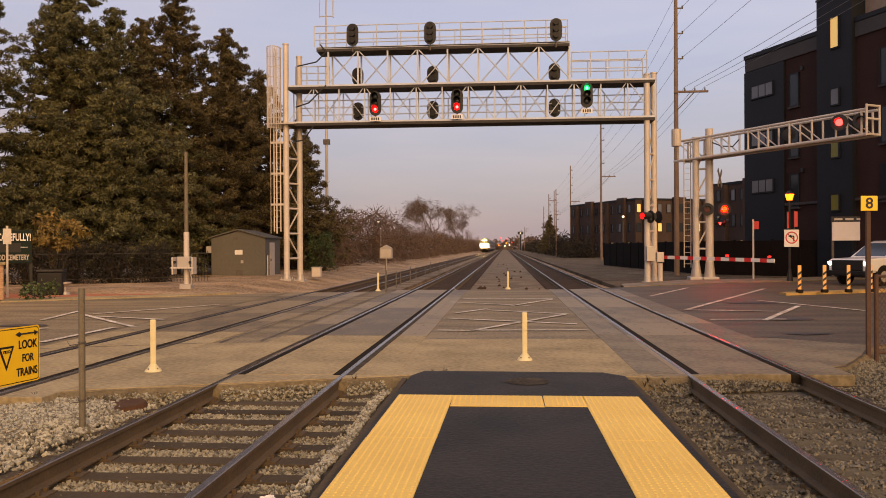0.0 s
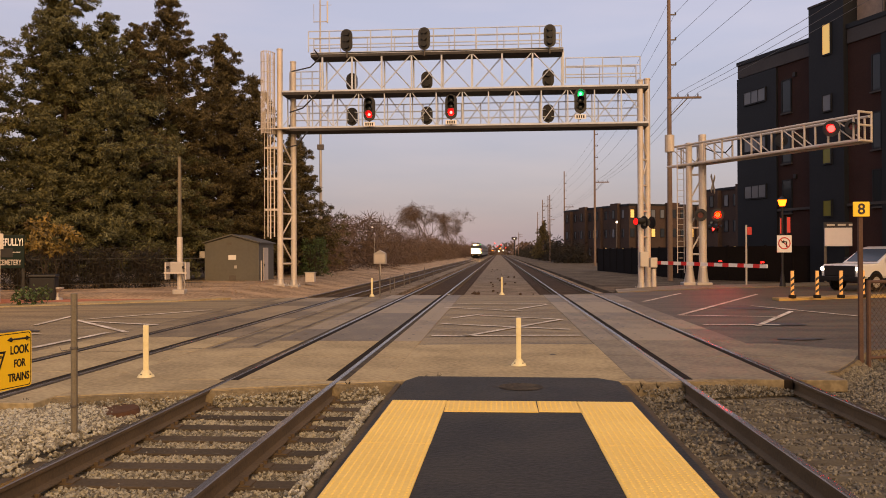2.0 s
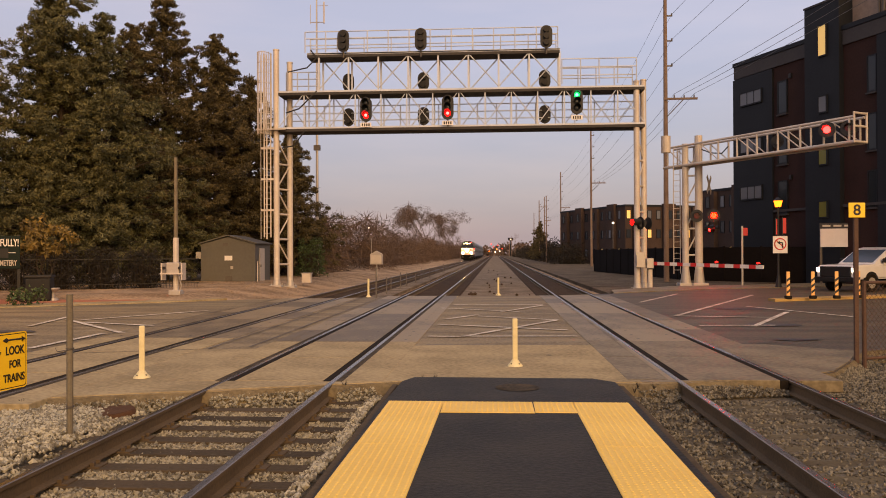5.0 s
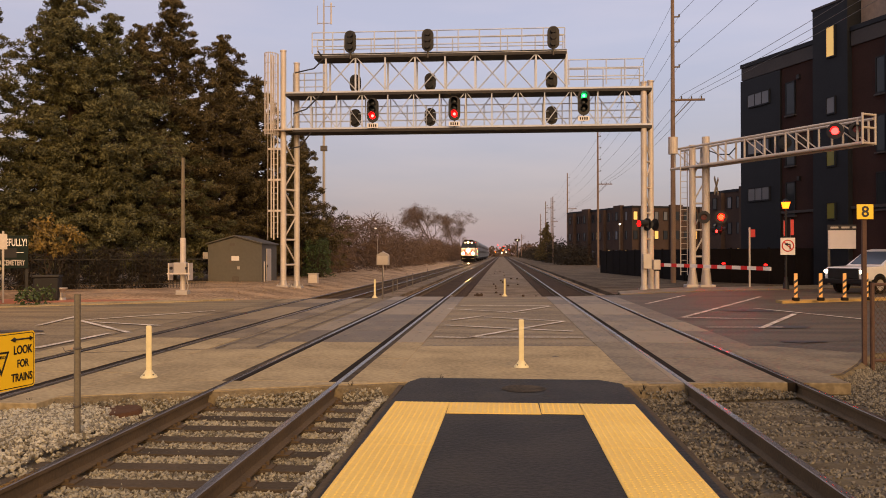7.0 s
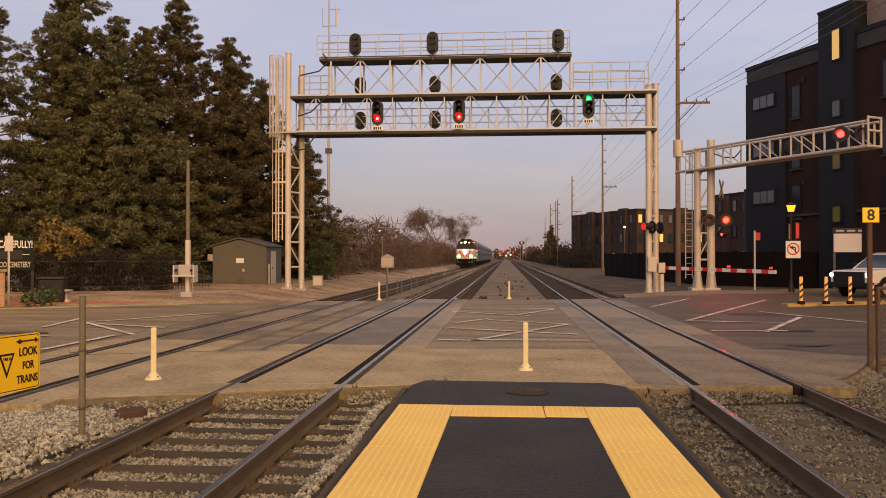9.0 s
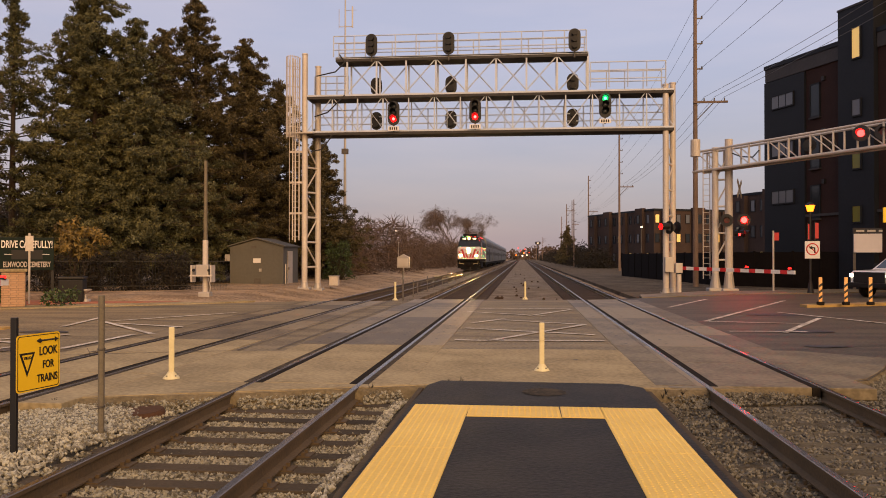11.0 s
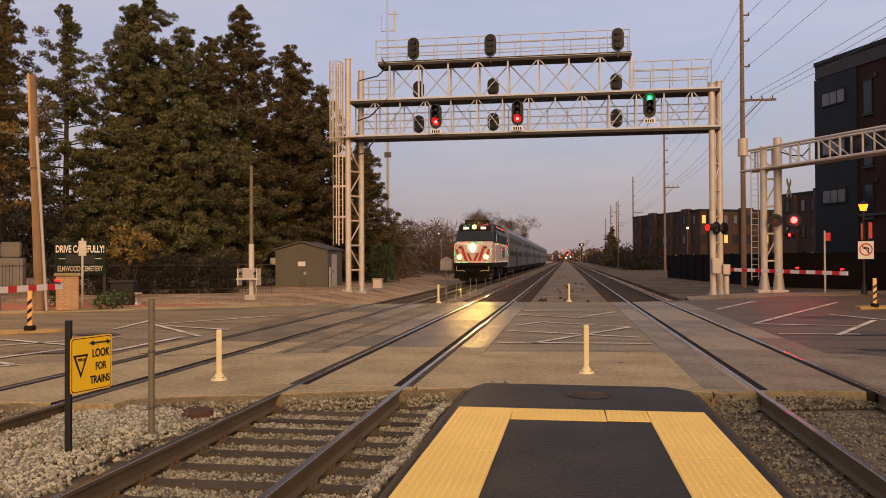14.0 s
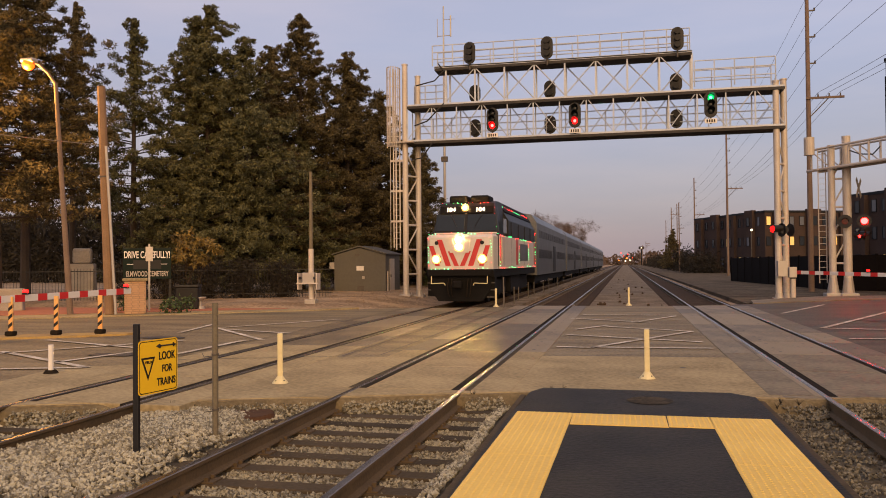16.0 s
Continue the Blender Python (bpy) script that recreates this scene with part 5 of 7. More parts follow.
# ---- posts and signs near the crossing ----
def build_delineators():
    first = None
    for x, y, h in ((0.3, 12.25, 0.73), (-4.95, 10.9, 0.72), (-5.05, 31.6, 0.72), (0.13, 32.9, 0.68)):
        if first is None:
            p = thing("delineator_post", "cream plastic delineator post on a bolted round foot", "post", pose(x, y, 0.002), group="cream delineator posts")
            part("stem", box(B(), -0.039, 0.039, -0.02, 0.02, 0.03, 0.73, bevel=0.015), "cream", p)
            part("sleeve", box(B(), -0.038, 0.038, -0.022, 0.022, 0.45, 0.6, bevel=0.01), "cream", p, "reflective sleeve")
            foot = B()
            tube(foot, (0, 0, 0), (0, 0, 0.035), 0.12, 0.1, seg=16)
            tube(foot, (0, 0, 0.035), (0, 0, 0.1), 0.09, 0.045, seg=12)
            f = part("foot", foot, "cream", p)
            for a in range(4):
                part("bolt", tube(B(), (0.085 * math.cos(a * 1.57 + 0.8), 0.085 * math.sin(a * 1.57 + 0.8), 0.03), (0.085 * math.cos(a * 1.57 + 0.8), 0.085 * math.sin(a * 1.57 + 0.8), 0.05), 0.012, seg=6), "steel_dark", f)
            first = p
        else:
            copy_thing(first, pose(x, y, 0.002, 0, 0, 20))
    p = thing("delineator_post", "short white delineator post on a black rubber foot", "post", pose(-9.16, 11.3, 0.002), group="cream delineator posts")
    part("stem", tube(B(), (0, 0, 0.03), (0, 0, 0.46), 0.042, seg=12), "white", p)
    part("foot", tube(B(), (0, 0, 0), (0, 0, 0.05), 0.12, 0.08, seg=14), "rubber", p, "black rubber foot")
    # dull pipe post in the ballast, with wire ties
    p = thing("pipe_post", "dull grey steel pipe post with wire ties in the ballast", "post", pose(-4.4, 8.0, -0.2))
    part("pipe", tube(B(), (0, 0, -0.2), (0, 0, 1.52), 0.033, seg=12), "pipe_dull", p)
    for z in (0.35, 0.95):
        bm = tube(B(), (0, 0, z), (0, 0, z + 0.015), 0.041, seg=10)
        tube(bm, (0.03, -0.03, z), (-0.1, -0.06, z - 0.02), 0.005, seg=4)
        tube(bm, (-0.1, -0.06, z - 0.02), (-0.13, -0.05, z + 0.02), 0.005, seg=4)
        part("wire_tie", bm, "steel_dark", p)


build_delineators()


def build_look_sign():
    s = thing("warning_sign", "yellow square look for trains sign on a black post", "sign", pose(-4.7, 7.0, -0.2))
    part("post", box(B(), -0.03, 0.03, -0.02, 0.02, -0.2, 1.36, bevel=0.006), "black", s)
    m = Matrix.Translation((0.03, -0.02, 0.92)) @ pose(0, 0, 0, 0, 0, 79)
    w = 0.54

    def rounded(x0, x1, z0, z1, r):
        pts = []
        for cx, cz, a0 in ((x1 - r, z1 - r, 0), (x0 + r, z1 - r, 90), (x0 + r, z0 + r, 180), (x1 - r, z0 + r, 270)):
            pts += [(cx + r * math.cos(radians(a0 + 18 * k)), cz + r * math.sin(radians(a0 + 18 * k))) for k in range(6)]
        return pts
    plate = part("plate", prism(B(), rounded(0, w, -w / 2, w / 2, 0.035), -0.004, 0.0), "sign_yellow", s, at=m)
    bm = prism(B(), rounded(0.012, w - 0.012, -w / 2 + 0.012, w / 2 - 0.012, 0.03), -0.0052, -0.0042)
    part("border", bm, "black", plate)
    part("face", prism(B(), rounded(0.02, w - 0.02, -w / 2 + 0.02, w / 2 - 0.02, 0.026), -0.0064, -0.0054), "sign_yellow", plate)
    for words, z, x, sz in (("LOOK", 0.095, 0.385, 0.125), ("FOR", -0.035, 0.385, 0.115), ("TRAINS", -0.165, 0.375, 0.118)):
        writing("lettering", words, sz, "black", plate, pose(x, -0.0085, z, 90) @ Matrix.Diagonal((0.66, 0.9, 1, 1)))
    bm = B()
    tube(bm, (0.25, -0.009, 0.2), (0.5, -0.009, 0.2), 0.008, seg=4)
    for s2, x in ((-1, 0.235), (1, 0.515)):
        tube(bm, (x, -0.009, 0.2), (x - s2 * 0.045, -0.009, 0.2), 0.002, 0.024, seg=6)
    part("arrow", bm, "black", plate, "black double-headed arrow")
    bm = prism(B(), [(0.03, 0.1), (0.22, 0.1), (0.125, -0.13)], -0.0078, -0.0066)
    part("triangle", bm, "black", plate, "black yield triangle")
    part("triangle_face", prism(B(), [(0.062, 0.08), (0.188, 0.08), (0.125, -0.075)], -0.0094, -0.0082), "sign_yellow", plate)
    writing("lettering", "YIELD", 0.036, "black", plate, pose(0.125, -0.0115, 0.05, 90))


build_look_sign()


def build_eight_post():
    s = thing("numbered_post", "rusty brown post with a small yellow sign numbered 8", "sign", pose(5.82, 13.3, -0.1))
    part("post", box(B(), -0.034, 0.034, -0.03, 0.03, -0.2, 2.58, bevel=0.008), "rusty", s)
    p = part("plate", box(B(), -0.13, 0.13, -0.055, -0.035, 2.38, 2.62, bevel=0.008), "sign_yellow", s)
    writing("numeral", "8", 0.24, "black", p, pose(0, -0.058, 2.495, 90))
    f = thing("chain_link_fence", "rusty chain-link fence panel on posts beside the track", "fence", pose(5.9, 13.3, -0.1, 0, 0, 25))
    for x in (0.06, 2.4, 4.8):
        part("fence_post", tube(B(), (x, 0, -0.2), (x, 0, 1.36), 0.035, seg=8), "rusty", f)
    for z in (0.1, 1.33):
        part("fence_rail", tube(B(), (0.06, 0, z), (4.8, 0, z), 0.025, seg=8), "rusty", f)
    bm = B()
    n = 50
    for k in range(-14, n):
        for s2 in (1, -1):
            x0 = k * 0.098 + (0 if s2 > 0 else 1.25)
            a, b = Vector((x0, 0, 0.1)), Vector((x0 + s2 * 1.23, 0, 1.33))
            for lim in (0.06, 4.8):
                if (a.x - lim) * (b.x - lim) < 0:
                    q = a.lerp(b, (lim - a.x) / (b.x - a.x))
                    if (a.x < lim) == (lim == 0.06):
                        a = q
                    else:
                        b = q
            if a.x > 0.05 and b.x > 0.05 and a.x < 4.81 and b.x < 4.81:
                tube(bm, a, b, 0.0035, seg=3)
    tagged(part("mesh_wire", bm, "rusty", f), kind="stuff")


build_eight_post()


def build_box_post():
    s = thing("equipment_box", "pale peaked metal cabinet on a thin stand beside the line", "equipment box", pose(-9.85, 66.0, 0.1))
    part("post", tube(B(), (0, 0, -0.2), (0, 0, 0.9), 0.06, seg=10), "galv", s)
    part("case", prism(B(), [(-0.5, 0.75), (0.5, 0.75), (0.5, 1.6), (0.0, 1.88), (-0.5, 1.6)], -0.3, 0.3), "galv", s)
    part("lid", box(B(), -0.42, 0.42, -0.325, -0.3, 0.85, 1.52, bevel=0.005), "alu", s, "pale lid")
    part("whip", tube(B(), (-0.45, 0, 1.5), (-0.45, 0, 2.9), 0.025, seg=5), "galv", s)
    s = thing("marker_post", "thin dark marker post beside the far track", "post", pose(-4.65, 31.0, -0.05))
    part("stake", box(B(), -0.022, 0.022, -0.02, 0.02, -0.2, 1.25), "steel_dark", s)
    for k, y in enumerate((33.6, 36.0, 38.3, 41.4, 45.0, 49.2, 54.0, 60.0, 67.5, 76.0)):
        copy_thing(s, pose(-5.02 + 0.1 * (k % 2), y, -0.5 - 0.08 * (k % 3)))


build_box_post()


def build_left_mast():
    s = thing("gate_mechanism_mast", "tall pole with a white lower tube and a gate machine", "gate mast", pose(-12.68, 31.0, 0.0))
    part("pole", tube(B(), (0, 0, 2.35), (0, 0, 5.6), 0.08, 0.065, seg=12), "pipe_dull", s, "weathered grey-brown arm held upright")
    part("tube", tube(B(), (0, 0, 0.0), (0, 0, 2.4), 0.11, seg=14), "alu", s)
    base = box(B(), -0.24, 0.24, -0.2, 0.2, -0.2, 0.32, bevel=0.04)
    part("base", base, "galv", s, "grey cast base")
    part("machine", box(B(), -0.26, 0.26, -0.35, -0.1, 0.98, 1.42, bevel=0.03), "galv", s, "pale gate machine case")
    for x in (-0.5, 0.45):
        part("counterweight_arm", box(B(), x * 0.85 - 0.025, x * 0.85 + 0.025, -0.4, 0.0, 0.72, 1.4), "alu", s)
    part("cross_bar", box(B(), -0.48, 0.46, -0.42, -0.35, 0.95, 1.01), "alu", s)
    for x in (-0.55, 0.5):
        part("side_lamp", tube(B(), (x * 0.6, -0.4, 1.2), (x * 0.6, -0.34, 1.2), 0.06, seg=10), "black", s)
    part("conduit", path_tube(B(), [(0.2, -0.2, 0.9), (0.28, -0.15, 0.5), (0.2, -0.1, 0.2)], 0.025, 6), "galv", s)


build_left_mast()


def build_hut():
    h = thing("signal_hut", "plain grey-brown metal equipment hut with a low gable", "hut", pose(-17.0, 45.2, 0.03, 0, 0, 0))
    W, D = 3.2, 3.0
    part("body", prism(B(), [(0, -0.1), (W, -0.1), (W, 2.3), (W / 2, 2.72), (0, 2.3)], 0, D), "hut", h)
    for s in (0, 1):
        a, b = ((-0.12, 2.3), (W / 2, 2.77)) if s == 0 else ((W / 2, 2.77), (W + 0.12, 2.3))
        part("roof", prism(B(), [(a[0], a[1]), (b[0], b[1]), (b[0], b[1] + 0.06), (a[0], a[1] + 0.06)], -0.15, D + 0.1), "hut", h)
    part("notice", box(B(), 1.4, 1.85, -0.02, -0.003, 1.35, 1.62), "white", h, "small white notice")
    part("latch", box(B(), 1.75, 1.9, -0.03, -0.003, 0.85, 1.02), "galv", h)
    part("vent", box(B(), 1.45, 1.85, -0.02, -0.003, 0.15, 0.45), "steel_dark", h)
    part("vent", box(B(), 1.3, 1.6, -0.025, -0.003, 2.2, 2.35), "steel_dark", h)
    d = part("door", box(B(), W + 0.003, W + 0.04, 0.8, 1.75, 0.05, 2.05, bevel=0.01), "alu", h, "pale door with a conduit beside it")
    part("handle", box(B(), W + 0.04, W + 0.09, 0.88, 0.93, 0.95, 1.1), "steel_dark", d)
    part("conduit", tube(B(), (W + 0.06, 0.25, 0), (W + 0.06, 0.25, 1.3), 0.04, seg=8), "alu", h)
    part("meter_box", box(B(), -0.35, -0.003, 0.1, 0.5, 1.45, 1.85, bevel=0.01), "galv", h)
    c = thing("ground_cabinet", "low pale metal cabinet by the bridge leg", "cabinet", pose(-10.7, 43.6, 0.14))
    part("case", box(B(), 0, 0.5, 0, 0.4, 0, 0.5, bevel=0.02), "alu", c)
    part("lid", box(B(), -0.03, 0.53, -0.03, 0.43, 0.5, 0.55), "galv", c)


build_hut()


# ---- barrier, cantilever and lamps on the far right ----
def warning_pair(parent, m, lit, big=0.3, lamp="crossing_red"):
    for k, x in enumerate((-0.42, 0.42)):
        b = part("lamp_backboard", tube(B(), m @ Vector((x, 0, 0)), m @ Vector((x, 0.03, 0)), big, seg=20), "black", parent)
        part("lamp_case", tube(B(), m @ Vector((x, 0.03, 0)), m @ Vector((x, 0.22, 0)), 0.15, seg=14), "black", b)
        hood = B()
        for i in range(9):
            a0, a1 = radians(-10 + 22 * i), radians(12 + 22 * i)
            vs = [hood.verts.new(m @ Vector(v)) for v in ((x + 0.16 * math.cos(a0), 0, 0.16 * math.sin(a0)), (x + 0.16 * math.cos(a1), 0, 0.16 * math.sin(a1)), (x + 0.17 * math.cos(a1), -0.28, 0.17 * math.sin(a1)), (x + 0.17 * math.cos(a0), -0.28, 0.17 * math.sin(a0)))]
            hood.faces.new(vs)
        part("hood", hood, "black", b)
        part("lens", tube(B(), m @ Vector((x, -0.03, 0)), m @ Vector((x, 0.0, 0)), 0.15, seg=18), lamp if k in lit else "lens_off", b, "lit red lens" if k in lit else "dark red lens")


M["lens_off"] = glass("unlit_red_lens", (0.12, 0.008, 0.008), 0.2)


def build_cantilever():
    mx, my = 10.45, 43.0
    c = thing("cantilever_signal", "pale steel cantilever over the road with flashing red crossing lights", "crossing signal")
    for x, y, top, r in ((10.1, 43.1, 7.5, 0.17), (10.75, 42.9, 7.9, 0.2)):
        leg = part("mast", tube(B(), (x, y, 0.1), (x, y, top), r, seg=16), "alu", c)
        fb = box(B(), x - 0.4, x + 0.4, y - 0.4, y + 0.4, -0.15, 0.12, bevel=0.03)
        tube(fb, (x, y, 0.1), (x, y, 0.9), 0.29, r, seg=14)
        part("footing", fb, "galv", leg, "flared foot on a concrete block")
    for z in (1.6, 3.0, 4.4, 5.8):
        part("mast_tie", tube(B(), (10.1, 43.1, z), (10.75, 42.9, z), 0.05, seg=8), "alu", c)
        part("mast_brace", tube(B(), (10.1, 43.1, z), (10.75, 42.9, z + 1.3), 0.04, seg=6), "alu", c)
    d = Vector((0.5, -0.866, 0))
    n = Vector((0.866, 0.5, 0))
    o = Vector((mx, my - 0.05, 0))
    for side in (-0.35, 0.35):
        for z, r in ((6.35, 0.075), (7.4, 0.06)):
            a, b = o + n * side + Vector((0, 0, z)) - d * 1.8, o + n * side + d * 9.7 + Vector((0, 0, z))
            part("chord", tube(B(), a, b, r, seg=10), "alu", c)
        for k in range(10):
            s = -1.5 + k * 1.22
            p = o + n * side + d * s
            part("upright", tube(B(), p + Vector((0, 0, 6.35)), p + Vector((0, 0, 7.4)), 0.05, seg=8), "alu", c)
            if k % 2 == 0 and k < 9:
                q = o + n * side + d * (s + 1.22)
                part("brace", tube(B(), p + Vector((0, 0, 7.35)), q + Vector((0, 0, 6.4)), 0.03, seg=6), "alu", c)
    deck = B()
    vs = [o - d * 1.8 - n * 0.3, o + d * 9.6 - n * 0.3, o + d * 9.6 + n * 0.3, o - d * 1.8 + n * 0.3]
    lo = [deck.verts.new(v + Vector((0, 0, 6.36))) for v in vs]
    hi = [deck.verts.new(v + Vector((0, 0, 6.41))) for v in vs]
    deck.faces.new(lo[::-1])
    deck.faces.new(hi)
    for i in range(4):
        deck.faces.new((lo[i], lo[(i + 1) % 4], hi[(i + 1) % 4], hi[i]))
    part("deck", deck, "steel_dark", c, "dark grating deck")
    end = o + d * 9.75
    fr = B()
    for side in (-0.4, 0.4):
        tube(fr, end + n * side + Vector((0, 0, 6.3)), end + n * side + Vector((0, 0, 7.6)), 0.05, seg=8)
    for z in (6.35, 7.0, 7.55):
        tube(fr, end - n * 0.4 + Vector((0, 0, z)), end + n * 0.4 + Vector((0, 0, z)), 0.05, seg=8)
    part("end_frame", fr, "alu", c)
    # lamps facing the street, seen turned towards the near lane
    face = Matrix.Translation(o + d * 9.1 - n * 0.55 + Vector((0, 0, 6.95))) @ pose(0, 0, 0, 0, 0, -30)
    warning_pair(c, face, (0,), 0.34, "arm_red")
    face = Matrix.Translation(o + d * 5.6 + n * 0.5 + Vector((0, 0, 6.95))) @ pose(0, 0, 0, 0, 0, 150)
    warning_pair(c, face, (0,), 0.3, "arm_red")
    # mast lamps and crossbuck
    face = Matrix.Translation((10.95, 42.4, 3.65)) @ pose(0, 0, 0, 0, 0, -12)
    warning_pair(c, face, (1,), 0.33)
    face = Matrix.Translation((11.5, 43.3, 3.0)) @ pose(0, 0, 0, 0, 0, 60)
    warning_pair(c, face, (0,), 0.26, "arm_red")
    for a in (45, -45):
        m = Matrix.Translation((11.25, 42.75, 5.3)) @ pose(0, 0, 0, 0, 0, 62) @ pose(0, 0, 0, 0, a, 0)
        part("crossbuck_board", box(B(), -0.6, 0.6, -0.012, 0.012, -0.11, 0.11, m=m), "galv", c, "grey back of a crossbuck board")
    # ladder
    for x in (9.55, 9.9):
        part("ladder_rail", tube(B(), (x, 43.4, 0.6), (x, 43.4, 7.3), 0.025, seg=6), "alu", c)
    bm = B()
    for k in range(22):
        tube(bm, (9.55, 43.4, 0.8 + 0.3 * k), (9.9, 43.4, 0.8 + 0.3 * k), 0.013, seg=5)
    tagged(part("rungs", bm, "alu", c), kind="stuff")
    part("drum", tube(B(), (9.2, 43.6, 7.1), (9.2, 43.6, 8.0), 0.25, seg=14), "alu", c, "pale cylinder on the back end")
    part("cable", path_tube(B(), [(10.8, 42.8, 7.2), (11.2, 42.2, 6.9), (11.6, 41.6, 6.8), (11.8, 41.2, 7.1)], 0.03, 6), "black", c)


build_cantilever()


def barrier(name, root, tip, z0, z1, n, words, lamps, width=0.1):
    g = thing(name, words, "crossing gate")
    a, b = Vector((*root, z0)), Vector((*tip, z1))
    d = (b - a)
    yaw = math.degrees(math.atan2(d.y, d.x))
    L = d.length
    m = Matrix.Translation(a) @ pose(0, 0, 0, 0, -math.degrees(math.asin(d.z / L)), yaw)
    part("arm", box(B(), 0, L, -0.02, 0.02, -width / 2, width / 2, m=m, bevel=0.005), "white", g, "white barrier arm")
    for k in range(n):
        x0 = L * (k + 0.12) / n
        part("stripe", box(B(), x0, x0 + L * 0.42 / n, -0.024, 0.024, -width / 2 - 0.003, width / 2 + 0.003, m=m), "red", g, "red reflective stripe")
    for f, mat in lamps:
        l = part("arm_lamp", box(B(), L * f - 0.05, L * f + 0.05, -0.06, 0.06, width / 2, width / 2 + 0.06, m=m), "black", g)
        part("lens", tube(B(), m @ Vector((L * f, -0.06, width / 2 + 0.08)), m @ Vector((L * f, 0.06, width / 2 + 0.08)), 0.045, seg=12), mat, l, "lit red lamp")
    return g


g = barrier("crossing_gate", (7.75, 40.3), (11.35, 34.6), 1.2, 1.1, 8, "lowered red and white striped barrier arm with red lamps", ((0.62, "red_dim"), (0.96, "red_dim")), 0.16)
part("machine", box(B(), 7.5, 7.85, 40.1, 40.5, 0.95, 1.45, bevel=0.03), "galv", g, "pale gate machine")
part("stand", tube(B(), (7.7, 40.3, -0.1), (7.7, 40.3, 0.9), 0.12, seg=12), "alu", g)
g = barrier("crossing_gate", (-15.4, 8.0), (-14.5, 21.3), 0.86, 1.0, 18, "lowered red and white striped barrier arm with red lamps", ((0.985, "red_dim"), (0.7, "red_dim")), 0.17)
part("machine", box(B(), -15.7, -15.2, 7.5, 8.1, 0.6, 1.4, bevel=0.03), "alu", g, "pale gate machine")
part("stand", tube(B(), (-15.45, 7.8, -0.1), (-15.45, 7.8, 0.7), 0.12, seg=12), "alu", g)


def build_median():
    first = None
    for x, y in ((-12.95, 17.75), (-13.87, 17.3), (-14.8, 16.85), (-15.75, 16.4), (10.36, 29.0), (11.25, 29.1), (12.11, 29.2), (12.95, 29.4)):
        if first is None:
            p = thing("median_post", "striped black and amber channelising post on a rubber foot", "post", pose(x, y, 0.04), group="striped median posts")
            part("panel", box(B(), -0.06, 0.06, -0.02, 0.02, 0.1, 0.97, bevel=0.01), "orange_cream", p)
            for k in range(3):
                st = B()
                prism(st, [(-0.058, 0.18 + 0.21 * k), (0.058, 0.27 + 0.21 * k), (0.058, 0.36 + 0.21 * k), (-0.058, 0.27 + 0.21 * k)], -0.023, 0.023)
                part("stripe", st, "black", p, "black slanting stripe")
            part("foot", box(B(), -0.11, 0.11, -0.1, 0.1, 0.0, 0.12, bevel=0.03), "rubber", p)
            first = p
        else:
            copy_thing(first, pose(x, y, 0.04 if x < 0 else 0.07))
    bm = prism(B(), [(-22, 12.6), (-22.2, 13.3), (-12.9, 18.3), (-12.2, 18.35), (-12.3, 17.9), (-13, 17.3)], -0.1, 0.04, axis="z")
    tagged(part("median_kerb", bm, "yellow_paint"), "yellow-painted concrete median kerb", "kerb", kind="structure")
    bm = prism(B(), [(9.8, 28.7), (24, 35.5), (23.6, 36.3), (9.8, 29.4)], -0.1, 0.08, axis="z")
    tagged(part("median_kerb", bm, "yellow_paint"), "yellow-painted concrete median kerb", "kerb", kind="structure")


M["orange_cream"] = material("amber_reflective", (0.85, 0.36, 0.06), 0.45, dark=(0.75, 0.5, 0.2), scale=2, fine=12)
build_median()


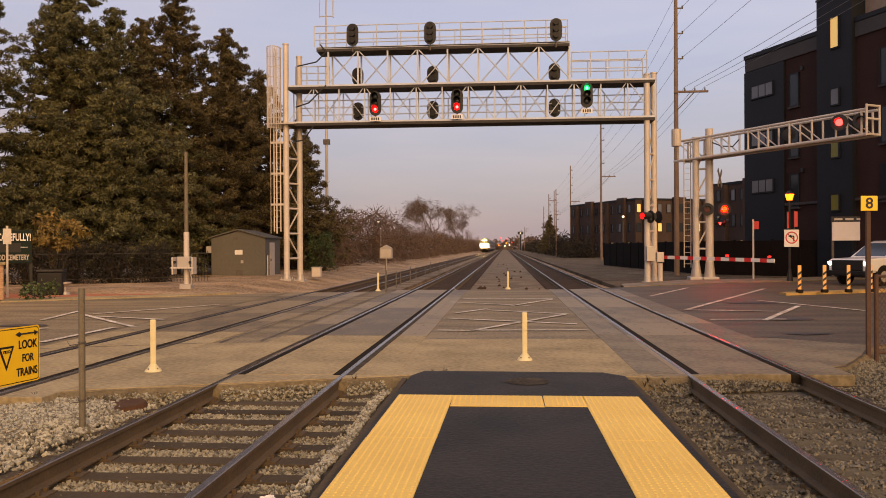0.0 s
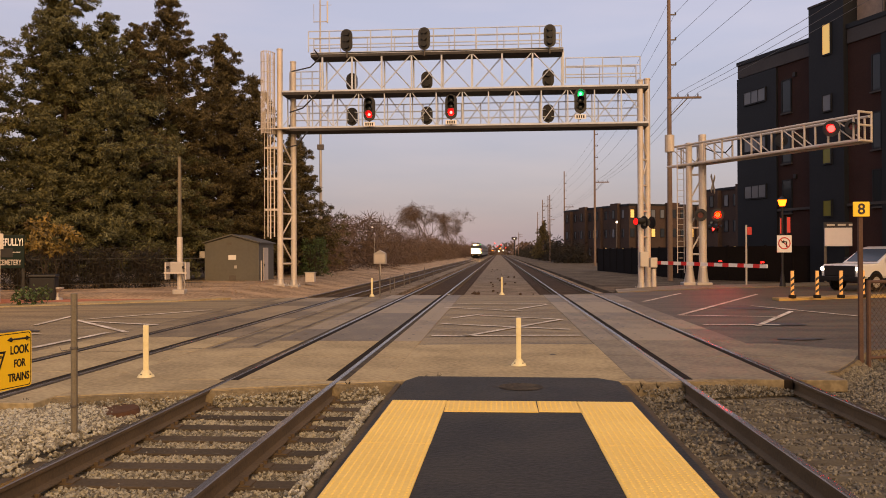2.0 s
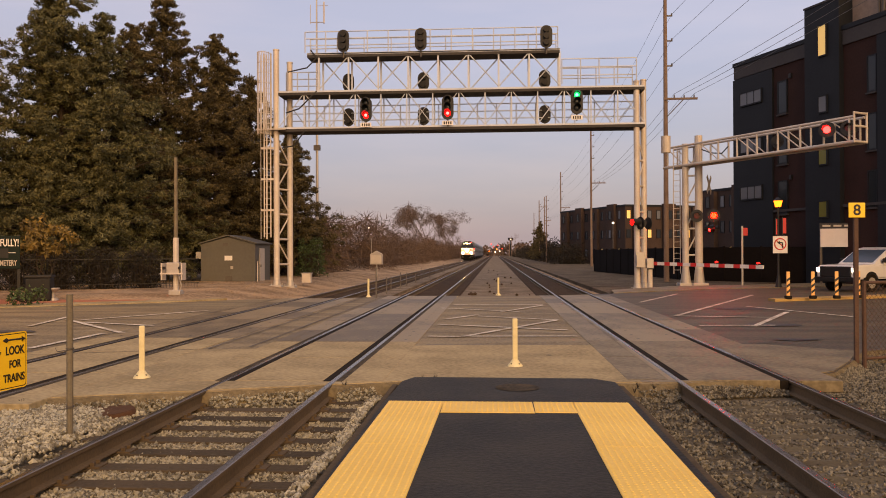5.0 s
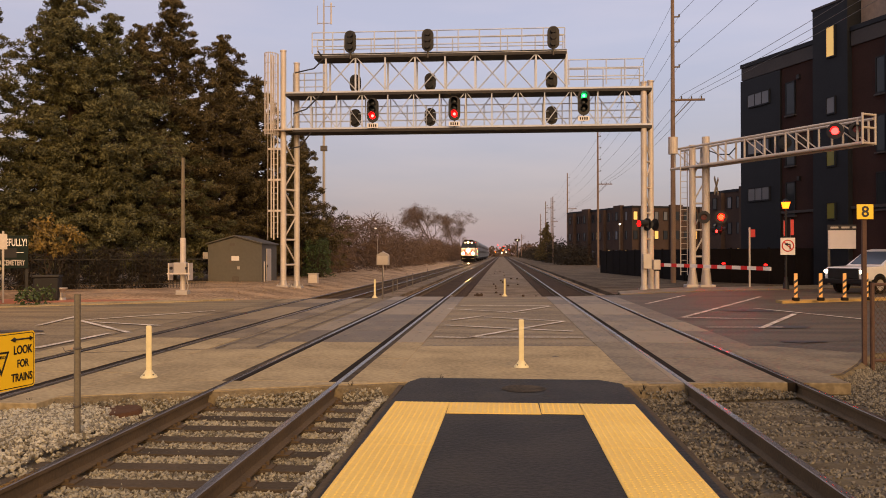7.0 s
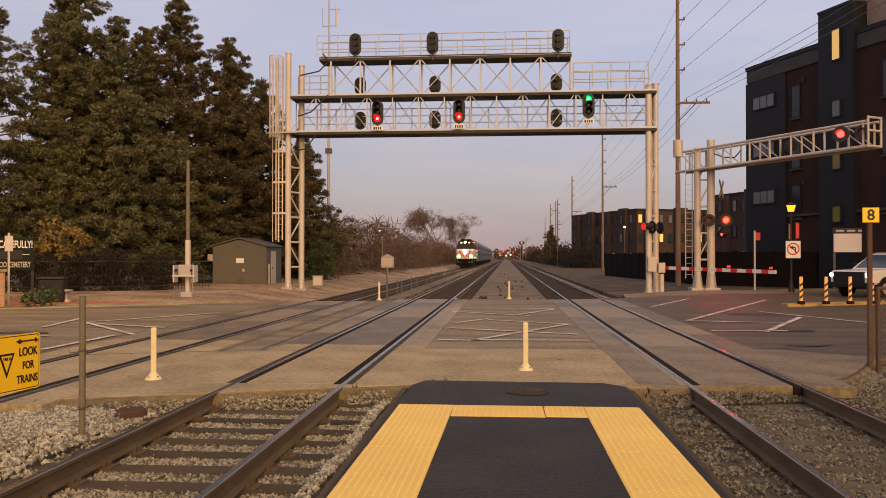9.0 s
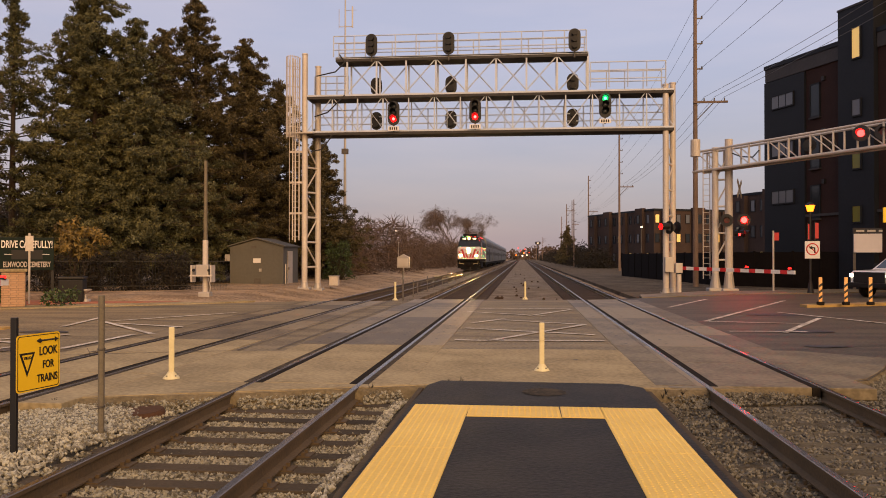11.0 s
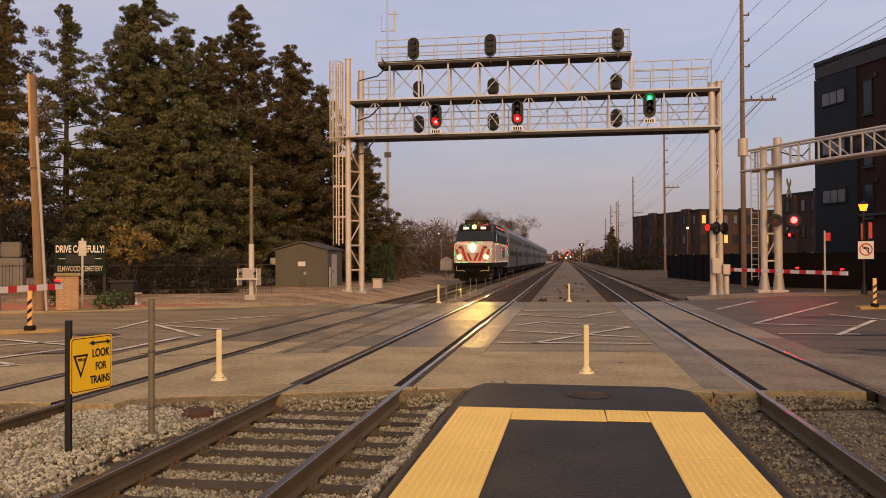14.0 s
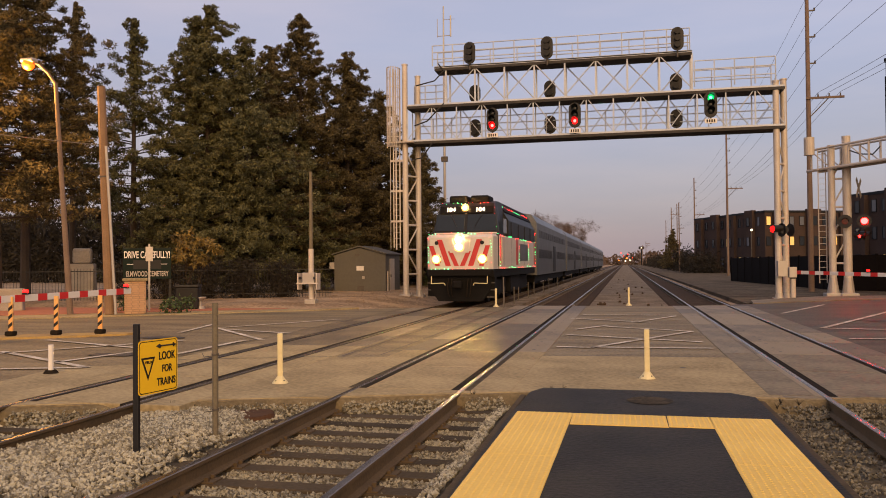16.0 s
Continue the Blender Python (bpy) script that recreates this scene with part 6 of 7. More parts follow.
def build_street_right():
    s = thing("street_lantern", "black lantern post with an amber light", "street lamp", pose(13.9, 40.2, 0.01))
    part("post", tube(B(), (0, 0, 0), (0, 0, 3.9), 0.06, 0.05, seg=12), "black", s)
    part("base", tube(B(), (0, 0, 0), (0, 0, 0.6), 0.16, 0.07, seg=12), "black", s)
    part("lamp", tube(B(), (0, 0, 3.95), (0, 0, 4.25), 0.13, 0.21, seg=14), "porch", s, "glowing amber globe")
    part("cap", tube(B(), (0, 0, 4.25), (0, 0, 4.42), 0.24, 0.05, seg=14), "black", s)
    n = thing("traffic_sign", "white turn-prohibition sign on a black lantern post", "sign", pose(13.95, 40.08, 2.1))
    part("plate", box(B(), -0.35, 0.35, -0.015, 0.015, -0.42, 0.42, bevel=0.012), "white", n)
    ring = B()
    pts = [(0.27 * math.cos(a), -0.02, 0.27 * math.sin(a) + 0.03) for a in (math.pi * 2 * k / 24 for k in range(25))]
    path_tube(ring, pts, 0.028, 6)
    tube(ring, (-0.19, -0.02, 0.22), (0.19, -0.02, -0.16), 0.025, seg=6)
    part("ring", ring, "red", n, "red ring and slash")
    bm = B()
    path_tube(bm, [(0.1, -0.018, -0.15), (0.1, -0.018, 0.1), (-0.05, -0.018, 0.1)], 0.03, 6)
    tube(bm, (-0.03, -0.018, 0.1), (-0.16, -0.018, 0.1), 0.08, 0.002, seg=6)
    part("arrow", bm, "black", n, "black left-turn arrow")
    for x, y, z0, w in ((14.05, 40.0, 2.65, 0.1), (13.72, 40.0, 2.6, 0.04)):
        b = thing("warning_flag", "red flag sheet fixed on a post", "flag", pose(x, y, z0), group="red flags")
        part("sheet", box(B(), 0, w * 1.6, -0.01, 0.01, 0, 0.75), "red", b)
        part("stick", tube(B(), (0, 0, -0.1), (0, 0, 0.8), 0.015, seg=6), "steel_dark", b)
    f = thing("sign_post", "thin pale post with a red sheet at its head", "sign", pose(12.8, 42.3, 0.0))
    part("post", box(B(), -0.04, 0.04, -0.03, 0.03, 0, 3.1), "galv", f)
    part("sheet", box(B(), 0.05, 0.28, -0.02, 0.0, 2.6, 3.0), "red", f, "red sheet")
    m = thing("notice_board", "white letter board with a dark frame on two posts", "sign board", pose(18.5, 44.5, 0, 0, 0, -8))
    part("board", box(B(), -0.85, 0.85, -0.05, 0.05, 2.0, 3.0, bevel=0.01), "white_lit", m)
    part("header", box(B(), -0.9, 0.9, -0.06, 0.06, 3.0, 3.3, bevel=0.01), "clad_grey", m, "dark grey header with unreadable writing")
    for k in range(3):
        part("mark", box(B(), -0.75 + 0.55 * k, -0.35 + 0.55 * k, -0.068, -0.061, 3.1, 3.2), "galv", m)
    for x in (-0.8, 0.8):
        part("leg", box(B(), x - 0.06, x + 0.06, 0.05, 0.12, 0, 3.2), "steel_dark", m)
    # dark screen fence in front of the blocks
    f = thing("screen_fence", "dark brown opaque screen fence along the street", "fence")
    pts = [(9.6, 78), (12.4, 52.0), (17.0, 47.5), (28, 41.5), (40, 36)]
    for (x0, y0), (x1, y1) in zip(pts[:-1], pts[1:]):
        L = math.hypot(x1 - x0, y1 - y0)
        m = pose(x0, y0, 0, 0, 0, math.degrees(math.atan2(y1 - y0, x1 - x0)))
        k = 0.0
        while k < L:
            w = min(2.4, L - k)
            part("fence_panel", box(B(), k + 0.03, k + w - 0.03, -0.03, 0.03, -0.2, 2.05, m=m), "fence_dark", f)
            part("fence_post", box(B(), k - 0.05, k + 0.05, -0.06, 0.06, -0.2, 2.12, m=m), "fence_dark", f)
            k += 2.4


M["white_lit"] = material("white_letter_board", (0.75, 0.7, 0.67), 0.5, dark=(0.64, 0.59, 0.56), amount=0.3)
build_street_right()


def build_truck():
    t = thing("pickup_truck", "white pickup truck waiting with its headlights on", "truck", pose(14.9, 36.0, 0.0, 0, 0, -60))
    # local -y is forward
    lower = [(0.0, 0.55), (-0.03, 1.05), (0.15, 1.15), (1.5, 1.2), (3.6, 1.24), (5.8, 1.24), (5.85, 0.55)]
    bm = B()
    prism(bm, lower, -0.98, 0.98, axis="x")
    bmesh.ops.bevel(bm, geom=[e for e in bm.edges if abs(e.verts[0].co.x - e.verts[1].co.x) < 0.01], offset=0.07, segments=2, affect="EDGES")
    part("body", bm, "car_paint", t)
    cab = [(1.3, 1.2), (2.4, 1.86), (2.85, 1.94), (3.8, 1.91), (4.1, 1.24)]
    bm = B()
    prism(bm, cab, -0.88, 0.88, axis="x")
    for v in bm.verts:
        if v.co.z > 1.5:
            v.co.x *= 0.86
    part("cab", bm, "car_paint", t)
    sl = Matrix.Translation((0, 1.3, 1.2)) @ pose(0, 0, 0, -math.degrees(math.atan2(1.1, 0.66)))
    part("windscreen", box(B(), -0.74, 0.74, -0.02, 0.01, 0.12, 1.2, m=sl), "pane_sky", t)
    for s in (-1, 1):
        bm = prism(B(), [(1.85, 1.27), (2.5, 1.74), (2.9, 1.83), (2.9, 1.27)], 0.83 * s, 0.885 * s, axis="x")
        part("side_window", bm, "pane", t)
        bm = prism(B(), [(2.98, 1.27), (2.98, 1.83), (3.6, 1.81), (3.85, 1.27)], 0.83 * s, 0.885 * s, axis="x")
        part("side_window", bm, "pane", t)
        part("mirror", box(B(), min(s * 0.95, s * 1.16), max(s * 0.95, s * 1.16), 1.75, 1.9, 1.25, 1.45, bevel=0.03), "black", t)
        part("headlight", box(B(), min(s * 0.79, s * 0.96), max(s * 0.79, s * 0.96), -0.06, 0.0, 0.88, 1.03, bevel=0.02), "car_lamp", t, "lit headlight")
        for y in (1.0, 4.7):
            w = part("wheel", tube(B(), (s * 0.72, y, 0.38), (s * 1.0, y, 0.38), 0.38, seg=22), "rubber", t)
            part("rim", tube(B(), (s * 0.99, y, 0.38), (s * 1.01, y, 0.38), 0.24, seg=18), "galv", w)
            part("arch", tube(B(), (s * 0.9, y, 0.42), (s * 0.99, y, 0.42), 0.46, seg=20), "black", t)
    part("grille", box(B(), -0.76, 0.76, -0.07, 0.0, 0.64, 1.1, bevel=0.03), "black", t, "black grille")
    part("bumper", box(B(), -0.97, 0.97, -0.14, 0.05, 0.42, 0.64, bevel=0.04), "loco_grey", t)


# sky reflection put into the windscreen's colour as a blue tint
M["pane_sky"] = glass("windscreen_sky_tint", (0.05, 0.07, 0.1), 0.08)
build_truck()


# ---- utility poles and wires ----
def utility_pole(x, y, h, arm, r=0.17, lean=0.0, steps=True):
    p = thing("utility_pole", "weathered brown wooden utility pole with a crossarm", "utility pole", pose(x, y, -0.1, 0, lean, 0), group="utility poles along the line")
    part("pole", tube(B(), (0, 0, 0), (0, 0, h), r, r * 0.6, seg=12), "wood_pole", p)
    for z in arm:
        part("crossarm", box(B(), -0.15, 1.9, -0.2, -0.08, z - 0.06, z + 0.06), "wood_pole", p)
        part("arm_brace", tube(B(), (1.1, -0.14, z), (0.05, -0.14, z - 1.1), 0.03, seg=6), "steel_dark", p)
        for k in range(3):
            part("insulator", tube(B(), (0.5 + 0.6 * k, -0.14, z + 0.06), (0.5 + 0.6 * k, -0.14, z + 0.24), 0.05, 0.03, seg=8), "steel_dark", p)
    for k in range(4):
        z = h - 1.0 - 1.55 * k
        part("standoff", box(B(), 0, 0.42, -0.03, 0.03, z - 0.03, z + 0.05), "steel_dark", p)
        part("insulator", tube(B(), (0.4, 0, z - 0.02), (0.4, 0, z + 0.16), 0.05, seg=8), "steel_dark", p)
    return p


def wire(name, pts, sag, r=0.012):
    bm = B()
    for a, b in zip(pts[:-1], pts[1:]):
        a, b = Vector(a), Vector(b)
        prev = a
        for k in range(1, 11):
            f = k / 10
            q = a.lerp(b, f) - Vector((0, 0, sag * 4 * f * (1 - f)))
            tube(bm, prev, q, r, seg=3)
            prev = q
    ob = part(name, bm, "steel_dark")
    tagged(ob, "thin dark overhead wire between utility poles", "wire", group="overhead wires")


def build_poles():
    ps = [(10.55, 50.0, 19.0, (11.3,)), (12.9, 108.0, 18.6, (11.2,)), (13.6, 166.0, 18.6, (11.2,)), (14.2, 230.0, 18.0, (11.2,)), (14.6, 300.0, 17.0, (11,))]
    for x, y, h, arm in ps:
        utility_pole(x, y, h, arm)
    utility_pole(10.2, 185, 14, (12.5,), 0.15)
    utility_pole(9.6, 150, 12.6, (), 0.13)
    utility_pole(9.5, 380, 11.5, (9.5, 10.5), 0.16)
    utility_pole(9.0, 430, 11, (9.5,), 0.16)
    utility_pole(8.6, 480, 11, (9.5,), 0.16)
    start = [(14.5, -6.0), (10.55, 50.0), (12.9, 108.0), (13.6, 166.0), (14.2, 230.0), (14.6, 300.0)]
    for k in range(4):
        z = 18.0 - 1.55 * k
        wire("overhead_wire", [(x + 0.4, y, z + (2 if y < 0 else 0)) for x, y in start], 0.5)
    for k in range(3):
        wire("overhead_wire", [(x + 0.5 + 0.6 * k, y - 0.14, 11.5) for x, y in start], 0.6)
    # antenna mast behind the bridge
    a = thing("antenna_mast", "slim pale steel mast with whip aerials behind the bridge", "antenna mast", pose(-13.95, 62.0, 0.0))
    part("pole", tube(B(), (0, 0, 0), (0, 0, 22.4), 0.14, 0.05, seg=10), "galv", a)
    part("arm", tube(B(), (-0.5, 0, 20.0), (0.58, 0, 20.0), 0.035, seg=6), "galv", a)
    part("whip", tube(B(), (-0.5, 0, 19.9), (-0.5, 0, 21.4), 0.025, seg=5), "galv", a)
    part("aerial", tube(B(), (0.58, 0, 19.9), (0.58, 0, 21.6), 0.06, seg=8), "alu", a, "thick pale aerial tube")
    part("side_arm", tube(B(), (0, 0, 21.3), (0.9, 0, 21.3), 0.02, seg=5), "galv", a)
    part("clamp", box(B(), -0.25, 0.25, -0.15, 0.15, 9.9, 10.3), "steel_dark", a)


build_poles()


# ---- left side: street lamp, poles, cemetery entrance ----
def build_left_side():
    s = thing("street_lamp", "tall leaning street lamp with a glowing sodium head", "street lamp", pose(-19.5, 25.05, 0.03))
    part("pole", tube(B(), (0, 0, 0), (-0.62, 0, 8.4), 0.11, 0.07, seg=10), "wood_pole", s)
    part("arm", path_tube(B(), [(-0.62, 0, 8.35), (-0.85, -0.1, 8.75), (-1.15, -0.2, 9.05), (-1.35, -0.3, 9.12)], 0.05, 8), "wood_pole", s)
    part("head", box(B(), -1.75, -1.2, -0.48, -0.15, 9.12, 9.27, bevel=0.05), "galv", s)
    bm = B()
    bmesh.ops.create_uvsphere(bm, u_segments=14, v_segments=8, radius=0.21, matrix=pose(-1.5, -0.32, 9.05))
    part("bulb", bm, "sodium", s, "glowing amber lens", smooth=True)
    w = thing("utility_pole", "thick pale-brown leaning wooden pole with a steel conduit", "utility pole", pose(-18.0, 25.2, 0.03))
    part("pole", tube(B(), (0, 0, 0), (-0.34, 0, 8.2), 0.17, 0.14, seg=12), "wood_warm", w)
    part("conduit", tube(B(), (0.32, -0.1, 0), (0.0, -0.2, 6.0), 0.05, seg=8), "galv", w)
    part("band", tube(B(), (-0.2, 0, 4.9), (-0.203, 0, 4.96), 0.175, seg=12), "steel_dark", w)
    wire("overhead_wire", [(-30, 16, 7.6), (-18.3, 25.2, 6.1)], 0.2, 0.02)
    p = thing("brick_pillar", "buff brick gate pillar with a stone cap", "pillar", pose(-17.3, 25.7, 0.03, 0, 0, 32))
    core = part("core", box(B(), -0.34, 0.34, -0.34, 0.34, 0, 1.18), "mortar", p)
    brick = mesh_of("brick", box(B(), -0.1, 0.1, -0.03, 0.03, -0.032, 0.032, bevel=0.004), "brick_buff")
    for row in range(15):
        z = 0.05 + row * 0.077
        for side in range(4):
            for k in range(3):
                off = -0.235 + 0.225 * k + (0.05 if row % 2 else 0.0)
                piece("brick", brick, p, pose(0, 0, 0, 0, 0, 90 * side) @ pose(off, -0.33, z))
    part("cap", box(B(), -0.42, 0.42, -0.42, 0.42, 1.18, 1.28, bevel=0.02), "concrete", p, "stone cap")
    g = thing("entrance_sign", "dark green cemetery sign with white lettering", "sign board", pose(-18.45, 28.2, 0.03, 0, 0, 30))
    part("board", box(B(), -0.9, 0.9, -0.04, 0.04, 1.2, 2.42, bevel=0.01), "sign_green", g)
    for words, z, sz in (("DRIVE CAREFULLY!", 2.15, 0.29), ("ELMWOOD CEMETERY", 1.4, 0.22)):
        writing("lettering", words, sz, "white" if z > 2 else "galv", g, pose(0, -0.05, z, 90) @ Matrix.Diagonal((0.7, 1.3, 1, 1)), "white lettering")
    part("panel", box(B(), -0.52, 0.52, -0.046, -0.041, 1.6, 1.95), "black", g, "black blank panel")
    part("rule", box(B(), -0.75, -0.5, -0.046, -0.041, 1.78, 1.8), "white", g)
    part("rule", box(B(), 0.5, 0.75, -0.046, -0.041, 1.78, 1.8), "white", g)
    for x in (-0.85, 0.85):
        part("post", box(B(), x - 0.05, x + 0.05, 0.04, 0.12, 0, 2.45), "black", g)
    n = thing("sign_post", "slim galvanised post with the grey back of a small sign", "sign", pose(-17.68, 27.15, 0.03, 0, 0, 32))
    part("post", box(B(), -0.035, 0.035, -0.02, 0.02, 0, 2.55), "galv", n)
    part("plate", box(B(), -0.13, 0.13, -0.035, -0.021, 1.9, 2.45), "alu", n)
    m = thing("monument", "pale stone grave monument on a stepped base", "monument", pose(-27.3, 36.0, 0.0, 0, 0, 20))
    part("shaft", box(B(), -0.62, 0.62, -0.25, 0.25, 0.5, 1.9, bevel=0.04), "stone_pale", m)
    part("shaft", box(B(), -0.46, 0.46, -0.22, 0.22, 1.9, 2.7, bevel=0.12), "stone_pale", m)
    part("base", box(B(), -0.8, 0.8, -0.5, 0.5, 0, 0.5, bevel=0.03), "stone_pale", m)
    m = thing("monument", "pale stone grave monument on a stepped base", "monument", pose(-24.0, 27.0, 0.0, 0, 0, 25))
    part("shaft", box(B(), -0.7, 0.7, -0.2, 0.2, 0.0, 0.9, bevel=0.04), "stone_pale", m)
    # bin, urn
    b = thing("bin", "large dark waste bin beside the paving", "bin", pose(-17.0, 28.8, 0.03, 0, 0, 20))
    part("body", box(B(), -0.44, 0.44, -0.4, 0.4, 0, 0.85, bevel=0.05), "loco_grey", b)
    part("lid", box(B(), -0.47, 0.47, -0.43, 0.43, 0.85, 0.95, bevel=0.03), "black", b)
    u = thing("garden_urn", "grey stone urn on a round foot", "urn", pose(-16.55, 28.9, 0.03))
    bm = B()
    for z0, z1, a, c in ((0, 0.1, 0.2, 0.18), (0.1, 0.3, 0.07, 0.06), (0.3, 0.42, 0.09, 0.22), (0.42, 0.47, 0.24, 0.24)):
        tube(bm, (0, 0, z0), (0, 0, z1), a, c, seg=16)
    part("bowl", bm, "galv", u)
    # iron fence of the cemetery
    f = thing("iron_fence", "dark iron fence along the cemetery", "fence")
    pts = [(-44, 23), (-30, 30.5), (-20, 34.5), (-14.2, 37.5)]
    for (x0, y0), (x1, y1) in zip(pts[:-1], pts[1:]):
        L = math.hypot(x1 - x0, y1 - y0)
        m0 = pose(x0, y0, 0.05, 0, 0, math.degrees(math.atan2(y1 - y0, x1 - x0)))
        for z in (0.3, 1.45):
            part("rail", box(B(), 0, L, -0.02, 0.02, z, z + 0.04, m=m0), "black", f)
        bm = B()
        k = 0.0
        while k < L:
            tube(bm, m0 @ Vector((k, 0, 0)), m0 @ Vector((k, 0, 1.6)), 0.011, seg=4)
            k += 0.14
        tagged(part("ironwork", bm, "black", f), kind="stuff")
    # small yellowing tree, shrubs
    for k, (x, y) in enumerate(((-17.7, 29.9), (-17.0, 29.5))):
        bare_tree(x, y, 3.4 - 0.3 * k, 70 + k, "bark", "young_tree", "small bushy tree with thin yellow autumn leaves", ("leaf_yellow", 0.12, 5), 5, "yellowing trees", thick=0.009)
    rng = random.Random(12)

    def shrub(x, y, w, h, mat, words, seed, size=0.09, name="shrub"):
        r2 = random.Random(seed)
        t = thing(name, words, "shrub", pose(x, y, ground_height(x, y) if y > 31 else 0.1), group="shrubs")
        pts = []
        bm = B()
        for _ in range(int(34 * w * h) + 12):
            a, q = r2.uniform(0, 6.28), r2.random() ** 0.5
            z = h * r2.random() ** 0.8
            p = Vector((math.cos(a) * q * w / 2 * (1 - 0.35 * z / h), math.sin(a) * q * w / 2 * 0.8, z))
            pts.append((p, 0.2))
            tube(bm, (p.x * 0.2, p.y * 0.2, 0), p, 0.012, 0.004, seg=3)
        part("stem", bm, "bark", t)
        c = new("foliage", card_mesh("foliage", pts, mat, r2, size * (1 if mat == "leaf_green" else 2.0), flat=1.0, per=9, thin=0.45 if mat == "leaf_green" else 0.1))
        c.parent = t

    shrub(-16.0, 26.4, 1.3, 0.45, "leaf_green", "low green shrub at the pillar", 1)
    shrub(-18.6, 27.4, 1.2, 0.5, "leaf_green", "low green shrub at the pillar", 2)
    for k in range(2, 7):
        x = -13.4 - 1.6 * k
        shrub(x, 38.2 - 0.62 * k * 1.2, 2.2, 1.5 + 0.5 * rng.random(), "undergrowth", "tangled undergrowth by the fence, near black to take in shade", 20 + k, 0.12)
    shrub(-12.6, 54.0, 2.2, 2.6, "leaf_green", "round green shrub behind the bridge leg", 5)
    shrub(-13.4, 57.0, 2.4, 3.0, "leaf_green", "round green shrub behind the bridge leg", 6)


M["mortar"] = material("mortar", (0.42, 0.29, 0.19), 0.9)
M["brick_buff"] = material("buff_brick", (0.5, 0.32, 0.19), 0.85, dark=(0.42, 0.25, 0.14), scale=3, fine=30, bump=0.2, vary=0.4)
build_left_side()
lamp_data = bpy.data.lights.new("sodium_light", "POINT")
lamp_data.energy, lamp_data.color, lamp_data.shadow_soft_size = 1700, (1.0, 0.45, 0.08), 0.2
street_light = new("sodium_light", lamp_data)
street_light.location = (-21.1, 24.5, 8.75)


# ---- woods and distance down the line ----
def build_woods():
    rng = random.Random(21)
    for k in range(46):
        y = 66 + 7.5 * k * (1 + k * 0.012) + rng.uniform(-3, 3)
        x = -12.8 - rng.random() ** 1.5 * 9 - (1.5 if k < 6 else 0)
        h = (rng.uniform(5.0, 8.0) if k % 5 else rng.uniform(9.5, 12.5)) * (0.72 if k < 9 else 1.0)
        bare_tree(x, y, h, 200 + k, depth=4, leaves=("leaf_rust", 0.22, 5) if k % 3 == 0 else ("twig", 0.2, 4))
    for k, (x, y, h) in enumerate(((-14.6, 146, 14.5), (-13.6, 162, 15.0), (-16.0, 176, 16.0), (-13.4, 190, 15.0), (-12.8, 208, 15.5), (-12.2, 240, 13.5))):
        bare_tree(x, y, h, 300 + k, depth=5, words="tall leafless tree above the thicket", leaves=("twig", 0.7, 9), thick=0.009)
    # undergrowth
    pts = []
    for k in range(2600):
        y = 60 + 420 * rng.random() ** 1.6
        x = -11.6 - 10 * rng.random() ** 1.3 - (2.0 if y < 75 else 0)
        pts.append((Vector((x, y, rng.random() ** 1.2 * (4.6 + 1.0 * math.sin(y * 0.09)) * min(1, (-x - 10.2) / 2.2))), 0.8))
    c = new("thicket", card_mesh("thicket", pts, "twig", rng, 0.9, flat=1.0, per=16, thin=0.045))
    tagged(c, "brown leafless undergrowth along the line", "thicket", kind="stuff")
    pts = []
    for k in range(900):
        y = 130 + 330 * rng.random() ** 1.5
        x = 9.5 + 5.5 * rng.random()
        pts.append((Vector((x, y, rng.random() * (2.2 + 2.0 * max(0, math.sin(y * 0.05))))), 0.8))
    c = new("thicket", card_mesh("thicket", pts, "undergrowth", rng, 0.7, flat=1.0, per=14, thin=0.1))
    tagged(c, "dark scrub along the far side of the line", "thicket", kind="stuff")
    for k, (x, y, h) in enumerate(((10.0, 175, 8.5), (10.8, 192, 9.5), (11.5, 212, 8.0))):
        conifer(x, y, h, 2.4, 400 + k, "needles_warm", group="conifers down the line", dense=0.7)
    # made-up belt of near-black leaves that stands in for shade behind the conifers
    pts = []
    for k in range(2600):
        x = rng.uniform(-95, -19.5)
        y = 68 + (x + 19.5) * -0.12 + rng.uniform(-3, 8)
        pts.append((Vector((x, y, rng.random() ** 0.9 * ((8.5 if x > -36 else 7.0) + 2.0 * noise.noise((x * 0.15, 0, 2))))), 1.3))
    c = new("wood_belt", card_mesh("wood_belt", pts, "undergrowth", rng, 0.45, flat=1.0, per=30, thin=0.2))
    tagged(c, "added near-black leaf mass for the shade behind the conifers", "wood", kind="stuff")
    # far tree line closes the view
    pts = []
    for k in range(2200):
        x = rng.uniform(-420, 420)
        pts.append((Vector((x, 640 + rng.uniform(-20, 40), rng.random() * (7 + 4 * noise.noise((x * 0.02, 0, 0))))), 3.2))
    c = new("distant_trees", card_mesh("distant_trees", pts, "twig", rng, 2.2, flat=1.0, per=7))
    tagged(c, "distant brown tree line on the horizon", "trees", kind="stuff")


M["leaf_rust"] = material("rust_leaves", (0.24, 0.13, 0.045), 0.8, dark=(0.11, 0.06, 0.025), scale=0.5, fine=6, island=0.7)
build_woods()


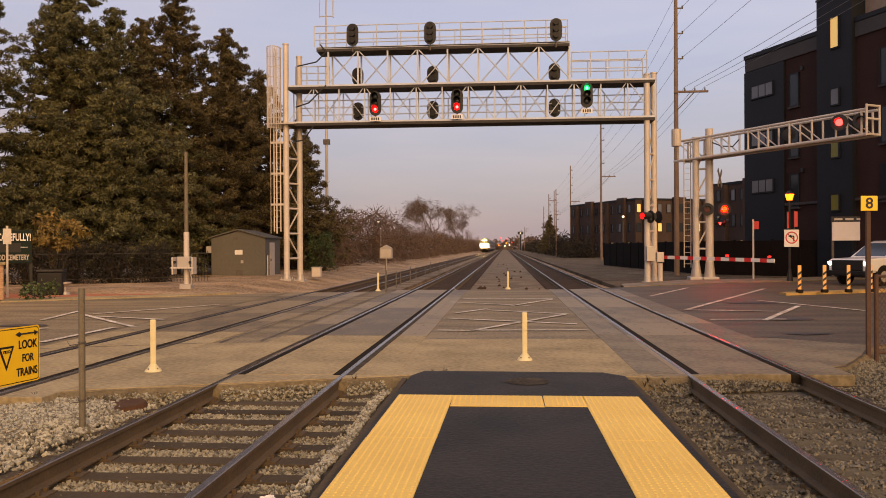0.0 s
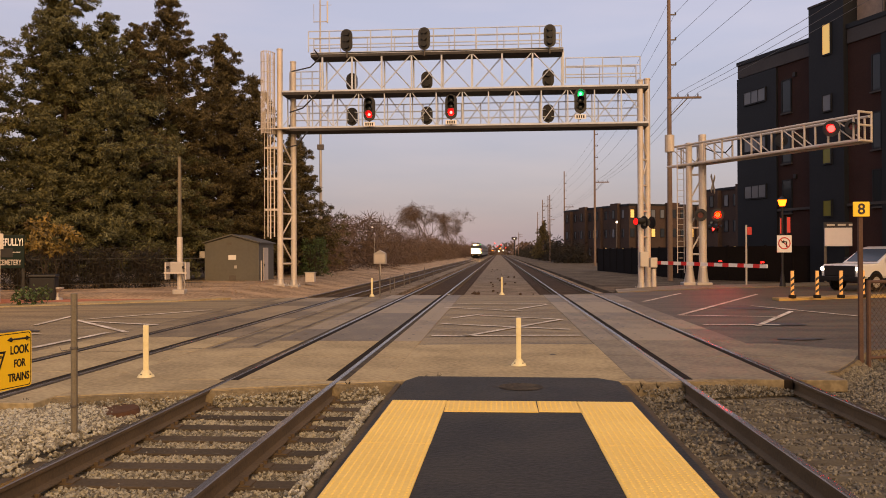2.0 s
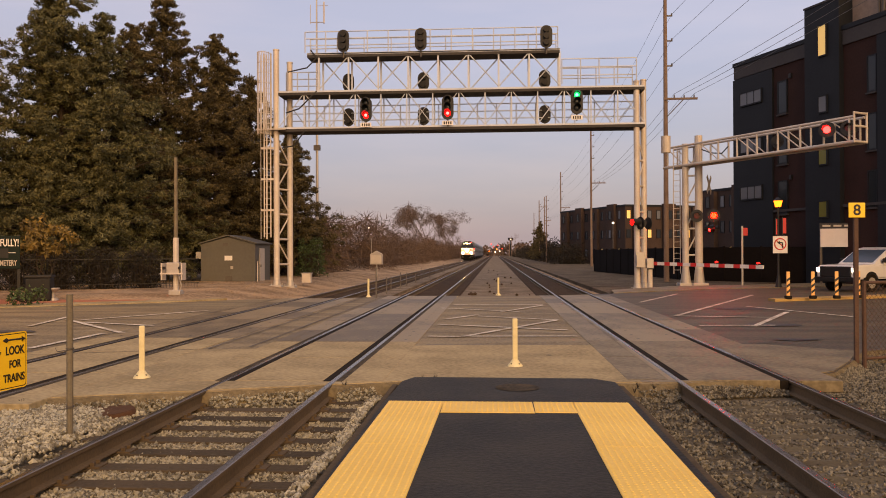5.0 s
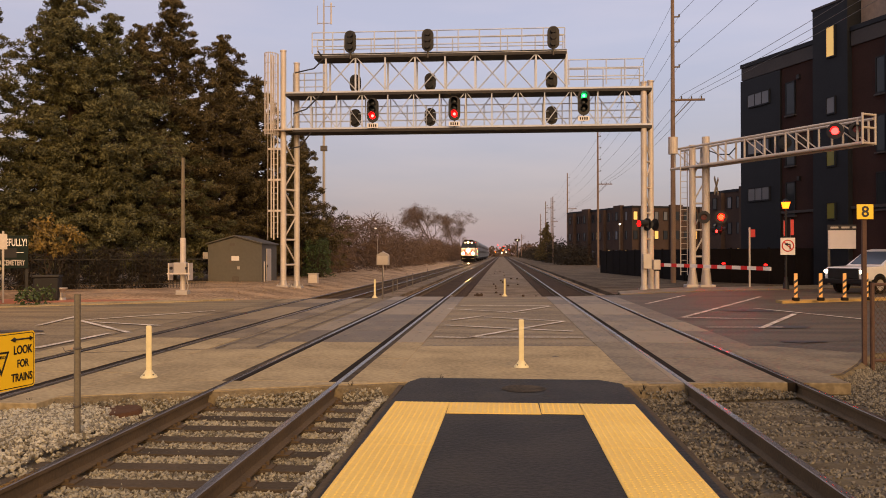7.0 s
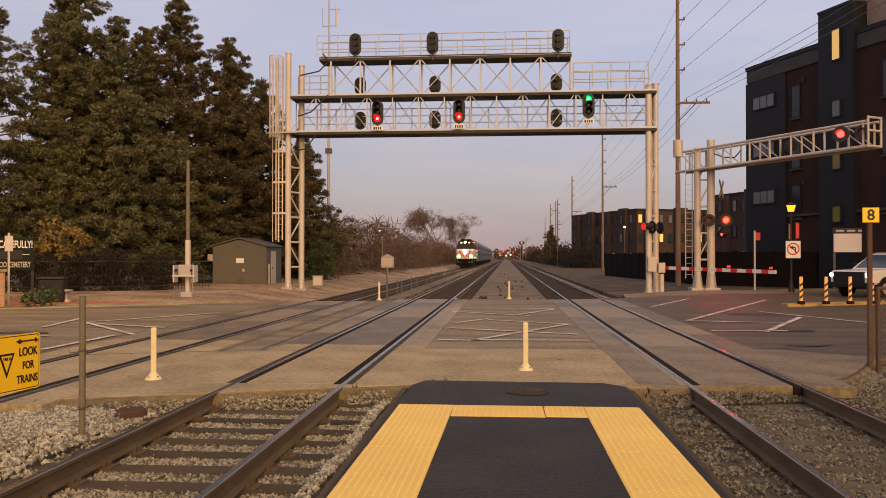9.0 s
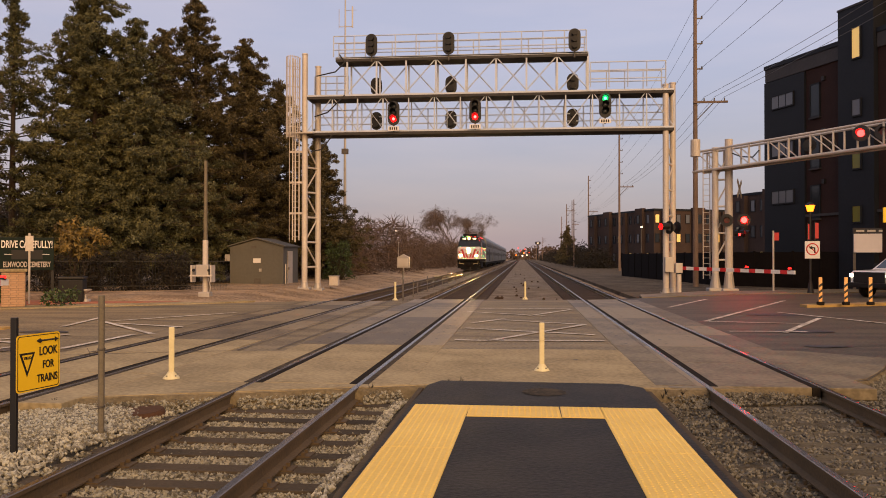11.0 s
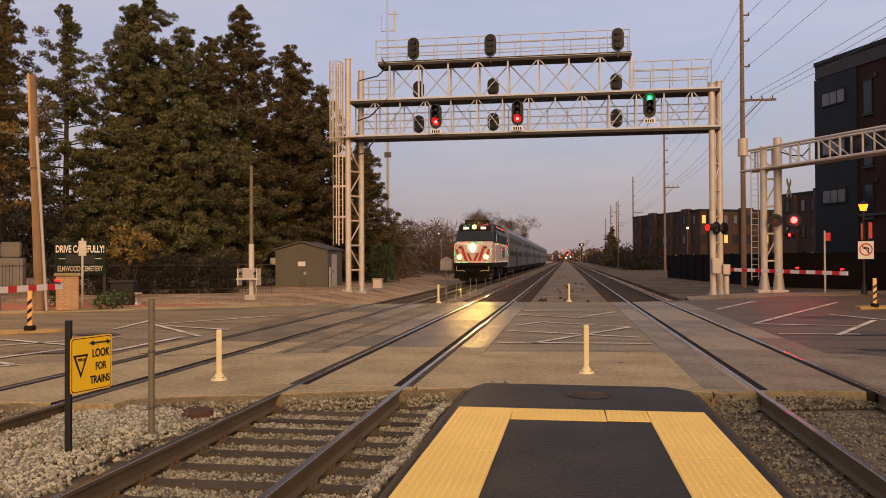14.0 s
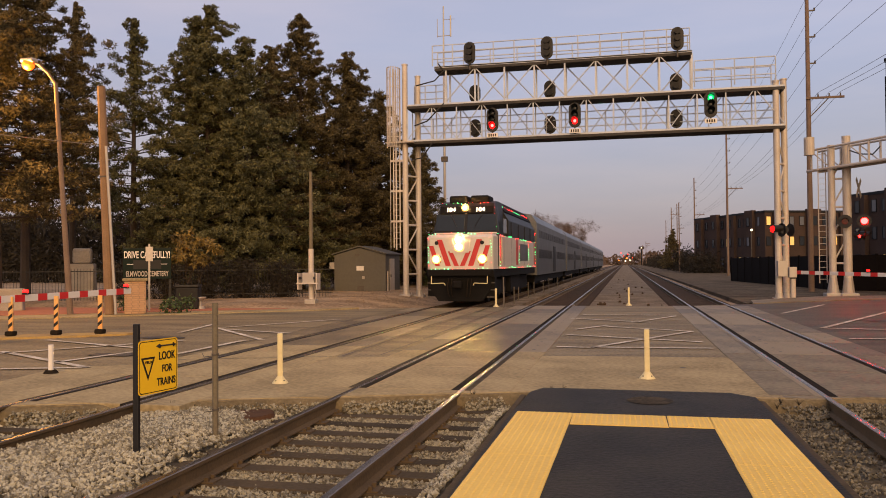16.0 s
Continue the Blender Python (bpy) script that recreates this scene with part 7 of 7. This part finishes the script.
def build_far_lights():
    t = thing("water_tower", "small dark water tower far down the line", "water tower", pose(11.0, 560, 0))
    part("tank", tube(B(), (0, 0, 10.8), (0, 0, 12.6), 1.9, 1.9, seg=18), "clad_dark", t)
    part("stem", tube(B(), (0, 0, 0), (0, 0, 10.8), 0.4, seg=10), "clad_dark", t)
    part("lamp", tube(B(), (0, -2.1, 11.6), (0, -1.95, 11.6), 0.35, seg=8), "far_white", t)
    for k, (x, z, mat, r) in enumerate(((-2.2, 7.2, "far_red", 0.35), (-0.8, 5.6, "far_red", 0.3), (1.6, 6.4, "far_red", 0.35), (0.2, 2.6, "far_white", 0.45), (2.8, 3.0, "far_white", 0.4), (1.0, 4.2, "porch", 0.35), (4.2, 4.6, "far_red", 0.28), (-3.4, 3.0, "porch", 0.3))):
        s = thing("distant_lamp", "tiny distant lamp on a pole down the line", "lamp", pose(x, 470, 0), group="distant lamps")
        part("pole", tube(B(), (0, 0.1, -0.2), (0, 0.1, z), 0.08, seg=6), "steel_dark", s)
        part("lens", tube(B(), (0, -0.2, z), (0, 0.0, z), r, seg=10), mat, s)
    for x, y, z in ((15.2, 104, 5.6), (-16.5, 104, 5.2)):
        s = thing("yard_lamp", "small pale lamp on a pole in the distance", "lamp", pose(x, y, 0), group="distant lamps")
        part("pole", tube(B(), (0, 0.1, -0.2), (0, 0.1, z), 0.06, seg=6), "steel_dark", s)
        part("lens", tube(B(), (0, -0.15, z), (0, 0.0, z), 0.14, seg=10), "far_white", s)


build_far_lights()


# ---- small things ----
def build_litter():
    for x, y, z, yaw in ((-1.75, 5.75, -0.13, 30), (-2.05, 32.7, 0.0, 10), (-5.6, 6.0, -0.1, 70)):
        s = thing("paper_scrap", "crumpled scrap of white paper on the ground", "litter", pose(x, y, z, 0, 0, yaw), group="paper scraps")
        bm = B()
        bmesh.ops.create_grid(bm, x_segments=4, y_segments=3, size=0.5)
        r = random.Random(int(yaw))
        for v in bm.verts:
            v.co = Vector((v.co.x * 0.11, v.co.y * 0.05, r.uniform(0.005, 0.035)))
        part("sheet", bm, "white", s)
    rng = random.Random(9)
    for k, (x, y) in enumerate(((-1.0, 11.1), (-0.85, 11.15), (1.85, 10.55), (2.05, 10.5), (1.75, 10.2), (-2.0, 10.5), (6.2, 12.9), (6.7, 13.6), (-5.6, 9.1))):
        t = thing("weed", "small dry brown weed in a crack", "weed", pose(x, y, -0.04), group="weeds in the cracks")
        bm = B()
        for j in range(16):
            a, l = rng.uniform(0, 6.28), rng.uniform(0.03, 0.1)
            d = Vector((math.cos(a) * rng.uniform(0.2, 0.9), math.sin(a) * rng.uniform(0.2, 0.9), 1)).normalized() * l
            tube(bm, (0, 0, 0), d, 0.004, 0.001, seg=3)
        part("stalk", bm, "undergrowth", t)


build_litter()


def motions():
    """The train runs in along its track, slowing slightly towards the crossing."""
    run = [(0.0, 272.0), (2.0, 241.2), (4.0, 210.4), (6.0, 179.4), (8.0, 148.4), (10.0, 117.5), (11.0, 102.2), (12.0, 87.2), (13.0, 72.7), (14.0, 58.9), (15.0, 45.7), (16.0, 33.0)]
    walk(loco, [(t, pose(TRACK_C, y, 0)) for t, y in run])
    for c, back in coaches:
        walk(c, [(t, pose(TRACK_C, y + back, 0)) for t, y in run])


motions()
